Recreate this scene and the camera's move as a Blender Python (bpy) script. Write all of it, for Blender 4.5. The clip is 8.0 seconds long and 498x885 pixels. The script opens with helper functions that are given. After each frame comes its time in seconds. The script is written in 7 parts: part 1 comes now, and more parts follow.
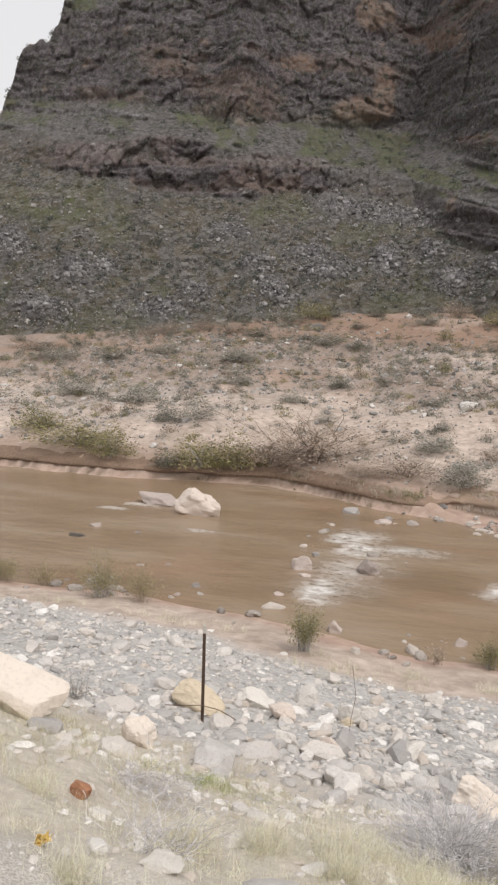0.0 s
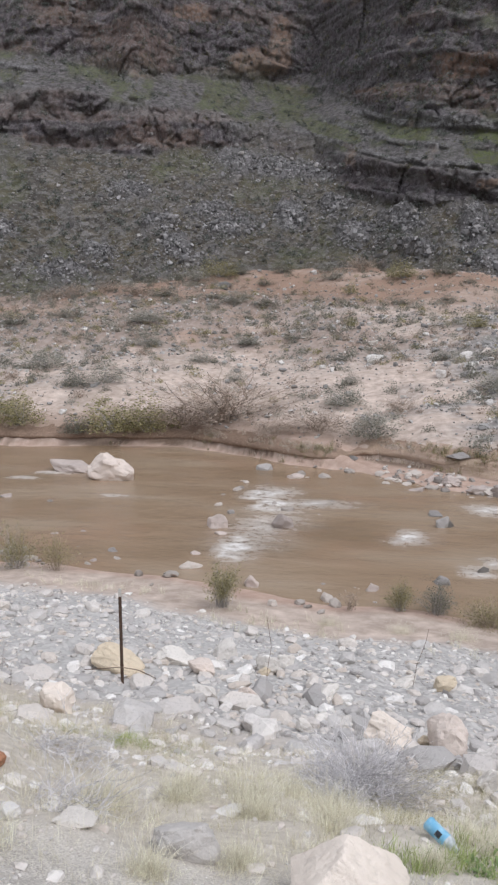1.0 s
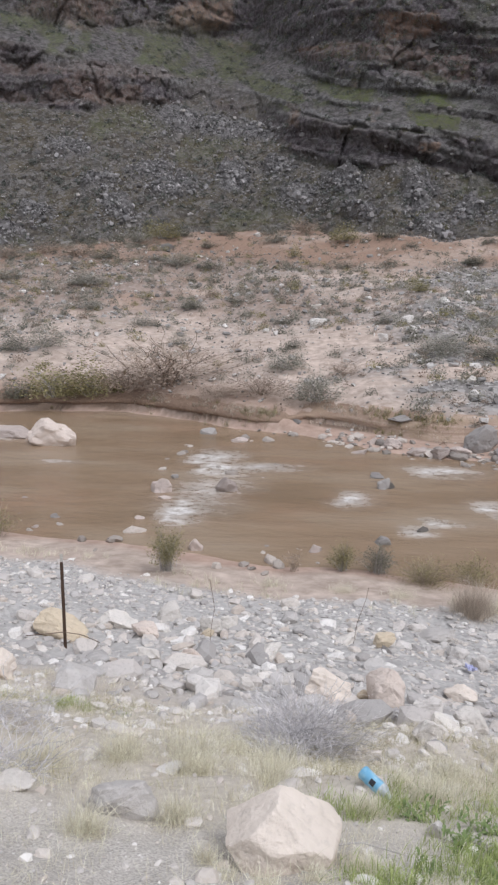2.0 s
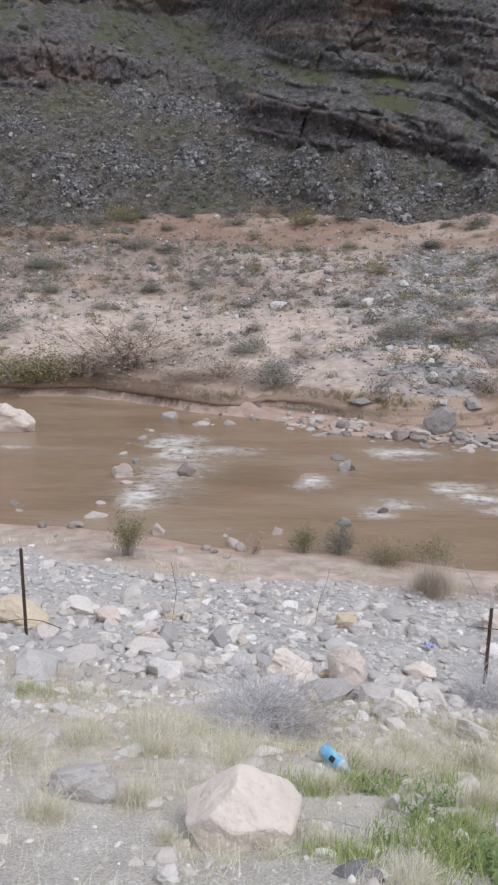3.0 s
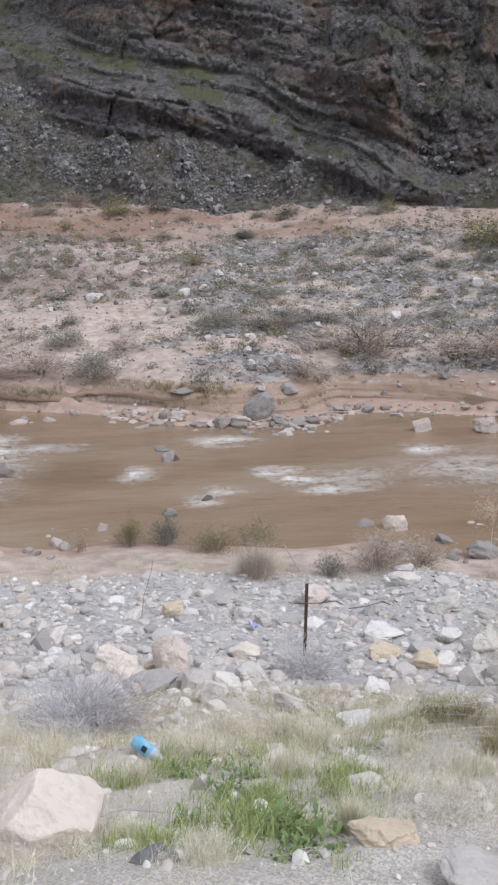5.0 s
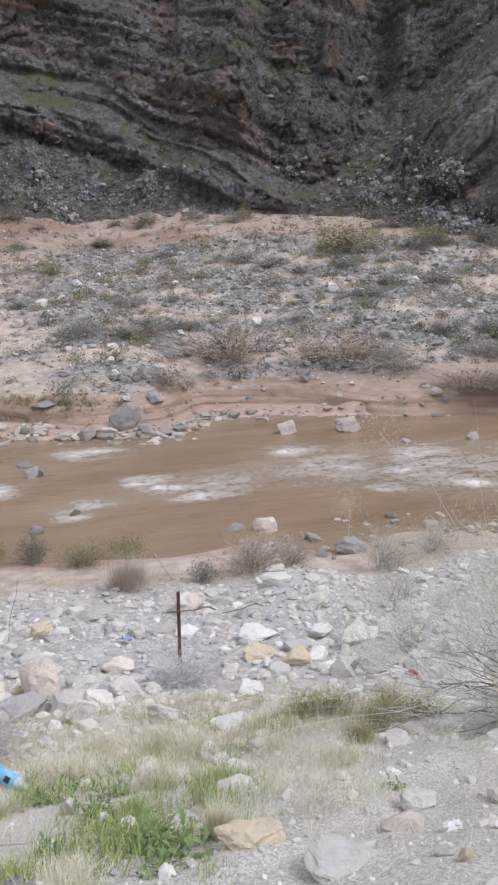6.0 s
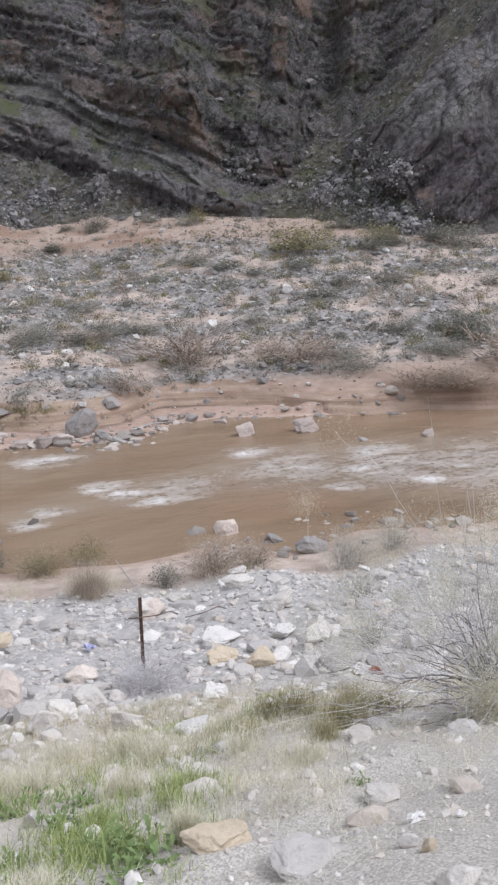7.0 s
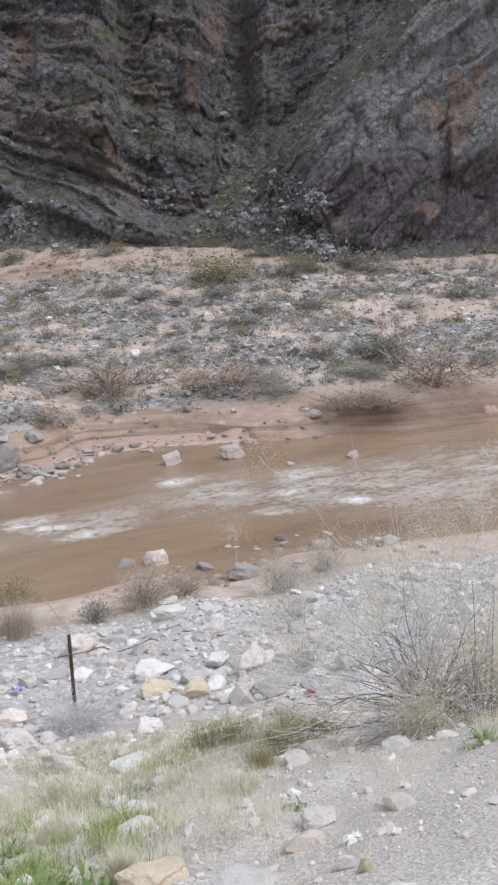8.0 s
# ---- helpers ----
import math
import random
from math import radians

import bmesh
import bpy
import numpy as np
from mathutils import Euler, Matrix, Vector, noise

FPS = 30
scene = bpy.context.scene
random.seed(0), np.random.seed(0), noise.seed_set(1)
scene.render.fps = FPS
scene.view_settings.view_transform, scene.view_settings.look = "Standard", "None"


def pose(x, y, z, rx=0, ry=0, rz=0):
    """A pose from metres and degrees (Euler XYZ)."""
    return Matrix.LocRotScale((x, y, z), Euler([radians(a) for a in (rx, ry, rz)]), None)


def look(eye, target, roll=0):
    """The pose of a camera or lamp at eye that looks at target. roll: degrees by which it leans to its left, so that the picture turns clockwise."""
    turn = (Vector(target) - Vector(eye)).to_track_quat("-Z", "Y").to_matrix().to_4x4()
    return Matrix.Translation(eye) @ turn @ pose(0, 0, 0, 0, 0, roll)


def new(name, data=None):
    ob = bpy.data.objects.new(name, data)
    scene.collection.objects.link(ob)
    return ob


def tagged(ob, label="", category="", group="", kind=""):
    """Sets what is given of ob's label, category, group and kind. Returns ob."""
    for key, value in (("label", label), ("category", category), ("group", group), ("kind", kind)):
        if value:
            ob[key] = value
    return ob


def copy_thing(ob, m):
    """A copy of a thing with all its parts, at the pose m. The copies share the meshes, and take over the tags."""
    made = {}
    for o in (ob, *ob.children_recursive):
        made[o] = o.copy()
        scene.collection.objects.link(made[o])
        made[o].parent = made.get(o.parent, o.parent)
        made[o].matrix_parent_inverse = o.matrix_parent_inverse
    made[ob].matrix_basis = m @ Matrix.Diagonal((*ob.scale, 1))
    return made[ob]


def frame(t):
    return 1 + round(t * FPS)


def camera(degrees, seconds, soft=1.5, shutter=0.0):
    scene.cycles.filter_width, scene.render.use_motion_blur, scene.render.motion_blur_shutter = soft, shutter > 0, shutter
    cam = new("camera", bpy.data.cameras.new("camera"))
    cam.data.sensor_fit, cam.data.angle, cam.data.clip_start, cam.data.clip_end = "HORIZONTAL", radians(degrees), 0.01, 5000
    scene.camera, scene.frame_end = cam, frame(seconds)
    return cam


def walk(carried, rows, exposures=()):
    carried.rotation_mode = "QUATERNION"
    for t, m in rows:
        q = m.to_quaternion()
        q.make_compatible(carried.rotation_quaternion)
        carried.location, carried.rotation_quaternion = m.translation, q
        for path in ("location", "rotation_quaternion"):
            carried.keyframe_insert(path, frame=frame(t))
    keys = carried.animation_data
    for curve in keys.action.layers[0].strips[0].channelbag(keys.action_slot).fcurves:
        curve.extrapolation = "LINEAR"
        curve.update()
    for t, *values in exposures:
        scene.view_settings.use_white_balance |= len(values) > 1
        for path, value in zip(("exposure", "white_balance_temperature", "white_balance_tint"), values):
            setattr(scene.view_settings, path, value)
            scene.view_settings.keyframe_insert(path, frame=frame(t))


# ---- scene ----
# camera
cam = camera(35.52, 8.0, soft=2.4)
PATH = [
    (0.0, pose(-0.297, 0.025, 7.018, 83.36, -1.86, 17.73)),
    (0.5, pose(-0.228, 0.024, 7.016, 80.89, 0.32, 13.52)),
    (1.0, pose(-0.172, -0.008, 7.027, 80.51, 0.02, 11.09)),
    (1.5, pose(-0.146, -0.019, 7.021, 79.25, -0.32, 9.86)),
    (2.0, pose(-0.125, 0.016, 7.003, 77.90, -0.31, 7.04)),
    (3.5, pose(-0.094, 0.026, 6.988, 76.65, -0.18, 3.40)),
    (4.0, pose(-0.075, 0.012, 7.000, 76.73, -0.04, 1.93)),
    (4.5, pose(-0.000, 0.000, 7.000, 76.51, -0.57, -1.49)),
    (5.0, pose(0.100, -0.016, 7.009, 76.08, -0.00, -8.83)),
    (5.2, pose(0.134, 0.002, 6.987, 76.18, 0.22, -11.34)),
    (6.3, pose(0.205, -0.008, 6.980, 76.67, 0.90, -20.38)),
    (6.5, pose(0.210, -0.009, 6.977, 76.69, 1.09, -21.02)),
    (7.0, pose(0.208, -0.013, 6.979, 76.74, 1.55, -22.11)),
    (7.5, pose(0.204, -0.026, 6.984, 76.77, 1.76, -22.65)),
    (8.0, pose(0.222, -0.031, 6.981, 78.54, 2.56, -27.81)),
]
EXPOSURES = [(0.0, -0.05, 6600, 12), (0.5, -0.09, 6220, 13), (1.0, -0.10, 6020, 13), (2.0, -0.16, 6040, 14), (3.5, -0.20, 5880, 14), (4.5, -0.17, 5900, 14), (6.5, -0.04, 5920, 14), (7.5, -0.02, 5900, 14), (8.0, 0.02, 5900, 14)]
walk(cam, PATH, EXPOSURES)

# ---- daylight: a bright overcast sky, the sun veiled, down the canyon ----
SUN_EL, SUN_AZ = 55.0, 124.0      # degrees; azimuth from +y towards +x
world = bpy.data.worlds.new("sky")
scene.world = world
world.use_nodes = True
sky = world.node_tree.nodes.new("ShaderNodeTexSky")
sky.sky_type, sky.sun_disc = "NISHITA", False
sky.sun_elevation, sky.sun_rotation = radians(SUN_EL), radians(SUN_AZ)
sky.air_density, sky.dust_density, sky.ozone_density = 1.0, 6.0, 1.0
haze = world.node_tree.nodes.new("ShaderNodeHueSaturation")
haze.inputs["Saturation"].default_value = 0.3
backing = world.node_tree.nodes["Background"]
backing.inputs["Strength"].default_value = 0.145
world.node_tree.links.new(sky.outputs[0], haze.inputs["Color"])
cloud = world.node_tree.nodes.new("ShaderNodeMix")      # an even cloud layer over the clear sky
cloud.data_type = "RGBA"
cloud.inputs[0].default_value, cloud.inputs[7].default_value = 0.7, (7.0, 7.05, 7.1, 1)
world.node_tree.links.new(haze.outputs[0], cloud.inputs[6])
world.node_tree.links.new(cloud.outputs[2], backing.inputs["Color"])
sun_data = bpy.data.lights.new("sun", "SUN")
sun_data.energy, sun_data.angle, sun_data.color = 1.35, radians(22), (1.0, 0.97, 0.93)
sun = new("sun", sun_data)
a, e = radians(SUN_AZ), radians(SUN_EL)
sun.matrix_world = look((200 * math.sin(a) * math.cos(e), 200 * math.cos(a) * math.cos(e), 200 * math.sin(e)), (0, 0, 0))

# ---- terrain shape ----
EYE = 7.0          # the camera's height over the water, which lies at z = 0


def hash3(i, j, k, seed=0):
    h = (i.astype(np.int64) * 374761393 + j.astype(np.int64) * 668265263 + k.astype(np.int64) * 2147483647 + seed * 974634721) & 0xFFFFFFFF
    h = ((h ^ (h >> 13)) * 1274126177) & 0xFFFFFFFF
    h = ((h ^ (h >> 15)) * 2246822519) & 0xFFFFFFFF
    return ((h ^ (h >> 16)) & 0xFFFFFF) / float(0xFFFFFF)


def value_noise(x, y, z=None, seed=0):
    """Smooth noise from -1 to 1 on arrays."""
    z = np.zeros_like(x) if z is None else z
    i, j, k = np.floor(x), np.floor(y), np.floor(z)
    fx, fy, fz = x - i, y - j, z - k
    fx, fy, fz = (f * f * f * (f * (f * 6 - 15) + 10) for f in (fx, fy, fz))
    out = 0.0
    for a in (0, 1):
        for b in (0, 1):
            for c in (0, 1):
                w = (fx if a else 1 - fx) * (fy if b else 1 - fy) * (fz if c else 1 - fz)
                out = out + w * hash3(i + a, j + b, k + c, seed)
    return out * 2 - 1


def fbm(x, y, z=None, octaves=4, seed=0, gain=0.5):
    total, amp, norm = 0.0, 1.0, 0.0
    z = np.zeros_like(x) if z is None else z
    for n in range(octaves):
        s = 2.03 ** n
        total, norm = total + amp * value_noise(x * s + 17 * n, y * s - 9 * n, z * s + 5 * n, seed + n), norm + amp
        amp *= gain
    return total / norm


def cells(x, y, z, seed=0):
    """Distance to the nearest and second nearest feature point, and the nearest one's random value."""
    i, j, k = np.floor(x), np.floor(y), np.floor(z)
    d1, d2, tone = np.full(x.shape, 9.0), np.full(x.shape, 9.0), np.zeros(x.shape)
    for a in (-1, 0, 1):
        for b in (-1, 0, 1):
            for c in (-1, 0, 1):
                p, q, r = i + a, j + b, k + c
                d = np.sqrt((p + hash3(p, q, r, seed) - x) ** 2 + (q + hash3(p, q, r, seed + 7) - y) ** 2 + (r + hash3(p, q, r, seed + 13) - z) ** 2)
                near = d < d1
                d2 = np.where(near, d1, np.minimum(d2, d))
                tone = np.where(near, hash3(p, q, r, seed + 21), tone)
                d1 = np.where(near, d, d1)
    return d1, d2, tone


def smooth(a, b, x):
    t = np.clip((x - a) / (b - a), 0, 1)
    return t * t * (3 - 2 * t)


def near_shore(x):
    return np.interp(x, (-300, -60, -14, -10, -6.3, -4, -2, 0, 2.2, 4, 6.2, 7.4, 8.6, 10, 12, 14.4, 30, 60, 300),
                     (30, 22, 19.3, 19.8, 19.3, 18.7, 18.2, 18.0, 17.8, 17.3, 17.4, 16.3, 16.3, 16.8, 16.1, 15.5, 13, 9, -10))


def far_shore(x):
    return np.interp(x, (-300, -60, -27.5, -21, -18, -13.8, -11.4, -9.6, -8.2, -6.6, -5.3, -1.8, 1.1, 3.8, 6.5, 7.6, 9.7, 12, 15.5, 18.2, 20.6, 23.2, 28, 40, 80, 300),
                     (48, 41, 38.4, 37.8, 38, 39, 38.9, 38.5, 37.4, 36.6, 35.6, 34, 31.8, 30.4, 29.8, 30.2, 32.9, 32.3, 31.1, 30.2, 30.0, 28.9, 27.4, 25, 20, 0))


def ground_z(x, y):
    """The height of the ground, river bed included."""
    x, y = np.asarray(x, float), np.asarray(y, float)
    wob = 0.35 * value_noise(x * 0.5, y * 0.5, seed=3)
    u, v = near_shore(x) - y + 0.5 * wob, y - far_shore(x) + wob
    near = np.interp(u, (-3, 0, 1.2, 2.3, 8.6, 9.8, 12.5, 16.3, 16.9, 40, 4000), (-0.55, 0, 0.16, 0.34, 1.62, 2.1, 3.3, 5.28, 5.42, 5.42, 5.42))
    bar = smooth(-7, 0, x) * (1 - smooth(13, 22, x))      # the low pink beach under the far bank
    w = np.maximum(v - 2.9 * bar * smooth(0.0, 2.9, v), np.minimum(v, 0.22))
    high = 1 + 0.35 * smooth(10, 24, x)
    far = np.interp(w, (-3, 0, 0.25, 0.55, 1.5, 22, 38, 52, 62, 75, 400), (-0.5, 0, 0.06, 0.60, 0.95, 4.6, 7.9, 10.9, 12.8, 14.0, 16.0))
    far = np.where(w > 0.3, far * (1 + (high - 1) * np.exp(-np.maximum(w - 1.5, 0) / 8)), far)
    far = far + 0.10 * bar * smooth(0.3, 2.2, v)
    z = np.where(u > -6, near, -0.55)
    z = np.where(v > -4, np.where(u > -6, np.maximum(near, far), far), z)
    # dunes, gullies, hummocks
    on_far, on_near = smooth(1.5, 8, v), smooth(0.8, 3.5, u) * (1 - smooth(15.6, 16.6, u))
    z = z + on_far * (0.55 * fbm(x * 0.11, y * 0.16, octaves=3, seed=11) + 0.16 * fbm(x * 0.6, y * 0.7, octaves=3, seed=12))
    z = z + on_near * (0.16 * fbm(x * 0.45, y * 0.45, octaves=3, seed=13) + 0.06 * fbm(x * 2.2, y * 2.2, octaves=3, seed=14))
    z = z + 0.05 * smooth(-0.5, 1.5, u) * smooth(-0.5, 1.5, np.maximum(u, v)) * fbm(x * 1.3, y * 1.3, octaves=2, seed=15)
    return z


def zones(x, y):
    """How far the ground is gravel, soil, road shoulder, rust-red earth, wet and darkened as undercut shade, each 0 to
    1, and how dense the scrub stands.
    """
    n1 = fbm(x * 0.16, y * 0.25, octaves=4, seed=32)
    n2 = fbm(x * 0.4, y * 0.6, octaves=3, seed=33)
    wob = 0.5 * fbm(x * 0.5, y * 0.5, octaves=4, seed=31)
    u, v = near_shore(x) - y + wob, y - far_shore(x) + wob
    gravel = smooth(2.5, 3.5, u) * (1 - smooth(9.5, 12.0, u + 1.6 * n1))
    right = smooth(-2, 6, x - 0.12 * (y - 34) + 3 * n2)
    dense = smooth(16, 24, v + 3 * n1) * (1 - smooth(38, 44, v + 2 * n2))
    dense = np.maximum(dense, right * smooth(3.2, 6, v + 1.5 * n2) * (1 - smooth(37, 42, v + 2 * n2)))
    patch = smooth(-0.1, 0.25, n2 + 0.5 * n1) * smooth(2, 7, v) * (1 - smooth(38, 42, v))
    left_bank = smooth(2, 6, v) * smooth(-12, -24, x) * smooth(6, 10, v)
    far_gravel = (0.4 + 0.6 * right) * np.clip(0.8 * dense + 0.45 * patch + 0.4 * left_bank, 0, 1) * smooth(-0.6, 0.0, n1 + n2)
    flat = np.exp(-((x - 39) / 9) ** 4 - ((y - 47 + 0.25 * (x - 39)) / 4.0) ** 4)
    far_gravel = far_gravel * (1 - flat)
    soil = smooth(9.5, 12.0, u + 1.6 * n1)
    shoulder = smooth(14.2, 15.2, u + 0.9 * n1 + 0.45 * np.clip(x, -3, 3))
    rust = 0.6 * smooth(0.2, 0.8, v) * (1 - smooth(2, 5, v)) + 0.8 * smooth(-0.25, 0.25, n1 - 0.02 * x) * smooth(16, 24, v) + 0.42 * smooth(36, 42, v)
    bar = smooth(-7, 0, x) * (1 - smooth(13, 22, x))
    wet = np.where(u > v, 1 - smooth(0.15, 0.9, u), 0.8 * (1 - smooth(0.1, 0.55, v)) + 0.75 * bar * (1 - smooth(2.0, 3.2, v)) * smooth(0.1, 0.55, v))
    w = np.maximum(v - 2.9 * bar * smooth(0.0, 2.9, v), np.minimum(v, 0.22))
    # strip at the back of the washed-out face, where undercut shade is painted
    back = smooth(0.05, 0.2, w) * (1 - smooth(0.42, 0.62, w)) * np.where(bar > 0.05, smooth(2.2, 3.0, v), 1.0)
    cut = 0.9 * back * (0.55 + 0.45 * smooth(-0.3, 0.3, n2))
    scrub = np.clip(0.9 * dense + 0.5 * patch + 0.6 * left_bank, 0, 1) * smooth(2, 4, v) * (1 - 0.9 * flat)
    return dict(gravel=gravel, stony=far_gravel, soil=soil, shoulder=shoulder, rust=np.clip(rust, 0, 1), wet=wet, cut=cut), scrub


# ---- end of terrain shape ----

# ---- materials ----
class Mat:
    """A node material in the making."""

    def __init__(self, name, rough=0.9, spec=0.3):
        self.m = bpy.data.materials.new(name)
        self.m.use_nodes = True
        self.t = self.m.node_tree
        self.b = self.t.nodes["Principled BSDF"]
        self.b.inputs["Roughness"].default_value = rough
        self.b.inputs["Specular IOR Level"].default_value = spec
        self.where = self.t.nodes.new("ShaderNodeTexCoord").outputs["Object"]

    def node(self, kind, **values):
        n = self.t.nodes.new(kind)
        for key, value in values.items():
            n.inputs[key].default_value = value
        return n

    def link(self, a, b):
        self.t.links.new(a, b)

    def world_place(self):
        self.where = self.t.nodes.new("ShaderNodeNewGeometry").outputs["Position"]
        return self

    def noise(self, scale, detail=6.0, rough=0.6, stretch=None):
        n = self.node("ShaderNodeTexNoise", Scale=scale, Detail=detail, Roughness=rough)
        if stretch:
            mp = self.node("ShaderNodeMapping", Scale=stretch)
            self.link(self.where, mp.inputs["Vector"])
            self.link(mp.outputs[0], n.inputs["Vector"])
        else:
            self.link(self.where, n.inputs["Vector"])
        return n.outputs["Fac"]

    def voronoi(self, scale, feature="F1", out="Distance", bend=None):
        n = self.node("ShaderNodeTexVoronoi", Scale=scale)
        n.feature = feature
        at = self.where
        if bend:                                 # cells stretched by bend and warped
            warp = self.node("ShaderNodeTexNoise", Scale=0.6, Detail=4.0)
            self.link(at, warp.inputs["Vector"])
            push = self.node("ShaderNodeVectorMath")
            push.operation = "MULTIPLY_ADD"
            push.inputs[1].default_value = (2.4, 2.4, 2.4)
            self.link(warp.outputs["Color"], push.inputs[0])
            self.link(at, push.inputs[2])
            mp = self.node("ShaderNodeMapping", Scale=bend)
            self.link(push.outputs[0], mp.inputs["Vector"])
            at = mp.outputs[0]
        self.link(at, n.inputs["Vector"])
        return n.outputs[out]

    def ramp(self, fac, *stops):
        n = self.t.nodes.new("ShaderNodeValToRGB")
        while len(n.color_ramp.elements) < len(stops):
            n.color_ramp.elements.new(0.5)
        for el, (at, c) in zip(n.color_ramp.elements, stops):
            el.position, el.color = at, (*c, 1) if not isinstance(c, (int, float)) else (c, c, c, 1)
        self.link(fac, n.inputs["Fac"])
        return n.outputs["Color"]

    def mix(self, fac, a, b, how="MIX"):
        n = self.t.nodes.new("ShaderNodeMix")
        n.data_type, n.blend_type = "RGBA", how
        for value, slot in ((fac, n.inputs[0]), (a, n.inputs[6]), (b, n.inputs[7])):
            if isinstance(value, (int, float)):
                slot.default_value = value
            elif isinstance(value, tuple):
                slot.default_value = (*value, 1)
            else:
                self.link(value, slot)
        return n.outputs[2]

    def math(self, how, a, b=0.0, clamp=True):
        n = self.t.nodes.new("ShaderNodeMath")
        n.operation, n.use_clamp = how, clamp
        for value, slot in ((a, n.inputs[0]), (b, n.inputs[1])):
            if isinstance(value, (int, float)):
                slot.default_value = value
            else:
                self.link(value, slot)
        return n.outputs[0]

    def attribute(self, name):
        n = self.t.nodes.new("ShaderNodeAttribute")
        n.attribute_name = name
        return n.outputs["Fac"]

    def own(self):
        return self.t.nodes.new("ShaderNodeObjectInfo").outputs["Random"]

    def island(self):
        return self.t.nodes.new("ShaderNodeNewGeometry").outputs["Random Per Island"]

    def colour(self, c):
        self.link(c, self.b.inputs["Base Color"]) if not isinstance(c, tuple) else setattr(self.b.inputs["Base Color"], "default_value", (*c, 1))
        return self

    def bump(self, fac, metres, strength=1.0, after=None):
        n = self.node("ShaderNodeBump", Strength=strength, Distance=metres)
        self.link(fac, n.inputs["Height"])
        if after:
            self.link(after, n.inputs["Normal"])
        self.link(n.outputs[0], self.b.inputs["Normal"])
        return n.outputs[0]


def ground_material():
    m = Mat("earth", rough=0.95, spec=0.15).world_place()
    big, mid, fine = m.noise(0.25), m.noise(2.2), m.noise(14, 8)
    sand = m.ramp(mid, (0.32, (0.37, 0.30, 0.25)), (0.5, (0.51, 0.42, 0.357)), (0.68, (0.64, 0.54, 0.468)))
    sand = m.mix(m.ramp(big, (0.36, 0.45), (0.52, 0.0)), sand, m.ramp(fine, (0.3, (0.25, 0.20, 0.16)), (0.7, (0.36, 0.295, 0.245))))
    rust = m.ramp(fine, (0.3, (0.235, 0.157, 0.115)), (0.7, (0.375, 0.265, 0.20)))
    wet = m.ramp(mid, (0.3, (0.37, 0.255, 0.20)), (0.7, (0.54, 0.40, 0.325)))
    gravel = m.ramp(m.voronoi(14, out="Color"), (0.1, (0.33, 0.317, 0.302)), (0.5, (0.445, 0.43, 0.412)), (0.9, (0.58, 0.56, 0.535)))
    gravel = m.mix(m.ramp(big, (0.42, 0.0), (0.62, 0.5)), gravel, (0.48, 0.465, 0.445))
    soil = m.ramp(fine, (0.3, (0.45, 0.405, 0.345)), (0.7, (0.64, 0.59, 0.515)))
    shoulder = m.ramp(m.voronoi(120, out="Color"), (0.1, (0.37, 0.345, 0.31)), (0.5, (0.52, 0.487, 0.443)), (0.9, (0.66, 0.625, 0.575)))
    c = m.mix(m.attribute("rust"), sand, rust)
    stony = m.ramp(m.voronoi(3.2, out="Color"), (0.1, (0.17, 0.158, 0.148)), (0.5, (0.27, 0.254, 0.24)), (0.9, (0.41, 0.392, 0.374)))
    c = m.mix(m.attribute("gravel"), c, gravel)
    c = m.mix(m.attribute("stony"), c, stony)
    c = m.mix(m.attribute("soil"), c, soil)
    c = m.mix(m.attribute("shoulder"), c, shoulder)
    c = m.mix(m.attribute("wet"), c, wet)
    # brown bank earth, darkened to paint the shade below the lip
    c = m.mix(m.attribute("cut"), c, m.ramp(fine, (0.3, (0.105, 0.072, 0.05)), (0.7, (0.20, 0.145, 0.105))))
    m.colour(c)
    m.link(m.ramp(m.attribute("wet"), (0.0, 0.95), (1.0, 0.55)), m.b.inputs["Roughness"])
    first = m.bump(m.voronoi(60), 0.006, 0.6)
    second = m.bump(fine, 0.012, 0.5, first)
    m.bump(m.noise(90, 4), 0.003, 0.8, second)
    return m.m


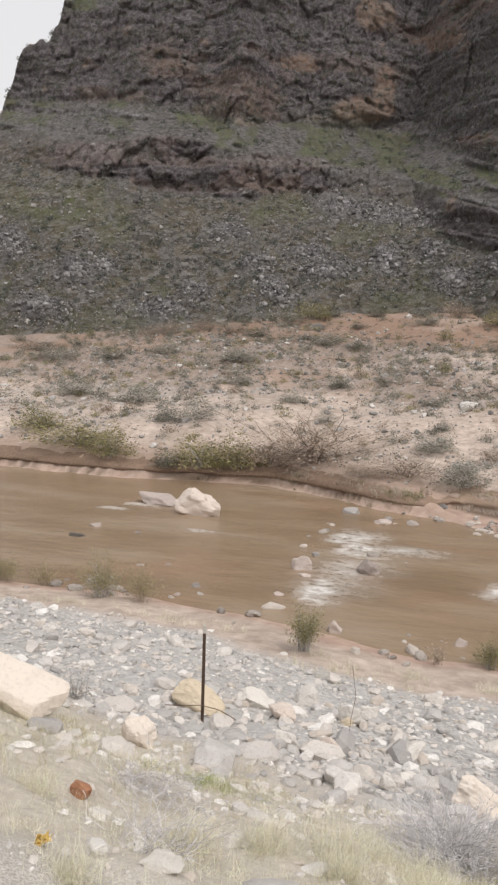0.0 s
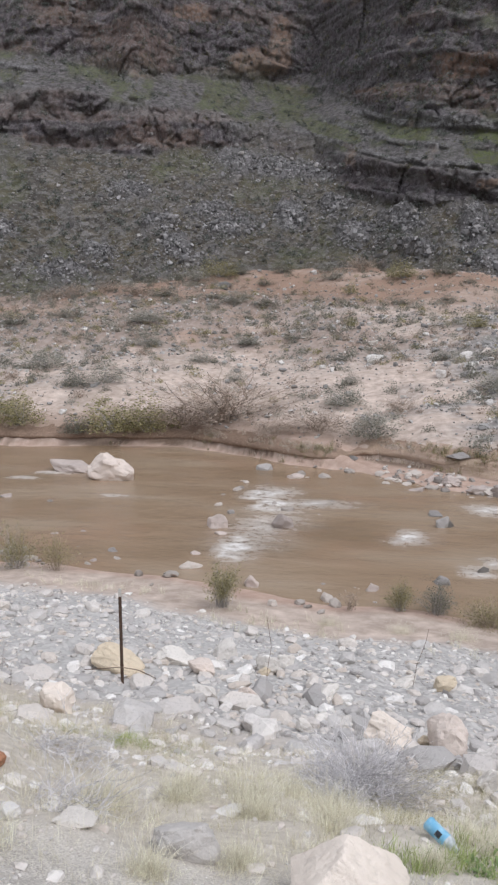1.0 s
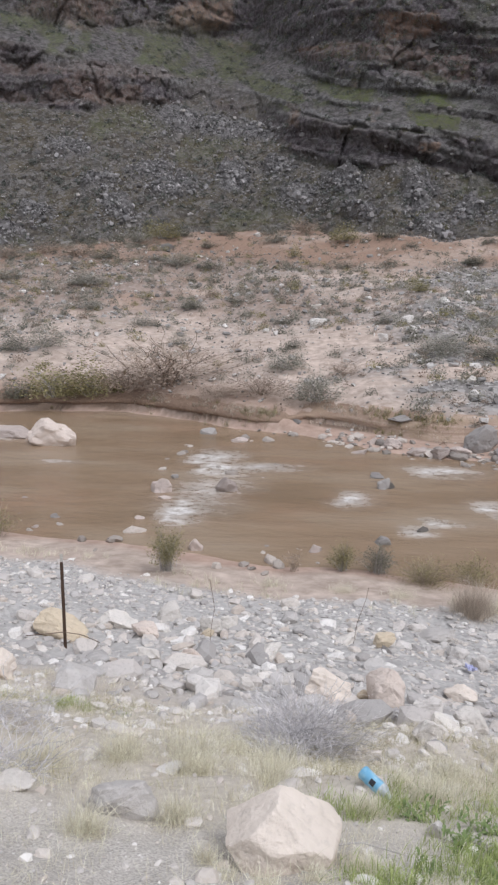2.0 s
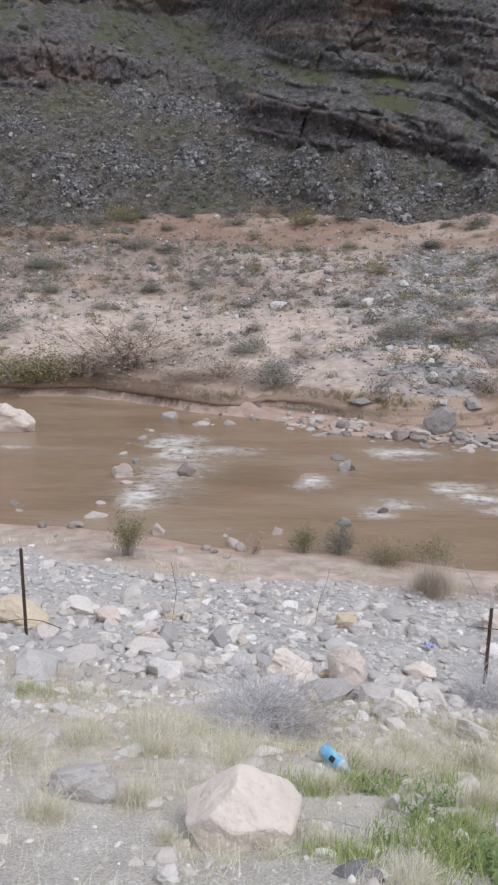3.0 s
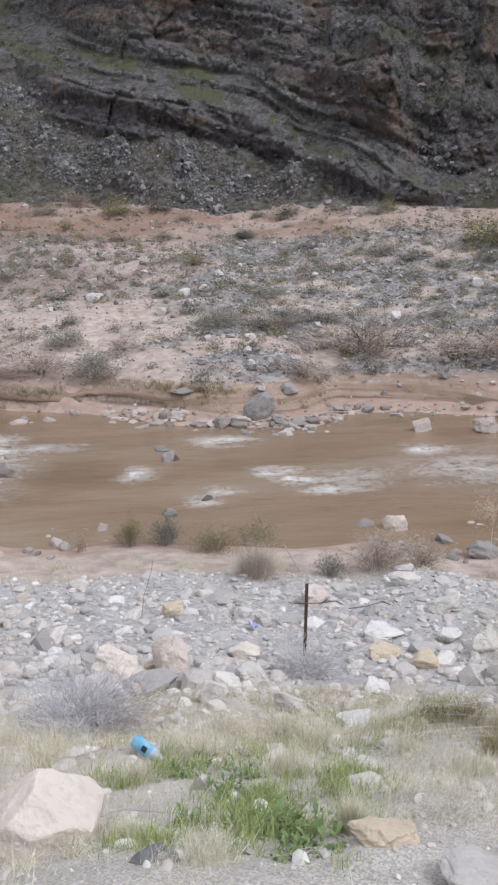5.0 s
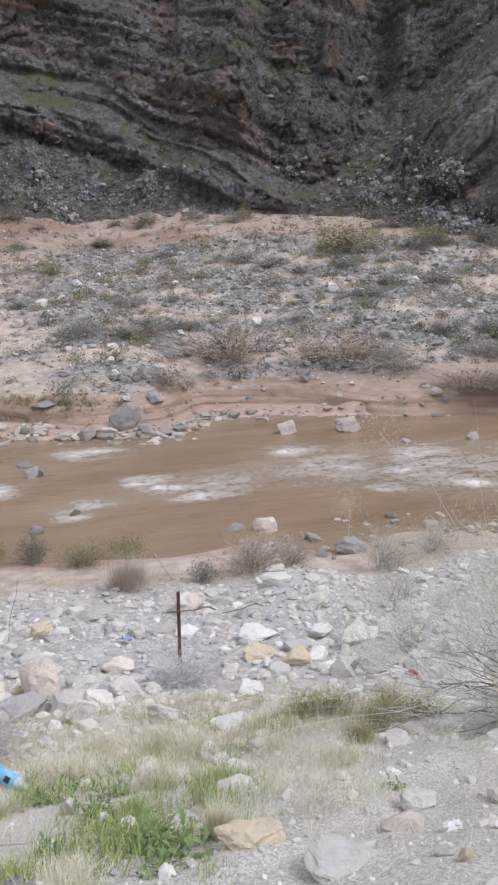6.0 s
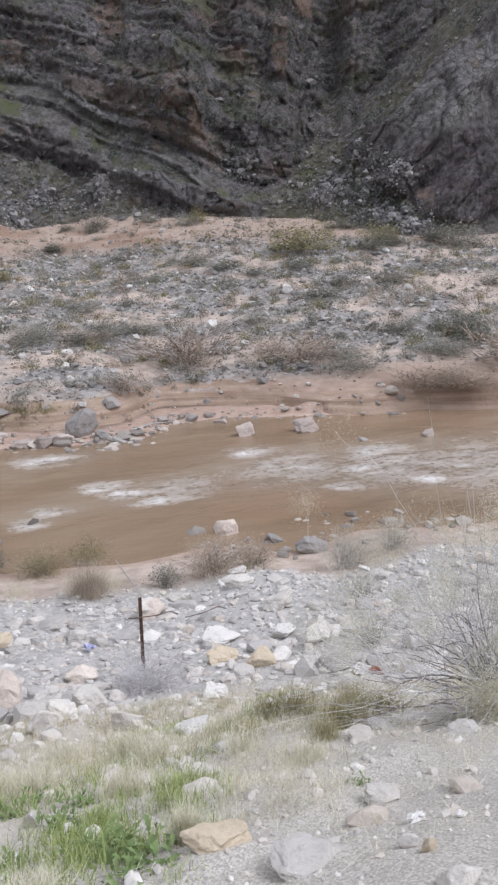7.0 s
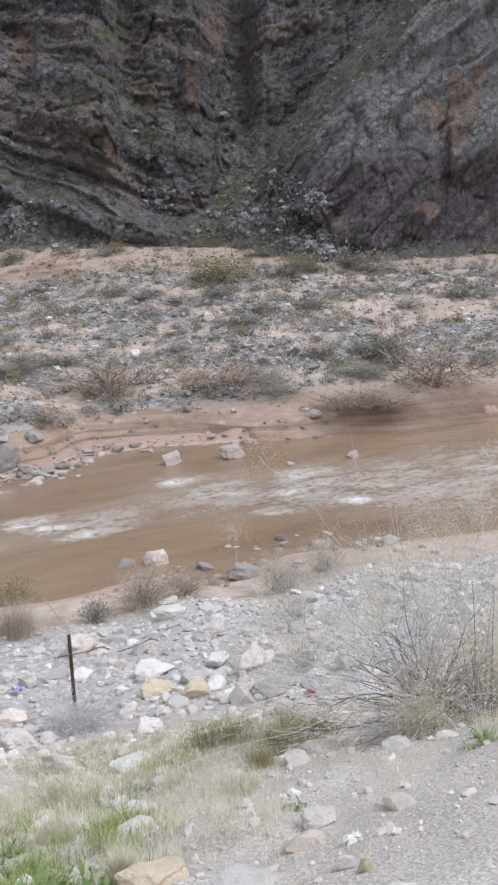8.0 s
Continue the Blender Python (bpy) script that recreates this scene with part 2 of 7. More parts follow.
def cliff_material():
    m = Mat("cliff_rock", rough=0.95, spec=0.12).world_place()
    mid, fine = m.noise(0.3, 8), m.noise(1.5, 9, 0.72)
    grit = m.noise(5.0, 6, 0.7)
    streak = m.noise(0.8, 5, 0.6, (1.0, 1.0, 0.1))
    dark = m.ramp(fine, (0.31, (0.07, 0.062, 0.065)), (0.5, (0.145, 0.13, 0.135)), (0.67, (0.30, 0.278, 0.28)))
    dark = m.mix(m.ramp(mid, (0.5, 0.0), (0.62, 0.6)), dark, m.ramp(grit, (0.3, (0.056, 0.059, 0.043)), (0.7, (0.111, 0.112, 0.085))))
    dark = m.mix(m.ramp(streak, (0.5, 0.0), (0.64, 0.5)), dark, (0.063, 0.059, 0.058))
    red = m.ramp(fine, (0.3, (0.135, 0.098, 0.08)), (0.7, (0.29, 0.195, 0.15)))
    red = m.mix(m.ramp(streak, (0.5, 0.0), (0.62, 0.6)), red, (0.095, 0.078, 0.07))
    rubble = m.ramp(m.voronoi(1.3, out="Color"), (0.1, (0.075, 0.068, 0.06)), (0.6, (0.135, 0.122, 0.106)), (0.95, (0.25, 0.235, 0.215)))
    rubble = m.mix(m.ramp(mid, (0.46, 0.0), (0.64, 0.7)), rubble, m.ramp(grit, (0.3, (0.10, 0.083, 0.055)), (0.7, (0.185, 0.155, 0.10))))
    grass = m.ramp(grit, (0.3, (0.075, 0.098, 0.03)), (0.7, (0.165, 0.19, 0.07)))
    grass = m.mix(m.ramp(mid, (0.46, 0.0), (0.58, 0.85)), grass, m.ramp(grit, (0.3, (0.085, 0.09, 0.045)), (0.7, (0.16, 0.162, 0.085))))
    pale = m.ramp(fine, (0.3, (0.20, 0.196, 0.192)), (0.5, (0.29, 0.285, 0.28)), (0.7, (0.44, 0.432, 0.425)))
    pale = m.mix(m.ramp(streak, (0.5, 0.0), (0.6, 0.6)), pale, (0.12, 0.112, 0.108))
    drip = m.noise(2.4, 6, 0.65, (1.0, 1.0, 0.07))
    varnish = m.mix(m.ramp(drip, (0.36, 0.5), (0.46, 0.0)), m.mix(1.0, dark, (0.70, 0.66, 0.70), "MULTIPLY"), (0.14, 0.098, 0.082))
    varnish = m.mix(m.ramp(drip, (0.56, 0.0), (0.68, 0.65)), varnish, (0.27, 0.255, 0.25))
    dark = m.mix(m.attribute("slate"), dark, varnish)
    tan = m.ramp(fine, (0.3, (0.20, 0.148, 0.118)), (0.7, (0.40, 0.30, 0.24)))
    tan = m.mix(m.ramp(streak, (0.48, 0.0), (0.6, 0.6)), tan, (0.16, 0.135, 0.125))
    c = m.mix(m.attribute("red"), dark, red)
    c = m.mix(m.math("MULTIPLY", m.attribute("pale"), m.ramp(mid, (0.35, 0.6), (0.6, 1.0))), c, pale)
    c = m.mix(m.attribute("tan"), c, tan)
    c = m.mix(m.attribute("rubble"), c, rubble)
    c = m.mix(m.math("MULTIPLY", m.attribute("grass"), m.ramp(fine, (0.42, 0.25), (0.52, 1.0))), c, grass)
    speck = m.ramp(m.voronoi(2.6, out="Color"), (0.60, 0.0), (0.70, 0.6))
    speck = m.math("MULTIPLY", speck, m.math("SUBTRACT", 1.0, m.math("MULTIPLY", m.attribute("slate"), 0.5)))
    speck = m.math("MULTIPLY", speck, m.math("SUBTRACT", 1.0, m.attribute("grass")))
    c = m.mix(speck, c, m.ramp(grit, (0.3, (0.15, 0.145, 0.14)), (0.7, (0.30, 0.29, 0.28))))
    crack = m.voronoi(0.42, "DISTANCE_TO_EDGE", bend=(1.0, 0.6, 1.6))
    gap = m.ramp(crack, (0.0, 0.7), (0.035, 0.0))
    loose = m.math("MAXIMUM", m.attribute("rubble"), m.attribute("grass"))
    gap = m.math("MULTIPLY", gap, m.math("SUBTRACT", 1.0, loose))
    c = m.mix(m.math("MULTIPLY", gap, 0.5), c, (0.05, 0.045, 0.044))
    split = m.math("MULTIPLY", m.ramp(m.voronoi(1.15, "DISTANCE_TO_EDGE", bend=(1.0, 0.7, 1.3)), (0.0, 0.85), (0.10, 0.0)), m.attribute("pale"))
    c = m.mix(split, c, (0.065, 0.06, 0.058))
    m.colour(c)
    first = m.bump(mid, 0.8, 0.5)
    second = m.bump(fine, 0.5, 0.9, first)
    m.bump(grit, 0.2, 0.9, second)
    return m.m


def water_material():
    m = Mat("muddy_water", rough=0.12, spec=0.5).world_place()
    slick = m.noise(0.35, 4, 0.55, (0.35, 1.0, 1.0))
    mud = m.ramp(slick, (0.3, (0.225, 0.158, 0.097)), (0.5, (0.30, 0.213, 0.138)), (0.7, (0.36, 0.28, 0.20)))
    mud = m.mix(m.ramp(m.noise(0.16, 3), (0.52, 0.0), (0.66, 0.45)), mud, (0.32, 0.195, 0.12))
    torn = m.noise(4.4, 9, 0.76, (0.75, 1.0, 1.0))
    foam = m.math("MULTIPLY", m.attribute("foam"), m.ramp(torn, (0.37, 0.0), (0.56, 1.0)))
    mud = m.mix(m.math("MULTIPLY", m.attribute("chop"), 0.7), mud, m.ramp(torn, (0.38, (0.24, 0.19, 0.145)), (0.66, (0.56, 0.525, 0.48))))
    m.colour(m.mix(m.math("MULTIPLY", foam, 0.9), mud, (0.80, 0.78, 0.75)))
    m.link(m.ramp(foam, (0.0, 0.17), (0.6, 0.7)), m.b.inputs["Roughness"])
    waves = m.noise(1.6, 5, 0.6, (0.7, 1.6, 1.0))
    rough_water = m.node("ShaderNodeBump", Distance=0.3)
    m.link(waves, rough_water.inputs["Height"])
    m.link(m.math("ADD", m.math("MULTIPLY", m.attribute("chop"), 0.6), 0.2), rough_water.inputs["Strength"])
    m.bump(torn, 0.08, 0.3, rough_water.outputs[0])
    return m.m


def rock_material(name, base, hi=1.5, lo=0.6, grain=6.0, by="own", bump=0.022, palette=None):
    m = Mat(name, rough=0.92, spec=0.2)
    fine, mid = m.noise(grain * 4, 8, 0.7), m.noise(grain * 0.5, 5)
    tone = m.own() if by == "own" else m.island()
    c = m.ramp(tone, (0.0, tuple(v * lo for v in base)), (0.55, base), (1.0, tuple(min(0.8, v * hi) for v in base)))
    if palette:
        c = m.ramp(tone, *[((k + 0.5) / len(palette), p) for k, p in enumerate(palette)])
    c = m.mix(0.55, c, m.ramp(mid, (0.3, (0.74, 0.72, 0.70)), (0.5, (0.97, 0.97, 0.97)), (0.7, (1.0, 0.98, 0.95))), "MULTIPLY")
    c = m.mix(m.ramp(fine, (0.36, 0.35), (0.48, 0.0)), c, tuple(v * 0.65 for v in base))
    m.colour(c)
    first = m.bump(mid, bump * 2, 0.6)
    m.bump(fine, bump, 0.7, first)
    return m.m


# ridge rock lightened in colour to stand for the haze of distance
HAZED_ROCK = Mat("hazed_ridge_rock", rough=1.0, spec=0.0)
HAZED_ROCK.colour(HAZED_ROCK.ramp(HAZED_ROCK.noise(0.05), (0.3, (0.42, 0.41, 0.40)), (0.7, (0.56, 0.55, 0.54))))
HAZED_ROCK = HAZED_ROCK.m
EARTH, CLIFF, WATER = ground_material(), cliff_material(), water_material()


def bank_material():
    m = Mat("bank_earth", rough=0.95, spec=0.15).world_place()
    fine, mid = m.noise(9, 8, 0.7), m.noise(1.1, 5)
    layer = m.noise(1.0, 5, 0.6, (0.25, 0.25, 7.0))
    c = m.ramp(layer, (0.3, (0.25, 0.172, 0.125)), (0.5, (0.40, 0.295, 0.228)), (0.7, (0.52, 0.41, 0.335)))
    c = m.mix(m.ramp(mid, (0.48, 0.0), (0.62, 0.6)), c, m.ramp(fine, (0.3, (0.30, 0.225, 0.15)), (0.7, (0.44, 0.35, 0.255))))
    c = m.mix(m.attribute("sod"), c, m.ramp(fine, (0.3, (0.13, 0.088, 0.062)), (0.7, (0.29, 0.203, 0.15))))
    m.colour(c)
    m.bump(fine, 0.06, 0.8)
    return m.m


BANK = bank_material()


def leaf_material(name, dark, light, rough=0.8, through_light=0.35):
    m = Mat(name, rough=rough, spec=0.2)
    c = m.ramp(m.island(), (0.0, dark), (0.6, light), (1.0, tuple(min(1, v * 1.35) for v in light)))
    c = m.mix(0.5, c, m.ramp(m.noise(1.3, 3), (0.3, (0.6, 0.6, 0.6)), (0.7, (1, 1, 1))), "MULTIPLY")
    m.colour(c)
    thin = m.node("ShaderNodeBsdfTranslucent")
    m.link(c, thin.inputs["Color"])
    both = m.node("ShaderNodeMixShader", Fac=through_light)
    m.link(m.b.outputs[0], both.inputs[1])
    m.link(thin.outputs[0], both.inputs[2])
    m.link(both.outputs[0], m.t.nodes["Material Output"].inputs["Surface"])
    return m.m


PALE_STONE = rock_material("pale_limestone", (0.70, 0.66, 0.61), 1.15, 0.88)
CREAM_STONE = rock_material("cream_sandstone", (0.80, 0.715, 0.63), 1.0, 0.97, 4.0)
GREY_STONE = rock_material("grey_limestone", (0.60, 0.57, 0.54), 1.2, 0.85)
TAN_STONE = rock_material("tan_sandstone", (0.65, 0.555, 0.42), 1.1, 0.92)
PINK_STONE = rock_material("pink_sandstone", (0.74, 0.645, 0.575), 1.1, 0.9)
RUST_STONE = rock_material("rust_red_stone", (0.46, 0.235, 0.14), 1.1, 0.9)
WHITE_STONE = rock_material("white_limestone", (0.78, 0.755, 0.72), 1.03, 0.95)
DARK_STONE = rock_material("dark_wet_stone", (0.17, 0.155, 0.14), 1.4, 0.7)
MIXED = ((0.43, 0.41, 0.395), (0.53, 0.508, 0.488), (0.60, 0.57, 0.54), (0.66, 0.61, 0.565), (0.50, 0.48, 0.468), (0.72, 0.685, 0.645), (0.60, 0.53, 0.465), (0.82, 0.795, 0.76))
GRAVEL = rock_material("gravel_stones", (0.50, 0.475, 0.445), by="island", bump=0.02, palette=MIXED)
SHOULDER = rock_material("shoulder_gravel", (0.56, 0.535, 0.49), 1.3, 0.8, by="island", bump=0.004, palette=MIXED[1:])
BANK_STONE = rock_material("pale_bank_stones", (0.62, 0.585, 0.54), by="island", bump=0.015, palette=MIXED[2:4] + MIXED[5:])
RUBBLE = rock_material("terrace_stones", (0.38, 0.366, 0.35), 1.9, 0.5, grain=2.0, by="island")
TALUS = rock_material("talus_blocks", (0.22, 0.208, 0.197), 2.1, 0.45, grain=1.0, by="island", bump=0.12)
SAGE = leaf_material("sage_leaves", (0.22, 0.215, 0.178), (0.42, 0.405, 0.345))
OLIVE = leaf_material("olive_leaves", (0.19, 0.172, 0.085), (0.39, 0.355, 0.19))
DEEP = leaf_material("dark_scrub_leaves", (0.13, 0.13, 0.103), (0.27, 0.265, 0.215))
DRY = leaf_material("dry_twigs", (0.25, 0.195, 0.155), (0.47, 0.385, 0.315), through_light=0.05)
WOODY = leaf_material("grey_stems", (0.27, 0.25, 0.235), (0.50, 0.475, 0.45), through_light=0.05)
STRAW = leaf_material("dry_grass_blades", (0.61, 0.56, 0.425), (0.81, 0.76, 0.60), through_light=0.12)
GREEN = leaf_material("green_grass_blades", (0.225, 0.29, 0.085), (0.43, 0.495, 0.20), through_light=0.12)
FLOWER = leaf_material("pale_seed_heads", (0.70, 0.655, 0.47), (0.88, 0.835, 0.64))
TAN_BRUSH = leaf_material("tan_brush_twigs", (0.40, 0.335, 0.27), (0.62, 0.54, 0.45), through_light=0.2)
HAZE = leaf_material("pale_grey_green_tips", (0.50, 0.475, 0.385), (0.70, 0.67, 0.56))
WET_STONE = rock_material("wet_grey_stone", (0.34, 0.32, 0.305), 1.3, 0.7)
RIVER_STONE = rock_material("river_boulders", (0.47, 0.405, 0.37), 1.25, 0.7)


CRAG = rock_material("grey_crag_rock", (0.225, 0.218, 0.215), 1.9, 0.4, grain=0.9, by="island", bump=0.08)

# ---- the large structure ----
def sheet(name, verts, rows, cols, material, attributes=(), wrap=False, smooth_shade=True):
    """A grid of rows x cols vertices as one mesh object."""
    me = bpy.data.meshes.new(name)
    idx = np.arange(rows * cols).reshape(rows, cols)
    nxt = np.roll(idx, -1, axis=1) if wrap else idx[:, 1:]
    cur = idx if wrap else idx[:, :-1]
    quads = np.stack([cur[:-1], nxt[:-1], nxt[1:], cur[1:]], -1).reshape(-1, 4)
    me.vertices.add(len(verts))
    me.vertices.foreach_set("co", np.asarray(verts, np.float32).ravel())
    me.loops.add(quads.size)
    me.loops.foreach_set("vertex_index", quads.ravel().astype(np.int32))
    me.polygons.add(len(quads))
    me.polygons.foreach_set("loop_start", np.arange(0, quads.size, 4, dtype=np.int32))
    me.polygons.foreach_set("use_smooth", np.full(len(quads), smooth_shade))
    me.update(calc_edges=True)
    for key, values in dict(attributes).items():
        me.attributes.new(key, "FLOAT", "POINT").data.foreach_set("value", np.asarray(values, np.float32).ravel())
    me.materials.append(material)
    return new(name, me)


# the ground: one sheet from under the camera to the horizon, finer towards the river
az = np.concatenate([np.linspace(-50, 62, 270), np.linspace(64, 308, 50)])
rho = np.concatenate([[0.001], np.geomspace(0.4, 25, 230), np.linspace(25.1, 42, 140), np.geomspace(42.3, 120, 90), np.geomspace(125, 3500, 26)])
R, A = np.meshgrid(rho, np.radians(az), indexing="ij")
GX, GY = R * np.sin(A), R * np.cos(A)
GZ = ground_z(GX, GY)
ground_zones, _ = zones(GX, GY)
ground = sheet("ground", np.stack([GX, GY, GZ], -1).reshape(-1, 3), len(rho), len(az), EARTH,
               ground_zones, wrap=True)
tagged(ground, "pale desert sand and grey gravel sloping to the river", "ground", kind="structure")

# the river: a sheet of muddy water between the banks
xs, ts = np.concatenate([np.linspace(-300, -45, 50), np.linspace(-44, 46, 330), np.linspace(48, 300, 50)]), np.linspace(0, 1, 110)
TS, XS = np.meshgrid(ts, xs, indexing="ij")
YS = near_shore(XS) - 1.0 + TS * (far_shore(XS) - near_shore(XS) + 2.0)
# white water: place, width along the flow, depth across it, how white it breaks
RAPIDS = [(-5.3, 29.3, 0.8, 1.2, 0.8), (-5.0, 27.6, 0.8, 1.1, 0.9), (-3.3, 28.1, 0.9, 0.6, 0.5), (-5.1, 22.4, 0.5, 1.1, 1.0), (-5.0, 21.4, 0.6, 0.5, 0.6), (-0.1, 24.3, 0.45, 0.7, 0.8), (3.0, 28.3, 0.9, 0.7, 0.9),
          (4.5, 24.0, 0.55, 0.5, 0.8), (5.2, 22.9, 0.7, 0.4, 0.8), (1.8, 21.3, 0.4, 0.4, 0.9), (2.6, 22.1, 0.5, 0.4, 0.7), (5.9, 21.8, 0.9, 0.4, 0.6), (10.1, 26.1, 0.8, 0.7, 0.7), (10.3, 23.7, 1.0, 0.8, 0.6),
          (11.5, 20.6, 0.6, 0.5, 0.6), (14.3, 20.0, 0.5, 0.5, 0.9), (14.4, 24.0, 1.2, 0.9, 0.5), (17.2, 22.0, 1.0, 0.8, 0.5), (12.8, 22.3, 1.0, 0.6, 0.5), (-16.4, 30.4, 0.5, 0.25, 0.6), (-11.3, 27.9, 0.7, 0.25, 0.4), (-15.6, 31.6, 0.8, 0.3, 0.6)]
CHOPPY = ((11.0, 23.5, 2.2, 2.0), (14.5, 22.0, 2.6, 2.4), (17.5, 20.5, 3.0, 3.2), (22.0, 20.0, 4.0, 4.0), (28, 18, 5.0, 4.5), (7.0, 23.0, 1.6, 1.2), (-4.5, 24.5, 1.2, 2.4))
foam, chop = np.zeros_like(XS), np.zeros_like(XS)
skew = XS + 0.5 * fbm(XS * 0.5, YS * 0.8, octaves=3, seed=40)
for fx, fy, sx, sy, white in RAPIDS:
    dx = skew - fx
    dx = np.where(dx < 0, dx / (0.6 * sx), dx / (1.5 * sx))                # breaks sharply, trails downstream
    hump = np.exp(-dx ** 2 - ((YS - fy) / sy) ** 2)
    chop, foam = np.maximum(chop, hump), np.maximum(foam, hump * white)
for fx, fy, sx, sy in CHOPPY:
    hump = np.exp(-((skew - fx) / sx) ** 2 - ((YS - fy) / sy) ** 2)
    chop, foam = np.maximum(chop, 0.75 * hump), np.maximum(foam, 0.30 * hump)
foam = np.clip(1.25 * foam * (0.9 + 1.5 * fbm(XS * 0.9 + 0.5 * YS, YS * 2.2, octaves=4, seed=41)), 0, 1)
ZS = 0.02 * fbm(XS * 0.8, YS * 1.4, octaves=3, seed=42) + 0.10 * chop * fbm(XS * 1.2, YS * 2.4, octaves=3, seed=43)
water = sheet("water", np.stack([XS, YS, ZS], -1).reshape(-1, 3), len(ts), len(xs), WATER, {"foam": foam, "chop": chop})
tagged(water, "shallow muddy brown river with white riffles", "river", kind="structure")


# the cut edge of the far bank: a lip of sod that hangs over its washed-out face
lx = np.linspace(-44, 44, 700)
ly = far_shore(lx)[:, None] + np.linspace(-0.6, 6.5, 220)[None]
lz = ground_z(np.repeat(lx[:, None], 220, 1), ly)
edge = ly[np.arange(700), np.argmax(lz > 0.42, axis=1)]
edge = np.convolve(np.pad(edge, 4, mode="edge"), np.ones(9) / 9, mode="valid")
jut = 0.10 + 0.16 * fbm(lx * 0.9, lx * 0, octaves=4, seed=44)
cut_in = smooth(5, -3, lx)
back_z = ground_z(lx, edge + 1.1)
face = [(edge + 1.1, back_z + 0.0), (edge + 0.55, ground_z(lx, edge + 0.55) + 0.03), (edge + 0.12, np.maximum(ground_z(lx, edge + 0.12), 0.5) + 0.05), (edge - jut, 0.50 + 0.25 * jut), (edge - jut - 0.03, 0.40 + 0 * lx),
        (edge + 0.12 * cut_in - (1 - cut_in) * (jut + 0.14), 0.30 + 0 * lx), (edge + 0.2 * cut_in - (1 - cut_in) * (jut + 0.42), 0.14 + 0 * lx), (edge + 0.3 * cut_in - 0.9 * (1 - cut_in), -0.3 + 0 * lx)]
LZ = np.stack([z for _, z in face]) + 0.05 * fbm(np.tile(lx * 2.2, (8, 1)), np.arange(8)[:, None] * 1.7 + 0 * lx, octaves=3, seed=45)
LY = np.stack([y for y, _ in face]) + 0.06 * fbm(np.tile(lx * 2.6, (8, 1)), np.arange(8)[:, None] * 2.1 + 0 * lx, octaves=3, seed=46)
bank_edge = sheet("bank_edge", np.stack([np.tile(lx, (8, 1)), LY, LZ], -1).reshape(-1, 3), 8, 700, BANK,
                  {"sod": np.clip(np.tile(0.85 * smooth(2, -6, lx) + 0.5 * smooth(16, 22, lx), (8, 1)) + 0.5 * fbm(np.tile(lx * 0.7, (8, 1)), np.arange(8)[:, None] * 1.3 + 0 * lx, octaves=3, seed=47), 0, 1)})
tagged(bank_edge, "undercut brown earth edge of the far bank", "river bank", kind="structure")


# a far ridge down the canyon, its haze painted as pale rock
fa, fz = np.linspace(-80, -30, 90), np.linspace(0, 1, 30)
FZ, FA = np.meshgrid(fz, np.radians(fa), indexing="ij")
crest = np.interp(np.degrees(FA), (-80, -50, -38, -34, -30), (150, 190, 215, 225, 190)) + 14 * fbm(FA * 40, FA * 0, octaves=4, seed=91)
FR = 620 + 160 * FZ + 30 * fbm(FA * 30, FZ * 6, octaves=4, seed=92)
ridge = sheet("far_ridge", np.stack([FR * np.sin(FA), FR * np.cos(FA), FZ * crest], -1).reshape(-1, 3), 30, 90, HAZED_ROCK)
tagged(ridge, "distant canyon ridge with haze put into its pale colour", "mountain", kind="structure")


# the canyon wall, followed upslope from its foot along every bearing: a talus slope, a lower rock band, grassy ledges, the high dark face,
# a side gully and the buttress beyond it
def line(az, *rows):
    """A height line in degrees over the bearing, given as (bearing, elevation) rows."""
    return np.interp(az, [r[0] for r in rows], [r[1] for r in rows])


def spot(az, el, rows, power=2.0):
    """1 inside the given ovals of bearing, elevation and half sizes, soft at their rims."""
    out = np.zeros(np.broadcast(az, el).shape)
    for a, e, sa, se in rows:
        out = np.maximum(out, np.exp(-np.abs((az - a) / sa) ** power - np.abs((el - e) / se) ** power))
    return out


def foot_line(az):
    return line(az, (-75, 0.4), (-36, 0.5), (-33, 0.8), (-27, 1.0), (-23.6, 1.5), (-16.2, 2.4), (-8.7, 3.2), (-0.7, 3.1), (5, 2.6), (7.2, 2.4), (10, 2.9), (15, 2.8), (18.7, 3.0),
                (21, 3.1), (24.3, 3.0), (27, 2.6), (30.3, 1.7), (34.3, 0.8), (37, 1.0), (40, 1.3), (45, 1.2), (75, 1.0))


def band_foot(az):
    return line(az, (-36, 12.2), (-31, 12.0), (-27.7, 11.5), (-23.4, 10.8), (-18.5, 10.8), (-14.1, 11.4), (-10, 10.9), (-5.6, 10.2), (-3.6, 8.5), (-1, 7.6), (3.8, 7.4), (7.2, 6.9), (9.9, 6.2), (11.9, 5.6), (14.5, 4.1), (17.5, 3.2), (22, 3.1))


def band_top(az):
    return line(az, (-36, 14.2), (-30.8, 13.8), (-24.2, 14.4), (-17.4, 14.0), (-13.3, 13.5), (-10.2, 12.7), (-5.6, 11.6), (-3.6, 10.8), (1, 10.0), (4.5, 9.3), (7.2, 9.1), (9.6, 8.5), (11.9, 7.0), (14.5, 6.2), (16.5, 6.0), (20.5, 4.4), (22, 4.0))


def face_foot(az):
    return line(az, (-36, 16.0), (-28, 16.4), (-22, 16.1), (-17, 15.7), (-12.5, 15.6), (-8, 15.4), (-4.9, 14.6), (-1, 13.3), (4.6, 12.7), (9.2, 12.0), (12.3, 10.0), (15.7, 9.2), (18, 7.8), (20.3, 5.8), (22.6, 4.6), (24, 4.4))


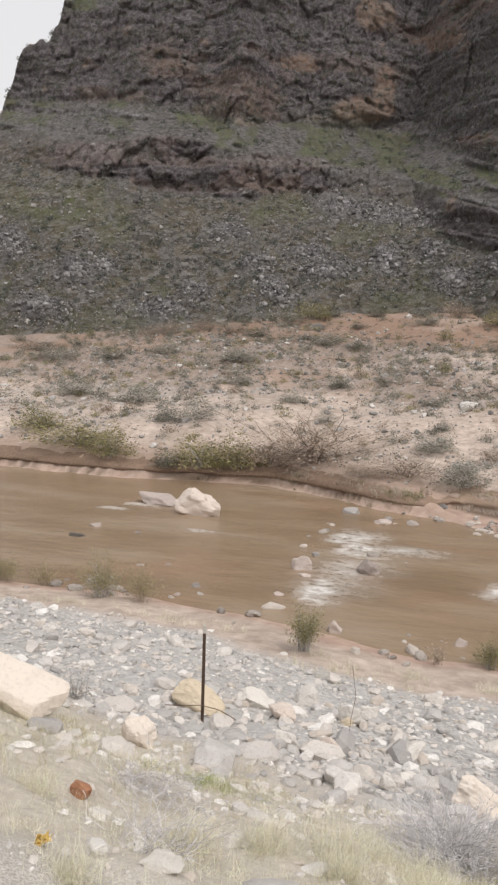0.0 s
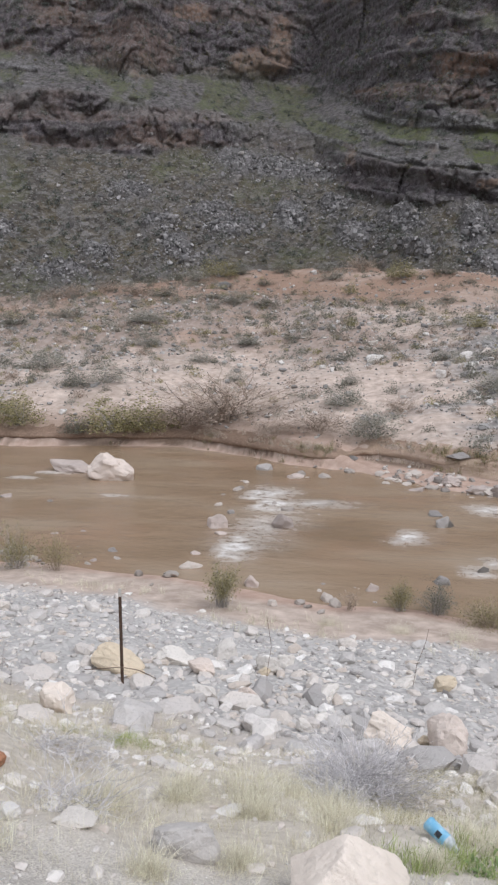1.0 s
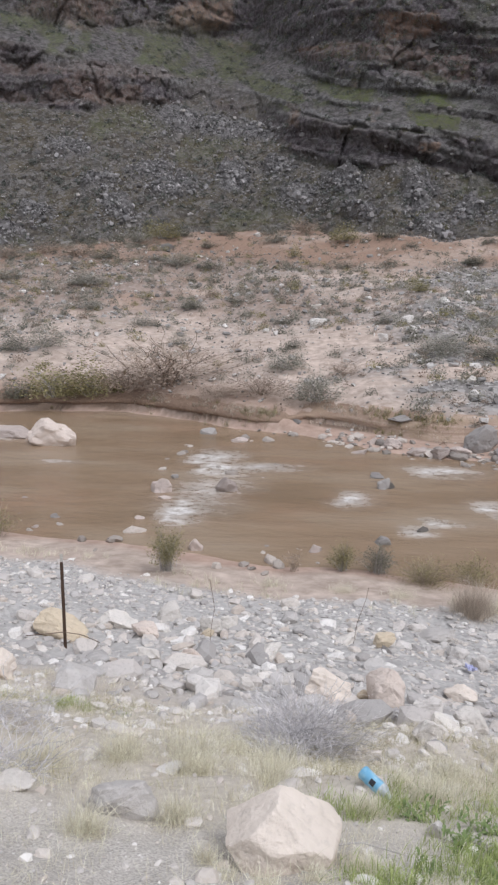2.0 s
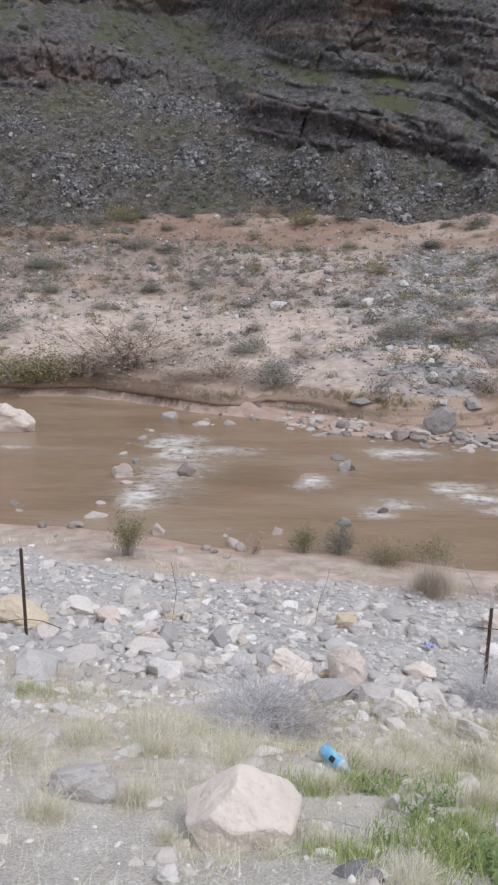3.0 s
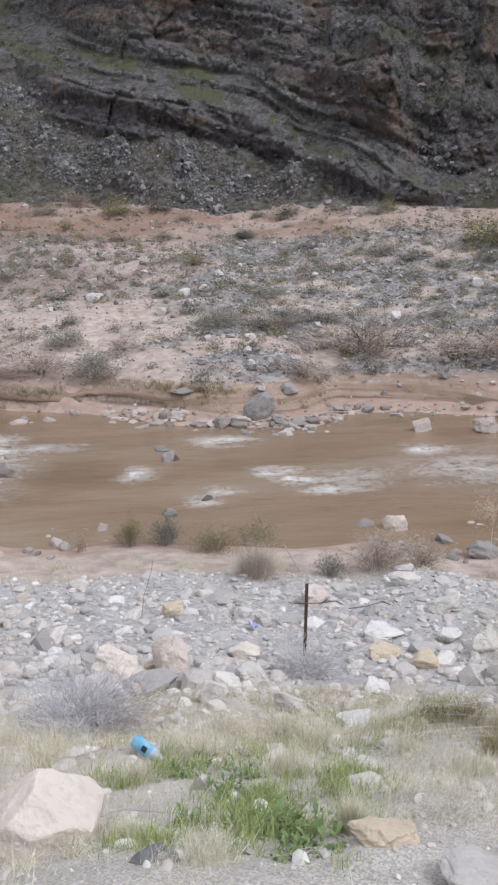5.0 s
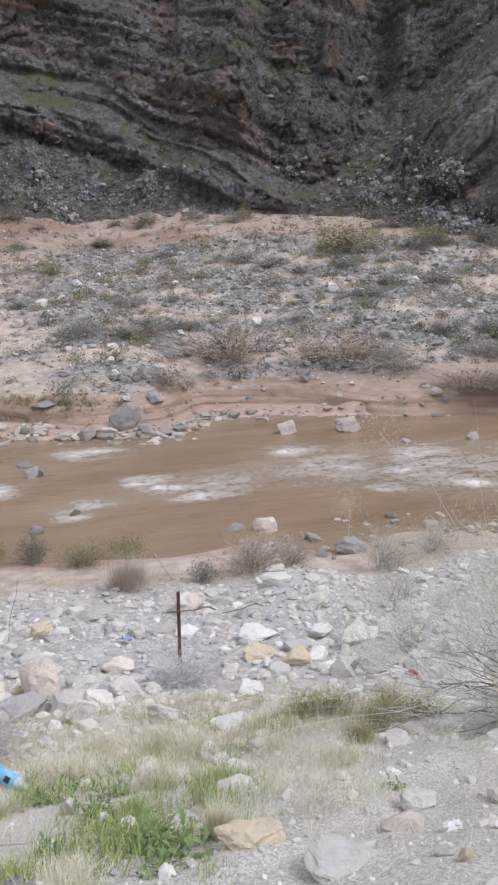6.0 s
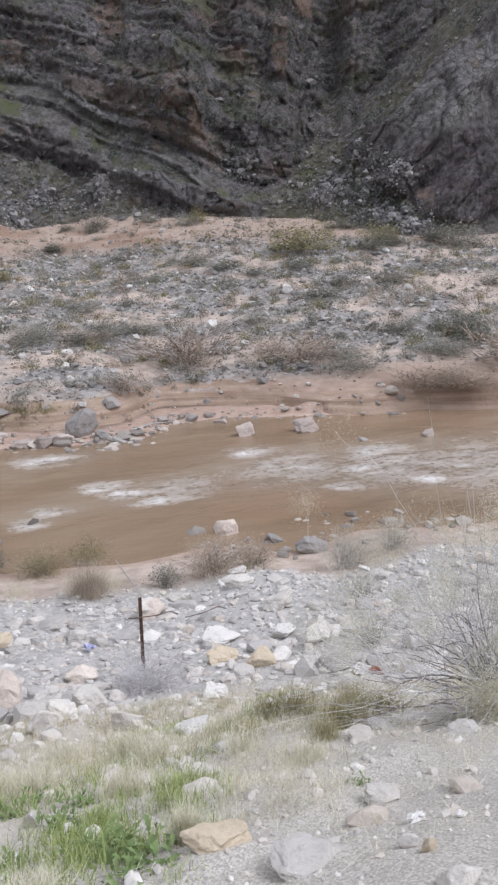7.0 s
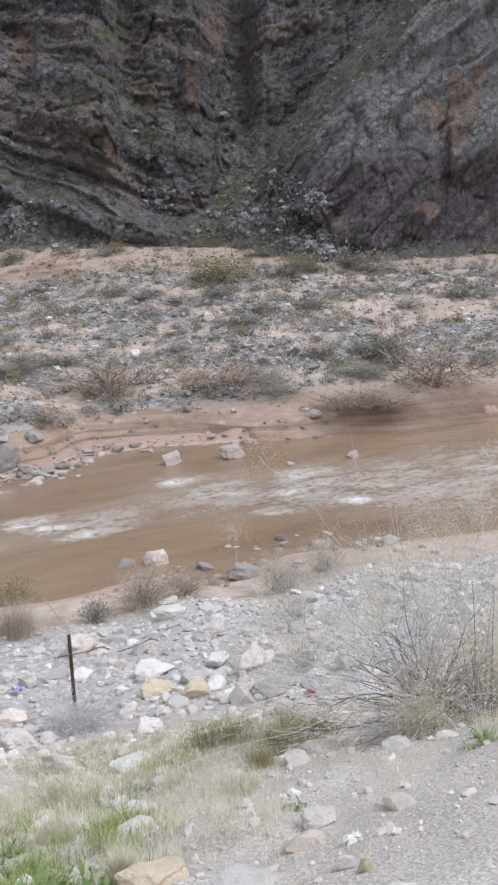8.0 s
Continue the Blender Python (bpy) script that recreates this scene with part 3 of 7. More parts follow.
def buttress_crest(az):
    return line(az, (28.9, 0.0), (29.6, 6.0), (30.5, 7.8), (32.9, 9.8), (35.3, 12.2), (38.4, 14.6), (40.6, 17.3), (44, 19.5), (50, 22), (75, 24))


def sky_line(az):
    return line(az, (-75, 9), (-44.5, 11), (-36.5, 13), (-35.1, 15.8), (-34.2, 18.4), (-33.1, 19.5), (-32, 19.9), (-31.1, 22.1), (-29, 28), (-27, 34), (75, 34)) + 0.25 * value_noise(az * 2.6, az * 0)


caz = np.concatenate([np.linspace(-75, -40, 40), np.arange(-39.6, 48.5, 0.092), np.linspace(49, 75, 40)])
car = np.radians(caz)
BACK_STEP = np.concatenate([np.arange(0, 25.2, 0.092), np.linspace(25.4, 34, 40)])          # degrees of elevation over the foot line
NR, NC = len(BACK_STEP), len(caz)
# the foot stands where the terrace reaches the foot line
reach = np.linspace(45, 130, 340)
gx, gy = reach[:, None] * np.sin(car), reach[:, None] * np.cos(car)
rise = np.degrees(np.arctan2(ground_z(gx, gy) - EYE, reach[:, None]))
over = (rise >= foot_line(caz)) & (gy - far_shore(gx) > 14)
low = np.where(over.any(0), reach[np.argmax(over, axis=0)], 92.0)
low = np.convolve(np.pad(low, 60, mode="edge"), np.hanning(123)[1:-1] / np.hanning(123).sum(), mode="valid") - 0.6
EL, AZ = np.meshgrid(BACK_STEP, caz, indexing="ij")
EL = EL + foot_line(caz)[None] - 0.25
sky_el = sky_line(caz)[None] + 0 * EL
past = np.maximum(EL - sky_el, 0)
EL = np.minimum(EL, sky_el)
wx, wz = AZ * 1.65, EL * 1.65                                  # about metres on the wall
sway = 0.55 * fbm(wx * 0.16, wz * 0.16, octaves=4, seed=51)
aw, ew = AZ + 1.3 * fbm(wx * 0.12, wz * 0.12, octaves=3, seed=52), EL + 0.8 * sway


def between(e, lo, hi, soft=0.25):
    return smooth(lo - soft, lo + soft, e) * (1 - smooth(hi - soft, hi + soft, e))


gap = 1 - 0.5 * between(AZ, -11.0, -5.2, 1.0) - 0.55 * between(AZ, 12.2, 14.2, 0.6) - 0.5 * smooth(-31, -34, AZ)
west = 1 - smooth(21.5, 24.5, aw)                              # all but the gully and what lies beyond
band = west * gap * between(ew, band_foot(aw), band_top(aw))
face = west * smooth(-0.3, 0.3, ew - face_foot(aw))
ledge = west * between(ew, band_top(aw), face_foot(aw)) * (1 - band)
crest_gap = ew * 0.5 + EL * 0.5 - buttress_crest(AZ + 0.3 * sway)
buttress = smooth(28.6, 29.4, AZ) * (1 - smooth(-0.2, 0.2, crest_gap)) * smooth(0.3, 1.2, EL - foot_line(AZ) - 0.9 * np.clip(37 - AZ, 0, 8) * 0.55)
behind = smooth(28.8, 29.6, AZ) * smooth(-0.2, 0.2, crest_gap) * (1 - smooth(2.0, 3.0, crest_gap))
gully_floor = smooth(21.8, 23.5, aw) * (1 - smooth(29, 30.5, aw)) * (1 - smooth(-0.4, 0.4, ew - line(aw, (21, 4.6), (24, 5.2), (26.5, 7.5), (28, 10.5), (31, 12))))
gully_wall = (1 - west) * (1 - buttress) * (1 - gully_floor) * (1 - behind) * smooth(0.5, 2.5, EL - foot_line(AZ))
talus = np.clip(1 - band - face - ledge - buttress - gully_wall, 0, 1)
# pale ribs of bedded rock in the ledge, dipping with it
below = face_foot(AZ) - EL + 0.25 * sway
rib = smooth(-0.5, 2.0, AZ) * (1 - smooth(18.5, 20.5, AZ)) * np.maximum(between(below, 0.05, 0.75, 0.1), 0.8 * between(below, 1.5, 1.95, 0.1) * smooth(3, 5, AZ))
strata = between(AZ, 14.8, 20.6, 0.5) * between(EL, line(AZ, (14.8, 8.4), (20.6, 5.6)), line(AZ, (14.8, 9.9), (20.6, 8.2)))
rib = np.maximum(rib, west * 0.8 * (np.abs(((below - 0.4 * AZ * 0) * 0.9) % 1.1 - 0.5) < 0.16) * ledge * smooth(-0.1, 0.2, fbm(wx * 0.16 + 9, wz * 0.16, octaves=2, seed=56)))
ledge = ledge * (1 - rib)
# small shelves that break the high face
shelf_s = wz + np.interp(AZ, (-40, -12, 2, 20, 26, 45), (0, 0, 4, 16, 19, 19)) + 1.2 * sway
shelf = smooth(0.28, 0.5, value_noise(shelf_s * 0.30, wx * 0.035, seed=53) + 0.25 * sway) * (1 - 0.75 * smooth(20, 24, AZ))
massif = spot(AZ, EL, ((-15.5, 17.8, 10.0, 2.3),), 6.0) * (1 - smooth(-8.5, -6.0, AZ))     # the sheer, blocky part of the face over the ledge
shelf = shelf * (1 - 0.9 * massif)
slope = 34 + 38 * band + 10 * massif * face + 30 * face - 3 * ledge + 36 * rib + 34 * buttress - 16 * behind - 3 * gully_floor + 20 * gully_wall
slope = slope - 22 * shelf * np.clip(face + gully_wall, 0, 1)
overhang = spot(AZ, EL, ((-10.2, 17.6, 2.5, 2.2), (-9.9, 22.2, 1.4, 1.0), (17.8, 10.2, 1.4, 1.9), (24.8, 13.4, 0.8, 1.8)), 6.0)
slope = slope + (78 - slope) * overhang
kernel = np.hanning(13)[1:-1] / np.hanning(13).sum()
slope = np.apply_along_axis(lambda s: np.convolve(np.pad(s, 5, mode="edge"), kernel, mode="valid"), 1, slope)
slope = np.clip(slope, np.maximum(14, EL + 9), 82)
# the range to every point: it grows with the elevation as the slope allows
CR = np.empty_like(EL)
CR[0] = low
for n in range(1, NR):
    rise_by = np.radians(EL[n] - EL[n - 1])
    e = np.radians(EL[n])
    CR[n] = CR[n - 1] + CR[n - 1] * rise_by / np.cos(e) ** 2 / (np.tan(np.radians(slope[n])) - np.tan(e))
wide_kernel = np.hanning(27)[1:-1] / np.hanning(27).sum()
CR = np.apply_along_axis(lambda s: np.convolve(np.pad(s, 12, mode="edge"), wide_kernel, mode="valid"), 1, CR)
CZ = EYE + CR * np.tan(np.radians(EL)) - 0.9 * past * 1.7
CR = CR + past * 6.0
CZ[0] -= 2.5
CA = np.radians(AZ)
CX, CY = CR * np.sin(CA), CR * np.cos(CA)
# relief: beds that dip, joints that cut them, broken edges
tilt = np.interp(caz, (-40, -14, -6, 2, 20, 25, 30, 45), (0.0, 0.02, 0.22, 0.40, 0.42, 0.15, -0.3, -0.3))
drop = np.concatenate([[0], np.cumsum(0.5 * (tilt[1:] + tilt[:-1]) * 95 * np.diff(car))])
along = 95 * CA
bed = CZ + drop[None] + 0.9 * fbm(along * 0.09, CZ * 0.09, octaves=3, seed=57)
rocky = np.clip(band + face + 0.9 * rib + buttress + gully_wall, 0, 1)
layers = np.tanh(3.0 * value_noise(bed * 0.42, along * 0.035, seed=54)) * 0.75 + np.tanh(3.0 * value_noise(bed * 1.25, along * 0.08, seed=55)) * 0.32
d1, d2, tone = cells(along * 0.20 + 0.15 * value_noise(bed * 0.3, along * 0.1), bed * 0.10, 0 * bed + 0.5, seed=61)
e1, e2, tone2 = cells(along * 0.55, bed * 0.55, 0 * bed + 0.5, seed=62)
_, _, tone3 = cells(along * 1.5, CY * 0.5, CZ * 1.6, seed=65)
joint = np.exp(-(d2 - d1) * 16)
blocky = 1.2 * (tone - 0.5) - 0.35 * joint + 0.75 * (tone2 - 0.5) - 0.22 * np.exp(-(e2 - e1) * 10)
massive = np.clip(band * (1 - smooth(-8, -4, AZ)) + massif * face, 0, 1)
courses = np.tanh(4.0 * value_noise(CZ * 0.55, along * 0.02, seed=84))
piers = np.tanh(4.0 * value_noise(along * 0.22 + 0.5 * value_noise(CZ * 0.2, along * 0.1, seed=86), CZ * 0.03, seed=85))
out = massive * (0.22 * courses + 0.4 * piers) + rocky * ((0.35 + 0.85 * smooth(-9, 0, AZ) * (1 - 0.85 * smooth(18, 23, AZ)) + 0.3 * value_noise(along * 0.08, CZ * 0.1, seed=75)) * layers + 1.15 * blocky) + 0.7 * rocky * fbm(along * 0.5, CZ * 0.5, octaves=4, seed=66) * (1 - 0.35 * massive)
ribs, climb = 0.7 * (along - CZ), 0.7 * (along + CZ)           # the buttress: slabs that climb to the far side
slabs = -0.5 * np.exp(-np.abs(fbm(ribs * 0.16, climb * 0.06, octaves=3, seed=81)) * 22) + 1.3 * fbm(ribs * 0.20, climb * 0.04, octaves=4, seed=69) + 0.8 * np.tanh(3 * value_noise(ribs * 0.45, climb * 0.05, seed=58)) + 0.45 * fbm(ribs * 1.1, climb * 0.16, octaves=4, seed=59)
flutes = np.tanh(2.5 * fbm(along * 0.30, CZ * 0.05, octaves=3, seed=78)) + 0.5 * fbm(along * 0.9, CZ * 0.2, octaves=3, seed=80)
out = out + 1.3 * gully_wall * flutes
out = out * (1 - 0.6 * buttress) + 1.5 * buttress * slabs
out = out + 1.6 * fbm(along * 0.05, CZ * 0.06, octaves=3, seed=63) + 0.30 * (tone3 - 0.5) * (1 - 0.6 * buttress)
out = out + 1.6 * overhang * (1 - buttress) - 1.6 * spot(AZ, EL, ((44.0, 5.0, 1.9, 2.0), (41.6, 7.6, 0.5, 2.2), (-9.0, 15.7, 1.6, 0.35)), 4.0)
out = out * smooth(0, 13, np.arange(NR))[:, None]
CR = CR - out
# crags that break through the talus in clusters
CRAGS = ((-30.2, 5.0, 1.6, 0.9), (-28.3, 5.6, 1.0, 0.5), (-34.5, 6.8, 1.2, 1.4), (-24.6, 2.9, 1.7, 0.8), (-21.8, 4.0, 1.3, 0.6), (-32.6, 2.6, 2.0, 0.9), (-16.3, 4.4, 1.3, 1.0), (-14.2, 7.0, 1.6, 0.8), (-12.2, 10.3, 2.0, 0.9), (-9.0, 9.8, 2.2, 0.8), (-6.3, 9.6, 1.5, 0.7),
         (-12.3, 6.0, 2.0, 0.9), (-8.4, 6.6, 1.5, 0.9), (-5.0, 7.2, 1.4, 0.8), (-3.6, 5.4, 1.6, 1.0), (-0.6, 6.2, 1.6, 0.9), (4.6, 5.4, 1.3, 1.0), (5.3, 3.4, 1.5, 0.9), (-17.4, 6.2, 1.4, 0.6), (-19.6, 8.3, 1.6, 0.6), (8.0, 4.2, 1.2, 0.6), (0.6, 4.4, 1.4, 0.7), (11.6, 4.4, 1.2, 0.5),
         (21.4, 6.2, 1.2, 0.8), (28.6, 4.8, 1.5, 1.1), (30.8, 4.6, 1.6, 1.2), (31.8, 2.6, 2.0, 0.9), (33.6, 1.9, 1.5, 0.7), (27.0, 3.8, 0.9, 0.5), (33.0, 5.6, 1.0, 0.7), (30.0, 6.9, 1.0, 0.5))
crag = smooth(0.30, 0.75, spot(AZ, EL, CRAGS) + 0.45 * fbm(wx * 0.5, wz * 0.5, octaves=3, seed=67)) * talus
crag = np.maximum(crag, 0.5 * talus * smooth(0.22, 0.42, fbm(wx * 0.35, wz * 0.35, octaves=3, seed=68)))
CZ = CZ + crag * (0.9 * tone2 + 0.5 * tone3 + 0.45 * layers + 1.0 * fbm(along * 0.3, CZ * 0.3, octaves=2, seed=77)) + 0.25 * talus * fbm(along * 0.6, CZ * 0.6, octaves=3, seed=70)
CX, CY = CR * np.sin(CA), CR * np.cos(CA)
# what the rock carries
patchy = fbm(wx * 0.22, wz * 0.3, octaves=4, seed=64)
green = ledge * (0.12 + 0.80 * smooth(-0.05, 0.28, patchy + 0.35 * fbm(wx * 0.8, wz * 1.3, octaves=3, seed=87))) * (0.75 + 0.25 * smooth(-4, 3, AZ))
green = np.maximum(green, shelf * np.clip(face + 0.8 * gully_wall, 0, 1) * smooth(0.0, 0.25, patchy) * 0.65)
green = np.maximum(green, 0.35 * talus * smooth(0.12, 0.35, patchy) * (1 - crag))
green = np.maximum(green, 0.9 * spot(AZ, EL, ((26.6, 5.7, 0.8, 0.6), (29.8, 11.2, 0.7, 0.7), (13.0, 8.0, 1.5, 0.8), (-31.5, 9.6, 3.0, 1.2), (10.2, 5.4, 1.6, 0.5), (-20, 9.8, 4, 0.5))) * smooth(-0.3, 0.1, patchy))
warm = smooth(0.12, 0.4, fbm(along * 0.10, bed * 0.16, octaves=4, seed=71)) * np.clip(face + 0.4 * band + gully_wall, 0, 1) * 0.5
red_at = spot(AZ, EL, ((-10.4, 16.6, 2.0, 0.9), (-9.0, 17.4, 1.0, 1.6), (-10.0, 22.3, 1.5, 0.9), (-5.0, 20.5, 1.8, 1.0), (-18.5, 12.0, 3.0, 0.8), (-15.2, 12.0, 1.2, 0.6), (17.4, 10.6, 1.6, 0.9), (18.8, 9.6, 0.5, 1.6), (24.7, 13.4, 0.7, 1.7), (26.2, 16.5, 1.0, 1.5), (28.4, 6.9, 0.5, 0.6), (13.5, 15.5, 1.2, 1.5), (21.5, 13, 1.5, 1.2),
                           (-15.0, 19.5, 1.5, 0.6), (3.5, 15.8, 2.0, 0.8), (-3.0, 14.7, 1.5, 0.25)), 2.0)
red = np.maximum(warm, smooth(0.35, 0.7, red_at + 0.5 * fbm(along * 0.35, bed * 0.5, octaves=3, seed=72))) * (1 - 0.8 * green) * (1 - 0.55 * band)
tan = smooth(0.35, 0.6, spot(AZ, EL, ((41.0, 10.8, 1.0, 0.9), (42.3, 9.0, 0.7, 1.4), (40.9, 4.6, 0.7, 0.45), (42.9, 11.6, 1.2, 2.0), (-9.5, 16.1, 1.4, 0.35), (5.4, 8.5, 0.7, 0.4), (30.9, 9.3, 0.5, 0.35))) + 0.75 * fbm(along * 0.45, CZ * 0.3, octaves=4, seed=73))
tan = np.maximum(tan, 0.85 * smooth(0.3, 0.6, spot(AZ, EL, ((-10.6, 16.3, 2.0, 0.65), (-9.0, 17.0, 0.8, 1.2), (-9.8, 22.2, 1.3, 0.8)), 3.0) + 0.25 * fbm(along * 0.4, CZ * 0.4, octaves=3, seed=79)))
tan = np.maximum(tan, 0.32 * massive * smooth(0.05, 0.4, value_noise(CZ * 0.5, along * 0.06, seed=88) + 0.5 * fbm(along * 0.3, CZ * 0.5, octaves=3, seed=89)))
tan = np.maximum(tan, 0.7 * strata * (value_noise(bed * 1.3, along * 0.05, seed=74) > 0.05))
pale = np.maximum(rib * smooth(-0.7, 0.2, layers), crag * (0.55 + 0.45 * smooth(0.25, 0.6, tone2)))
pale = np.maximum(pale, buttress * (0.42 + 0.58 * smooth(-0.8, 0.6, slabs)) * smooth(0.2, 1.8, EL - line(AZ, (29, 5), (34, 6.6), (38, 7.6), (46, 7.2))))
pale = np.maximum(pale, 0.75 * band * smooth(-1.1, -0.3, ew - band_top(aw)) * smooth(-0.35, 0.1, patchy))
pale = np.maximum(pale, 0.4 * west * smooth(-2, 3, AZ) * np.clip(0.8 * band + 0.4 * ledge + 0.25 * face, 0, 1) * smooth(0.35, 0.7, layers))
slate = np.clip(0.6 * face * (1 - shelf) + 0.55 * band + 0.5 * gully_wall + buttress * (1 - smooth(0.0, 1.6, EL - line(AZ, (29, 5), (34, 6.4), (38, 7.4), (46, 7.0)))), 0, 1)
marks = {"rubble": talus * (1 - 0.95 * crag), "grass": green, "pale": pale, "red": red, "tan": tan, "slate": slate}
cliff = sheet("cliff", np.stack([CX, CY, CZ], -1).reshape(-1, 3), NR, NC, CLIFF, marks)
tagged(cliff, "dark rocky canyon wall with rust-red bands and grassy ledges", "cliff", kind="structure")

# ---- builders ----
def soup(name, verts, faces, material, parent=None, smooth_shade=False):
    """One mesh object from arrays of vertices and triangles or quads."""
    me = bpy.data.meshes.new(name)
    verts, faces = np.asarray(verts, np.float32), np.asarray(faces, np.int32)
    k = faces.shape[1]
    me.vertices.add(len(verts))
    me.vertices.foreach_set("co", verts.ravel())
    me.loops.add(faces.size)
    me.loops.foreach_set("vertex_index", faces.ravel())
    me.polygons.add(len(faces))
    me.polygons.foreach_set("loop_start", np.arange(0, faces.size, k, dtype=np.int32))
    me.polygons.foreach_set("use_smooth", np.full(len(faces), smooth_shade))
    me.update(calc_edges=True)
    me.materials.append(material)
    ob = new(name, me)
    if parent:
        ob.parent = parent
    return ob


def ball(level):
    bm = bmesh.new()
    bmesh.ops.create_icosphere(bm, subdivisions=level, radius=1.0)
    v = np.array([x.co for x in bm.verts])
    f = np.array([[x.index for x in q.verts] for q in bm.faces])
    bm.free()
    return v / np.linalg.norm(v, axis=1, keepdims=True), f


BALLS = {n: ball(n) for n in (1, 2, 3, 4, 5)}


def hewn(level, seed, planes=6, rough=0.04, sharp=60.0):
    """An angular stone about 2 across: a block split along rough planes, with steps where flakes came off."""
    rng = np.random.default_rng(seed)
    d, f = BALLS[level]
    axes = np.concatenate([np.eye(3), -np.eye(3)]) + rng.normal(0, 0.42, (6, 3))
    n = np.concatenate([axes, rng.normal(size=(planes, 3))])
    n /= np.linalg.norm(n, axis=1, keepdims=True)
    reach = np.concatenate([rng.uniform(0.58, 0.85, 6), rng.uniform(0.62, 0.9, planes)])
    hit = reach / np.maximum(d @ n.T, 1e-3)
    r = -np.log(np.exp(-np.minimum(hit, 3) * sharp).sum(1) + math.exp(-sharp * 1.3)) / sharp
    s = seed % 97
    p = d * r[:, None]
    _, _, flake = cells(p[:, 0] * 1.6 + s, p[:, 1] * 1.6, p[:, 2] * 2.4, seed=seed % 50)
    r = r * (1 + 0.13 * (flake - 0.5) + rough * fbm(p[:, 0] * 3 + s, p[:, 1] * 3, p[:, 2] * 3, 3, seed=seed % 50))
    return d * r[:, None], f


def chip(count, seed):
    """A sharp broken stone about 2 across: the hull of a few points of a blocky ball."""
    rng = np.random.default_rng(seed)
    d = rng.normal(size=(40, 3))
    d /= np.linalg.norm(d, axis=1, keepdims=True)
    pick = [0]
    while len(pick) < count:                     # points well apart from one another
        far = np.min(np.linalg.norm(d[:, None] - d[pick][None], axis=2), axis=1) * rng.uniform(0.6, 1.0, 40)
        pick.append(int(np.argmax(far)))
    d = d[pick]
    v = d / (np.abs(d) ** 3).sum(1, keepdims=True) ** (1 / 3) * 0.92
    bm = bmesh.new()
    for c in v:
        bm.verts.new(c)
    bm.verts.index_update()
    bmesh.ops.convex_hull(bm, input=bm.verts[:])
    f = np.array([[x.index for x in q.verts] for q in bm.faces if len(q.verts) == 3])
    bm.free()
    return v, f


def turn_matrices(yaw, tip, rng):
    """Random tips after a yaw, as stacked 3x3 matrices."""
    c, s = np.cos(yaw), np.sin(yaw)
    z = np.zeros_like(c)
    spin = np.stack([np.stack([c, -s, z], -1), np.stack([s, c, z], -1), np.stack([z, z, z + 1], -1)], -2)
    a = rng.normal(0, tip, len(yaw))
    c, s = np.cos(a), np.sin(a)
    lean = np.stack([np.stack([z + 1, z, z], -1), np.stack([z, c, -s], -1), np.stack([z, s, c], -1)], -2)
    return spin @ lean


def scatter_stones(name, x, y, size, material, level, seed, flat=0.6, z=None, sink=0.25, parent=None):
    """Many loose stones in one mesh."""
    rng = np.random.default_rng(seed)
    shapes = [chip({0: 8, 1: 10, 2: 20}[level], seed * 31 + k) for k in range(12)]
    pick = rng.integers(0, 12, len(x))
    base = np.stack([s[0] for s in shapes])[pick]
    f = np.stack([s[1] for s in shapes])[pick]
    stretch = np.stack([rng.uniform(0.8, 1.45, len(x)), rng.uniform(0.6, 1.0, len(x)), flat * rng.uniform(0.65, 1.25, len(x))], -1)
    m = turn_matrices(rng.uniform(0, 6.28, len(x)), 0.3, rng)
    v = np.einsum("nij,nkj->nki", m, base * stretch[:, None] * (size / 2)[:, None, None])
    z = ground_z(x, y) if z is None else z
    v = v + np.stack([x, y, z + size * flat * (0.5 - sink)], -1)[:, None]
    faces = f + (np.arange(len(x)) * base.shape[1])[:, None, None]
    return soup(name, v.reshape(-1, 3), faces.reshape(-1, 3), material, parent)


def blades(base, length, width, lean, rng, tip_up=1.0, curl=0.35):
    """Grass blades or thin stems: three-sided tapers of two bends each. base, length, width: arrays; lean: how far they spread."""
    n = len(base)
    a = rng.uniform(0, 6.28, n)
    out = np.stack([np.cos(a), np.sin(a), np.zeros(n)], -1)
    side = np.stack([-np.sin(a + 0.4), np.cos(a + 0.4), np.zeros(n)], -1) * (width / 2)[:, None]
    k = np.abs(rng.normal(0, lean, n))[:, None]
    up = np.array([0, 0, tip_up])
    d1 = out * k + up
    d1 /= np.linalg.norm(d1, axis=1, keepdims=True)
    d2 = out * (k + curl * (0.5 + k)) + up
    d2 /= np.linalg.norm(d2, axis=1, keepdims=True)
    mid = base + d1 * (length * 0.55)[:, None]
    tip = mid + d2 * (length * 0.45)[:, None]
    v = np.stack([base - side, base + side, mid + side * 0.7, mid - side * 0.7, tip], 1)
    f = np.array([[0, 1, 2], [0, 2, 3], [3, 2, 4]])
    return v.reshape(-1, 3), (f[None] + (np.arange(n) * 5)[:, None, None]).reshape(-1, 3)


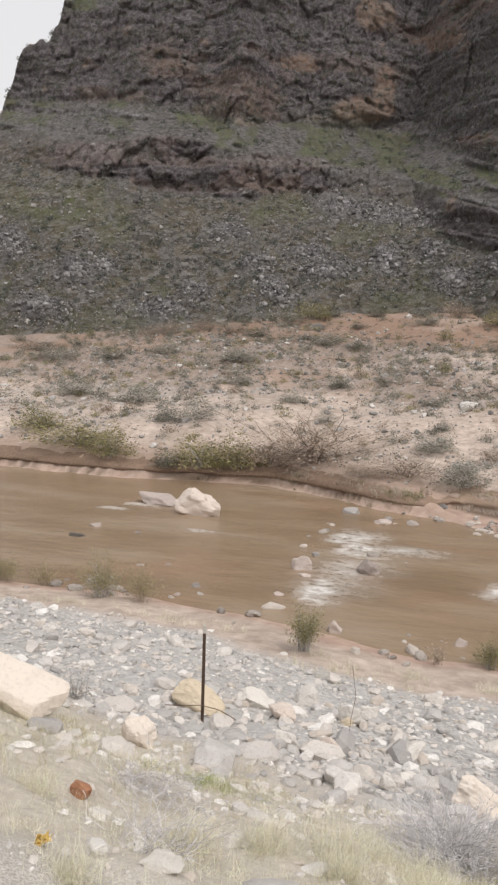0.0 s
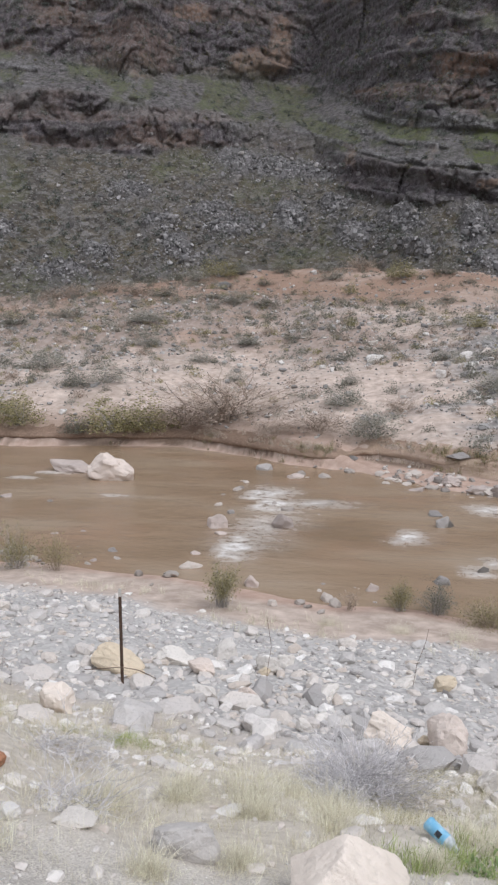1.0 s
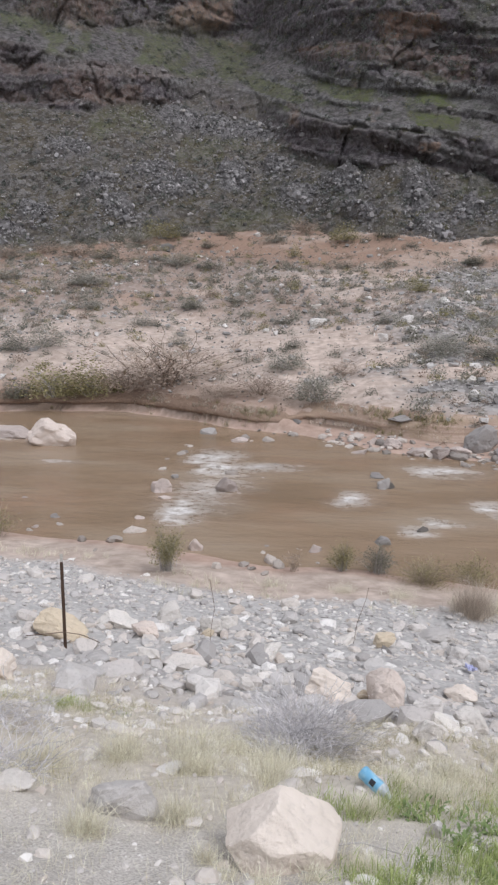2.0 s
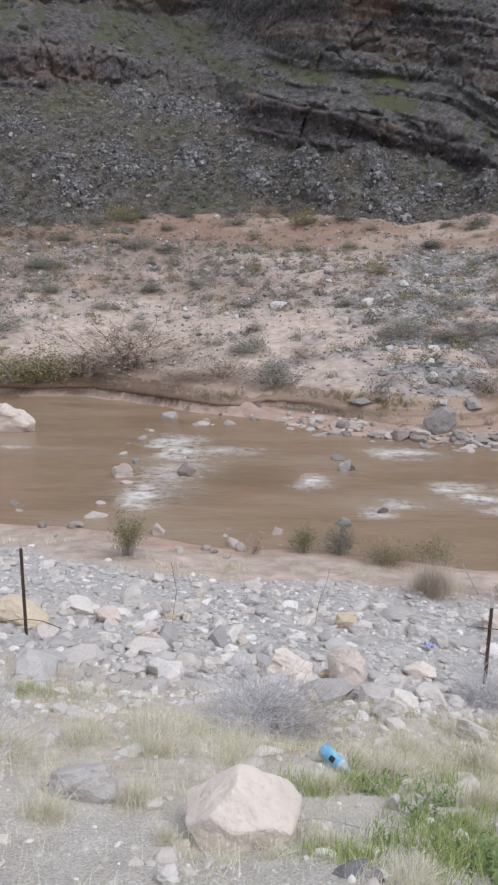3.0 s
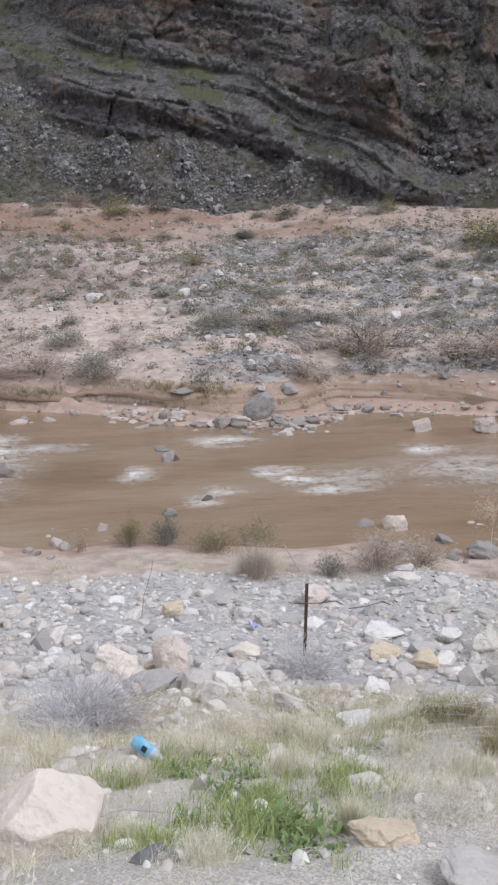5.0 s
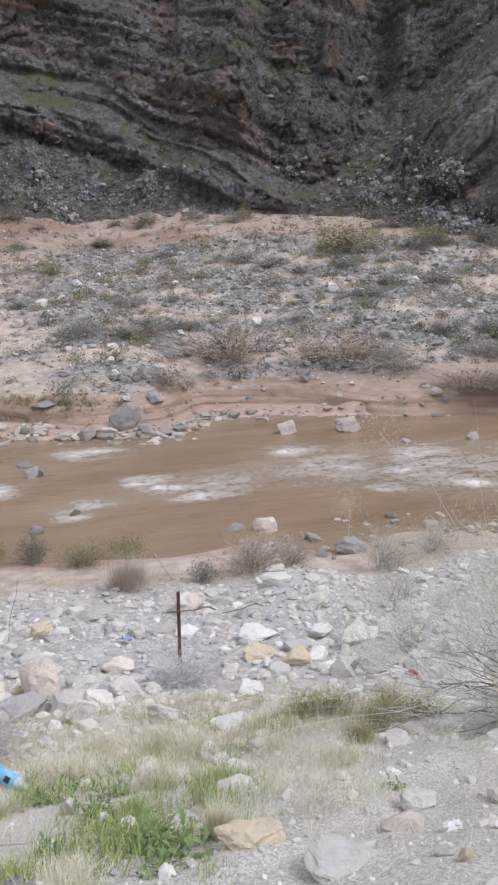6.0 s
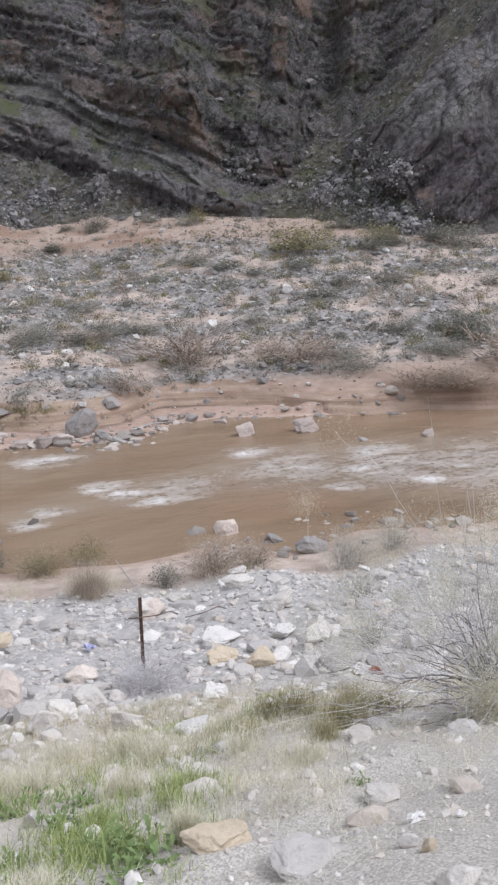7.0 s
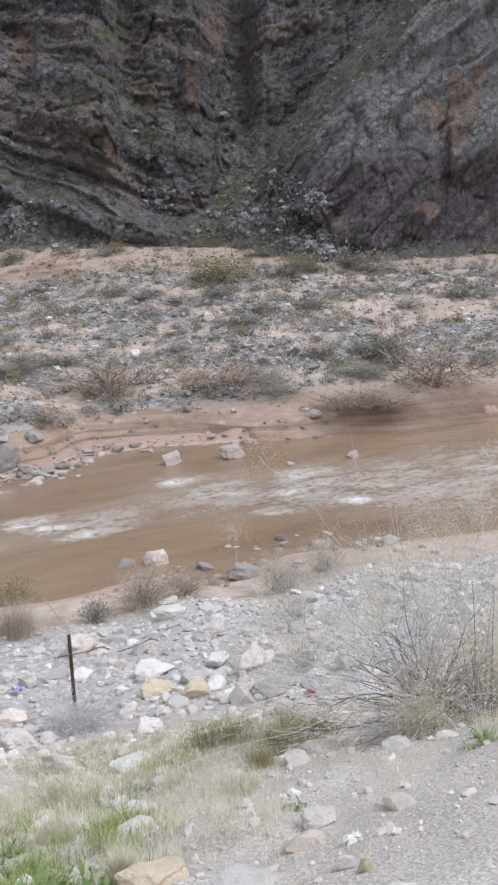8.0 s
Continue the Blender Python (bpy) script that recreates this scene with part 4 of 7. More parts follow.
def leaf_cloud(centres, size, rng, simple=False):
    """Small leaves of random turn at the given places: kites, or single triangles."""
    n = len(centres)
    a, b = rng.normal(size=(n, 3)), rng.normal(size=(n, 3))
    a /= np.linalg.norm(a, axis=1, keepdims=True)
    b -= a * (a * b).sum(1, keepdims=True)
    b /= np.linalg.norm(b, axis=1, keepdims=True)
    s = (size * rng.uniform(0.6, 1.4, n))[:, None]
    v = np.stack([centres - a * s, centres + a * s * 0.2 + b * s * 0.45, centres + a * s, centres + a * s * 0.1 - b * s * 0.45], 1)
    if simple:
        return v[:, 1:].reshape(-1, 3), np.arange(n * 3).reshape(n, 3)
    f = np.array([[0, 1, 2], [0, 2, 3]])
    return v.reshape(-1, 3), (f[None] + (np.arange(n) * 4)[:, None, None]).reshape(-1, 3)


def dome_points(n, rng, power=0.45, low=0.0):
    """Places in a lumpy half-ball crown of radius 1 and height 1."""
    d = rng.normal(size=(n, 3))
    d[:, 2] = np.abs(d[:, 2]) * 0.9 + low
    d /= np.linalg.norm(d, axis=1, keepdims=True)
    s = rng.uniform(0, 50)
    lump = 0.72 + 0.45 * fbm(d[:, 0] * 2.2 + s, d[:, 1] * 2.2, d[:, 2] * 2.2, 2, seed=9)
    return d * (rng.uniform(0, 1, n) ** power * lump)[:, None]


def part(name, data, material, parent, label=""):
    ob = soup(name, data[0], data[1], material, parent)
    return tagged(ob, label, kind="stuff" if name in ("stem_tangle", "twig_tangle", "foliage") else "")



def on_ground(x, y, turn=0.0, scale=1.0, dz=0.0):
    return pose(x, y, float(ground_z(x, y)) + dz, 0, 0, turn) @ Matrix.Diagonal((scale, scale, scale, 1))


def tubes(paths, r0, r1, sides=3):
    """Tapered tubes along paths of shape (n, k, 3)."""
    n, k, _ = paths.shape
    t = np.gradient(paths, axis=1)
    t /= np.linalg.norm(t, axis=2, keepdims=True) + 1e-9
    a = np.cross(t, np.array([0.31, 0.77, 0.55]))
    a /= np.linalg.norm(a, axis=2, keepdims=True) + 1e-9
    b = np.cross(t, a)
    r = (np.asarray(r0)[:, None] + (np.asarray(r1) - np.asarray(r0))[:, None] * np.linspace(0, 1, k))[..., None]
    ring = [paths + r * (a * math.cos(2 * math.pi * s / sides) + b * math.sin(2 * math.pi * s / sides)) for s in range(sides)]
    v = np.stack(ring, 2)
    i = np.arange(n * k * sides).reshape(n, k, sides)
    j = np.roll(i, -1, axis=2)
    q = np.stack([i[:, :-1], j[:, :-1], j[:, 1:], i[:, 1:]], -1).reshape(-1, 4)
    return v.reshape(-1, 3), np.concatenate([q[:, [0, 1, 2]], q[:, [0, 2, 3]]])


def wild_stems(n, width, height, rng, k=6, wander=0.12, root=0.05, droop=0.25, slump=0.55):
    """Curved stems that fan out of one root."""
    a = rng.uniform(0, 2 * math.pi, n)
    reach = np.sqrt(rng.uniform(0.02, 1, n)) * width / 2
    top = height * rng.uniform(0.45, 1.0, n) * (1 - slump * (reach / (width / 2)) ** 2)
    s = np.linspace(0, 1, k)[None, :, None]
    out = np.stack([np.cos(a), np.sin(a), 0 * a], -1)[:, None]
    p = out * (reach[:, None, None] * s ** 1.15) + np.array([0, 0, 1.0]) * (top[:, None, None] * (s ** (0.75) * (1 + droop) - droop * s ** 3))
    step = rng.normal(0, wander * width / k, (n, k, 3)).cumsum(1) * s
    return p + step + rng.normal(0, root * width, (n, 1, 3)) * (1, 1, 0)


def forked(paths, per, length, rng, k=4):
    """Twigs that leave the outer half of the given stems."""
    n, m, _ = paths.shape
    start = paths[np.repeat(np.arange(n), per), rng.integers(m // 2, m, n * per)]
    d = start - paths[np.repeat(np.arange(n), per), 0] * (1, 1, 0.6)
    d = d / (np.linalg.norm(d, axis=1, keepdims=True) + 1e-6) + rng.normal(0, 0.55, (n * per, 3))
    s = np.linspace(0, 1, k)[None, :, None]
    return start[:, None] + d[:, None] * s * (length * rng.uniform(0.5, 1.3, n * per))[:, None, None] + rng.normal(0, 0.08 * length, (n * per, k, 3)) * s


# ---- stones with a place of their own ----
def rock(name, material, x, y, width, depth, height, seed, label, turn=None):
    """A boulder or stone bedded in the ground, or in the river bed."""
    r = np.random.default_rng(seed)
    v, f = hewn(4 if width > 0.15 else 3, seed, planes=int(r.integers(6, 12)), rough=0.11, sharp=34.0)
    v = v / np.abs(v).max(0)
    bed = max(float(ground_z(x, y)), -0.12)
    lean = r.normal(0, 0.22)
    tilt = np.array([[math.cos(lean), 0, math.sin(lean)], [0, 1, 0], [-math.sin(lean), 0, math.cos(lean)]])
    v = (v * (width * 0.53, depth * 0.53, height * 0.64)) @ tilt.T
    ob = soup(name, v + (0, 0, height * 0.34), f, material, smooth_shade=False)
    ob.matrix_basis = pose(x, y, bed, 0, 0, r.uniform(-14, 14) if turn is None else turn)
    return tagged(ob, label, "rock")


# boulders and stones on the near bank
rock("stone", GREY_STONE, -1.10, 3.10, 0.30, 0.22, 0.24, 101, "weathered grey boulder half buried in dry grass")
rock("stone", WHITE_STONE, -0.53, 2.24, 0.09, 0.07, 0.08, 102, "small white stone on the road shoulder")
rock("stone", GREY_STONE, 0.39, 3.40, 0.10, 0.07, 0.08, 103, "small grey stone on a gravel mound")
rock("boulder", CREAM_STONE, -0.15, 8.52, 0.59, 0.44, 0.35, 104, "cream limestone boulder at the edge of the gravel")
rock("stone", TAN_STONE, 0.23, 8.62, 0.25, 0.19, 0.21, 105, "rust-stained tan stone between two pale boulders")
rock("boulder", PINK_STONE, 0.49, 8.40, 0.55, 0.42, 0.47, 106, "pinkish broken sandstone boulder on the gravel")
rock("boulder", GREY_STONE, 0.96, 8.35, 0.49, 0.36, 0.20, 107, "smooth grey limestone boulder on the gravel")
rock("boulder", CREAM_STONE, 1.57, 9.76, 0.46, 0.35, 0.31, 108, "rounded cream boulder on grey gravel")
rock("boulder", WHITE_STONE, 0.96, 7.27, 0.36, 0.27, 0.13, 109, "white angular stone among gravel")
rock("boulder", PALE_STONE, 1.40, 8.04, 0.41, 0.31, 0.28, 110, "pale angular boulder among gravel")
rock("boulder", GREY_STONE, 1.58, 12.76, 0.67, 0.50, 0.26, 111, "pointed grey rock slab on the gravel")
rock("boulder", GREY_STONE, 1.83, 11.92, 0.41, 0.31, 0.24, 112, "tilted grey block on the gravel")
rock("boulder", GREY_STONE, 2.14, 11.48, 0.36, 0.27, 0.28, 113, "angular grey block on the gravel")
rock("boulder", TAN_STONE, 0.63, 11.73, 0.38, 0.28, 0.24, 114, "brownish rounded stone on grey gravel")
rock("boulder", PALE_STONE, 0.01, 11.87, 0.49, 0.37, 0.14, 115, "pale flat stone lying in gravel")
rock("boulder", PALE_STONE, 3.25, 12.58, 0.60, 0.45, 0.31, 116, "pale rock behind the fence post")
rock("boulder", PALE_STONE, -3.75, 11.72, 0.74, 0.56, 0.23, 117, "long pale limestone slab on the gravel")
rock("boulder", PINK_STONE, -3.11, 11.13, 0.50, 0.37, 0.26, 118, "pinkish slab leaning on a pale one")
rock("boulder", TAN_STONE, -4.43, 10.90, 0.83, 0.63, 0.34, 119, "tan sandstone boulder beside the fence post")
rock("stone", TAN_STONE, -3.98, 10.69, 0.20, 0.15, 0.17, 120, "small tan stone at the foot of the boulder")
rock("boulder", CREAM_STONE, -3.87, 7.55, 0.46, 0.34, 0.33, 121, "cream boulder half sunk in the bank")
rock("boulder", PALE_STONE, -1.93, 12.07, 0.35, 0.26, 0.26, 122, "square pale stone on the gravel")
rock("stone", WHITE_STONE, -2.30, 12.37, 0.22, 0.17, 0.19, 123, "white broken stone on the gravel")
rock("stone", TAN_STONE, -2.16, 11.34, 0.22, 0.17, 0.16, 124, "small tan stone on the gravel")
rock("boulder", PALE_STONE, -1.16, 10.19, 0.62, 0.47, 0.18, 125, "pale flat rock sunk in the gravel")
rock("stone", PALE_STONE, -1.20, 8.74, 0.23, 0.17, 0.20, 126, "pale stone at the gravel edge")
rock("boulder", PALE_STONE, -0.81, 9.17, 0.39, 0.29, 0.13, 127, "pale flat stone at the gravel edge")
rock("stone", PINK_STONE, -2.17, 10.02, 0.28, 0.21, 0.24, 128, "pink-stained broken stone on the gravel")
rock("boulder", PALE_STONE, -3.07, 12.63, 0.56, 0.42, 0.29, 129, "pale angular rock on the gravel")
rock("boulder", GREY_STONE, -1.72, 8.29, 0.42, 0.31, 0.21, 130, "grey stone at the edge of the grass")
rock("boulder", PALE_STONE, -2.75, 9.98, 0.38, 0.28, 0.21, 131, "pale stone among gravel")
rock("boulder", WHITE_STONE, 3.79, 10.47, 0.62, 0.47, 0.25, 132, "white limestone block on the gravel")
rock("boulder", TAN_STONE, 3.39, 9.27, 0.54, 0.41, 0.18, 133, "yellow-stained slab below a white block")
rock("boulder", TAN_STONE, 3.81, 8.78, 0.41, 0.30, 0.20, 134, "tan angular stone on the gravel")
rock("boulder", WHITE_STONE, 4.69, 9.98, 0.41, 0.31, 0.28, 135, "white wedge-shaped rock on the gravel")
rock("boulder", PALE_STONE, 4.82, 9.16, 0.39, 0.29, 0.31, 136, "pale rounded boulder among stems")
rock("boulder", GREY_STONE, 4.25, 9.05, 0.34, 0.26, 0.27, 137, "dark grey stone on the gravel")
rock("boulder", PALE_STONE, 5.22, 11.45, 0.59, 0.45, 0.30, 138, "pale flat boulder on the gravel")
rock("boulder", PINK_STONE, 3.24, 12.48, 0.49, 0.37, 0.29, 139, "pinkish rock beside the fence post")
rock("stone", WHITE_STONE, 2.44, 6.78, 0.28, 0.21, 0.19, 140, "white stone at the gravel edge")
rock("boulder", PALE_STONE, 0.95, 7.13, 0.34, 0.26, 0.15, 141, "pale stone at the edge of the grass")
rock("stone", PALE_STONE, 0.75, 6.55, 0.31, 0.23, 0.21, 142, "pale block at the edge of the grass")
rock("boulder", PALE_STONE, 1.45, 6.25, 0.35, 0.26, 0.20, 143, "broad pale boulder among dry grass")
rock("stone", WHITE_STONE, 1.77, 5.20, 0.31, 0.23, 0.09, 144, "white flat stone in dry grass")
rock("stone", PALE_STONE, 1.27, 3.46, 0.18, 0.14, 0.05, 145, "pale flat stone in dry grass")
rock("stone", TAN_STONE, 0.97, 2.27, 0.27, 0.18, 0.075, 146, "yellow-stained flat sandstone slab on the shoulder")
rock("stone", GREY_STONE, 1.17, 1.96, 0.38, 0.24, 0.055, 147, "broad grey rock slab sunk in the shoulder")
rock("stone", GREY_STONE, 2.61, 3.00, 0.19, 0.14, 0.06, 148, "grey stone under the big shrub")
rock("stone", GREY_STONE, 1.45, 1.81, 0.07, 0.05, 0.06, 149, "small grey stone on shoulder gravel")
rock("stone", TAN_STONE, 1.47, 1.72, 0.06, 0.04, 0.05, 150, "small yellowish stone on shoulder gravel")
rock("stone", PALE_STONE, 1.38, 1.46, 0.14, 0.10, 0.06, 151, "grey smooth stone at the road edge")
rock("stone", PALE_STONE, 1.74, 2.46, 0.18, 0.13, 0.07, 152, "pale stone on shoulder gravel")
rock("boulder", PALE_STONE, 4.03, 13.42, 0.52, 0.39, 0.22, 153, "pale stone above the shore")
rock("boulder", PALE_STONE, 5.22, 13.30, 0.61, 0.46, 0.20, 154, "pale rock near the shore")
rock("stone", WHITE_STONE, 3.24, 5.94, 0.17, 0.13, 0.14, 155, "white long stone at the gravel edge")
rock("stone", RUST_STONE, -2.74, 4.33, 0.15, 0.11, 0.12, 156, "rust-red stone in dry grass")
rock("stone", WHITE_STONE, -1.99, 3.16, 0.16, 0.12, 0.09, 157, "white stone lying in dry grass")
rock("stone", PALE_STONE, -1.64, 3.13, 0.21, 0.16, 0.06, 158, "long pale stone in dry grass")
rock("stone", WHITE_STONE, -1.13, 4.30, 0.20, 0.15, 0.06, 159, "white flat stone in dry grass")
rock("stone", PALE_STONE, -1.21, 8.77, 0.18, 0.14, 0.16, 160, "pale stone at the gravel edge")
rock("boulder", PALE_STONE, -0.96, 9.21, 0.45, 0.34, 0.13, 161, "pale flat stone at the gravel edge")
rock("boulder", PALE_STONE, -2.13, 11.54, 0.37, 0.28, 0.32, 162, "pale stone on the gravel")
# rocks in the river
rock("boulder", PINK_STONE, -12.26, 30.92, 2.1, 1.5, 1.2, 163, "big white boulder standing in the river")
rock("boulder", RIVER_STONE, -14.5, 32.2, 2.3, 1.4, 0.62, 164, "flat grey rock in the river beside a white boulder")
rock("boulder", RIVER_STONE, -6.04, 24.41, 0.73, 0.55, 0.62, 165, "pinkish boulder in the river above a riffle")
rock("boulder", RIVER_STONE, -5.66, 23.62, 0.60, 0.45, 0.22, 166, "low wet rock in the riffle")
rock("boulder", RIVER_STONE, -3.90, 24.76, 0.80, 0.60, 0.56, 167, "pinkish boulder washed by the river")
rock("stone", WET_STONE, -5.95, 26.16, 0.30, 0.23, 0.26, 168, "small grey rock in the riffle")
rock("boulder", RIVER_STONE, -5.97, 21.39, 0.44, 0.33, 0.21, 169, "low pinkish rock in shallow water")
rock("boulder", RIVER_STONE, -3.83, 18.99, 0.41, 0.31, 0.35, 170, "rounded rock at the near shore")
rock("boulder", WET_STONE, -6.16, 34.10, 0.76, 0.57, 0.42, 171, "grey rock at the far edge of the riffle")
rock("boulder", RIVER_STONE, -4.58, 32.61, 0.82, 0.62, 0.33, 172, "pale rock at the far edge of the riffle")
rock("boulder", DARK_STONE, -14.88, 25.27, 0.71, 0.54, 0.27, 173, "low dark rock breaking the water")
rock("boulder", RIVER_STONE, -15.04, 26.96, 0.43, 0.32, 0.28, 174, "low rock breaking the water")
rock("boulder", WET_STONE, -13.06, 26.61, 0.35, 0.26, 0.22, 175, "low rock breaking the water")
rock("stone", RIVER_STONE, -10.99, 22.56, 0.30, 0.22, 0.21, 176, "small pale rock in the shallows")
rock("stone", RIVER_STONE, -10.18, 22.99, 0.28, 0.21, 0.24, 177, "small pale rock in the shallows")
rock("boulder", RIVER_STONE, -8.69, 20.18, 0.33, 0.25, 0.19, 178, "pale rock at the waterline")
rock("stone", WET_STONE, -8.48, 21.14, 0.31, 0.23, 0.26, 179, "bluish grey rock in the shallows")
rock("boulder", RIVER_STONE, -0.72, 19.31, 0.39, 0.29, 0.33, 180, "white-topped rock at the near waterline")
rock("boulder", WET_STONE, 1.31, 25.76, 0.54, 0.40, 0.44, 181, "grey boulder in midstream")
rock("boulder", WET_STONE, 1.11, 27.25, 0.75, 0.56, 0.31, 182, "flat grey rock in midstream")
rock("boulder", DARK_STONE, 2.23, 21.35, 0.39, 0.29, 0.25, 183, "dark rock with white water behind it")
rock("boulder", WET_STONE, 1.04, 20.14, 0.49, 0.37, 0.38, 184, "grey rock at the near shore")
rock("boulder", PINK_STONE, 6.80, 18.21, 0.65, 0.49, 0.55, 185, "pale rounded boulder at the near waterline")
rock("stone", RIVER_STONE, 7.05, 17.39, 0.30, 0.23, 0.26, 186, "small white rock at the near waterline")
rock("boulder", WET_STONE, 7.70, 17.14, 0.67, 0.51, 0.25, 187, "flat grey rock at the near waterline")
rock("boulder", RIVER_STONE, 11.58, 28.85, 0.82, 0.62, 0.70, 188, "pale boulder at the far edge of the river")
rock("boulder", RIVER_STONE, 14.11, 28.31, 1.09, 0.82, 0.76, 189, "white flat boulder at the far edge of the river")
rock("boulder", RIVER_STONE, 17.89, 25.21, 0.68, 0.51, 0.46, 190, "white rock in the rapids")
rock("boulder", RIVER_STONE, 11.55, 31.55, 0.72, 0.54, 0.32, 191, "pale rock on the far beach")
rock("boulder", WET_STONE, 8.16, 15.98, 0.78, 0.59, 0.37, 192, "grey rocks at the near waterline")
rock("boulder", RIVER_STONE, 11.02, 17.02, 0.58, 0.44, 0.28, 193, "pale rock at the near shore")
rock("stone", WET_STONE, 10.25, 17.57, 0.31, 0.23, 0.26, 194, "small rock at the near shore")
rock("boulder", WET_STONE, 15.30, 25.76, 0.55, 0.42, 0.29, 195, "low grey rock in the river")
rock("boulder", DARK_STONE, 1.50, 25.85, 0.54, 0.41, 0.31, 196, "dark rock in midstream")
# rocks on the far beach
rock("boulder", WET_STONE, 5.44, 31.74, 1.39, 1.04, 1.07, 197, "large triangular grey boulder on the far beach")
rock("boulder", WET_STONE, 7.15, 33.67, 0.73, 0.55, 0.47, 198, "bluish grey boulder on the far beach")
rock("boulder", RIVER_STONE, 1.93, 31.83, 0.75, 0.56, 0.40, 199, "broken reddish rocks on the far beach")
rock("boulder", RIVER_STONE, 0.62, 31.12, 0.71, 0.53, 0.26, 200, "reddish rock at the far waterline")
rock("boulder", RIVER_STONE, 2.86, 30.92, 0.87, 0.65, 0.38, 201, "broken reddish rocks at the far waterline")
rock("boulder", RIVER_STONE, 3.73, 30.66, 0.78, 0.58, 0.52, 202, "reddish block at the far waterline")
rock("boulder", RIVER_STONE, 4.48, 30.93, 0.97, 0.73, 0.42, 203, "reddish flat rock at the far waterline")
rock("boulder", WET_STONE, 6.05, 30.68, 0.58, 0.43, 0.36, 204, "grey rock at the far waterline")
rock("boulder", WET_STONE, 6.59, 29.90, 0.81, 0.61, 0.29, 205, "grey flat rock at the far waterline")
rock("boulder", WET_STONE, 2.43, 34.54, 1.02, 0.76, 0.29, 206, "pale stone on the far beach")
rock("boulder", RIVER_STONE, 1.15, 32.42, 0.48, 0.36, 0.25, 207, "reddish stone on the far beach")
rock("boulder", WET_STONE, 10.48, 32.61, 0.66, 0.49, 0.32, 208, "pale stone on the far beach")
# boulders on the terrace
rock("boulder", WHITE_STONE, -2.07, 53.46, 1.01, 0.75, 0.64, 209, "white boulder on the sandy terrace")
rock("boulder", WHITE_STONE, 6.70, 56.65, 0.78, 0.59, 0.54, 210, "white boulder among terrace scrub")
rock("boulder", WHITE_STONE, 23.40, 50.25, 0.80, 0.60, 0.68, 211, "white boulder among terrace scrub")
rock("boulder", WHITE_STONE, 31.19, 46.82, 0.57, 0.43, 0.48, 212, "white block among terrace scrub")
rock("boulder", WHITE_STONE, 16.10, 45.14, 0.69, 0.52, 0.59, 213, "white boulder on the stony terrace")
rock("boulder", GREY_STONE, 2.18, 47.65, 0.69, 0.52, 0.58, 214, "grey round boulder on the sandy terrace")
rock("boulder", GREY_STONE, 3.89, 52.24, 0.83, 0.63, 0.49, 215, "grey boulder on the sandy terrace")
rock("boulder", PINK_STONE, 5.24, 53.02, 0.77, 0.58, 0.57, 216, "pinkish boulder on the terrace")
rock("boulder", GREY_STONE, 5.89, 36.80, 0.57, 0.43, 0.42, 217, "grey boulder above the far bank")
rock("boulder", PALE_STONE, 6.00, 38.50, 0.51, 0.38, 0.33, 218, "pale boulder on the stony terrace")
rock("boulder", WHITE_STONE, 8.89, 61.32, 0.49, 0.37, 0.42, 219, "white stone among terrace scrub")
rock("boulder", PALE_STONE, 9.15, 48.14, 0.43, 0.32, 0.36, 220, "pale stone on the terrace")
rock("boulder", PALE_STONE, 11.31, 48.30, 0.50, 0.38, 0.43, 221, "pale stone on the terrace")
rock("boulder", PALE_STONE, 10.50, 53.77, 0.67, 0.51, 0.48, 222, "pale boulder among terrace scrub")
rock("boulder", PALE_STONE, -2.31, 58.57, 0.76, 0.57, 0.39, 223, "pale boulder among terrace scrub")


def cut_boulder(label, material, x, y, width, depth, height, cuts, seed):
    """A boulder cut to given faces: rows of a normal and its distance from the middle."""
    d, f = BALLS[5]
    n = np.array([c[:3] for c in cuts], float)
    n /= np.linalg.norm(n, axis=1, keepdims=True)
    hit = np.array([c[3] for c in cuts]) / np.maximum(d @ n.T, 1e-3)
    r = -np.log(np.exp(-np.minimum(hit, 3) * 48).sum(1) + math.exp(-48 * 1.25)) / 48
    r = r * (1 + 0.05 * fbm(d[:, 0] * 2.5 + seed, d[:, 1] * 2.5, d[:, 2] * 2.5, 4, seed=seed) + 0.02 * fbm(d[:, 0] * 9, d[:, 1] * 9, d[:, 2] * 9, 3, seed=seed))
    v = d * r[:, None] * (width / 2, depth / 2, height / 2)
    ob = soup("boulder", v + (0, 0, height * 0.36), f, material)
    ob.matrix_basis = on_ground(x, y)
    return tagged(ob, label, "rock")


cut_boulder("large cream sandstone boulder resting in dry grass", CREAM_STONE, -0.33, 2.80, 0.50, 0.40, 0.40,
            ((-0.69, -0.05, 0.72, 0.57), (-0.1, 0.1, 1, 0.82), (0.66, -0.05, 0.75, 0.56), (0.08, -0.66, 0.74, 0.66), (-0.82, -0.1, -0.56, 0.78), (0.98, -0.15, -0.1, 0.95), (-0.2, 0.9, 0.4, 0.75),
             (0.30, -0.95, -0.1, 0.80), (-0.45, -0.88, 0.1, 0.80), (0, 0, -1, 0.8)), 11)
cut_boulder("very large slanting cream boulder on the bank", CREAM_STONE, -5.0, 6.6, 1.3, 0.75, 0.66,
            ((0.62, -0.2, 0.76, 0.42), (-0.5, 0, 0.86, 0.75), (0.3, -0.9, 0.25, 0.66), (0.95, -0.2, 0.0, 0.92), (-0.9, -0.3, 0, 0.9), (0, 0.9, 0.4, 0.7), (-0.4, -0.8, -0.45, 0.5), (0, 0, -1, 0.8)), 12)

# ---- outcrops on the talus slope ----
CLIFF_EL = np.degrees(np.arctan2(CZ - EYE, np.hypot(CX, CY)))


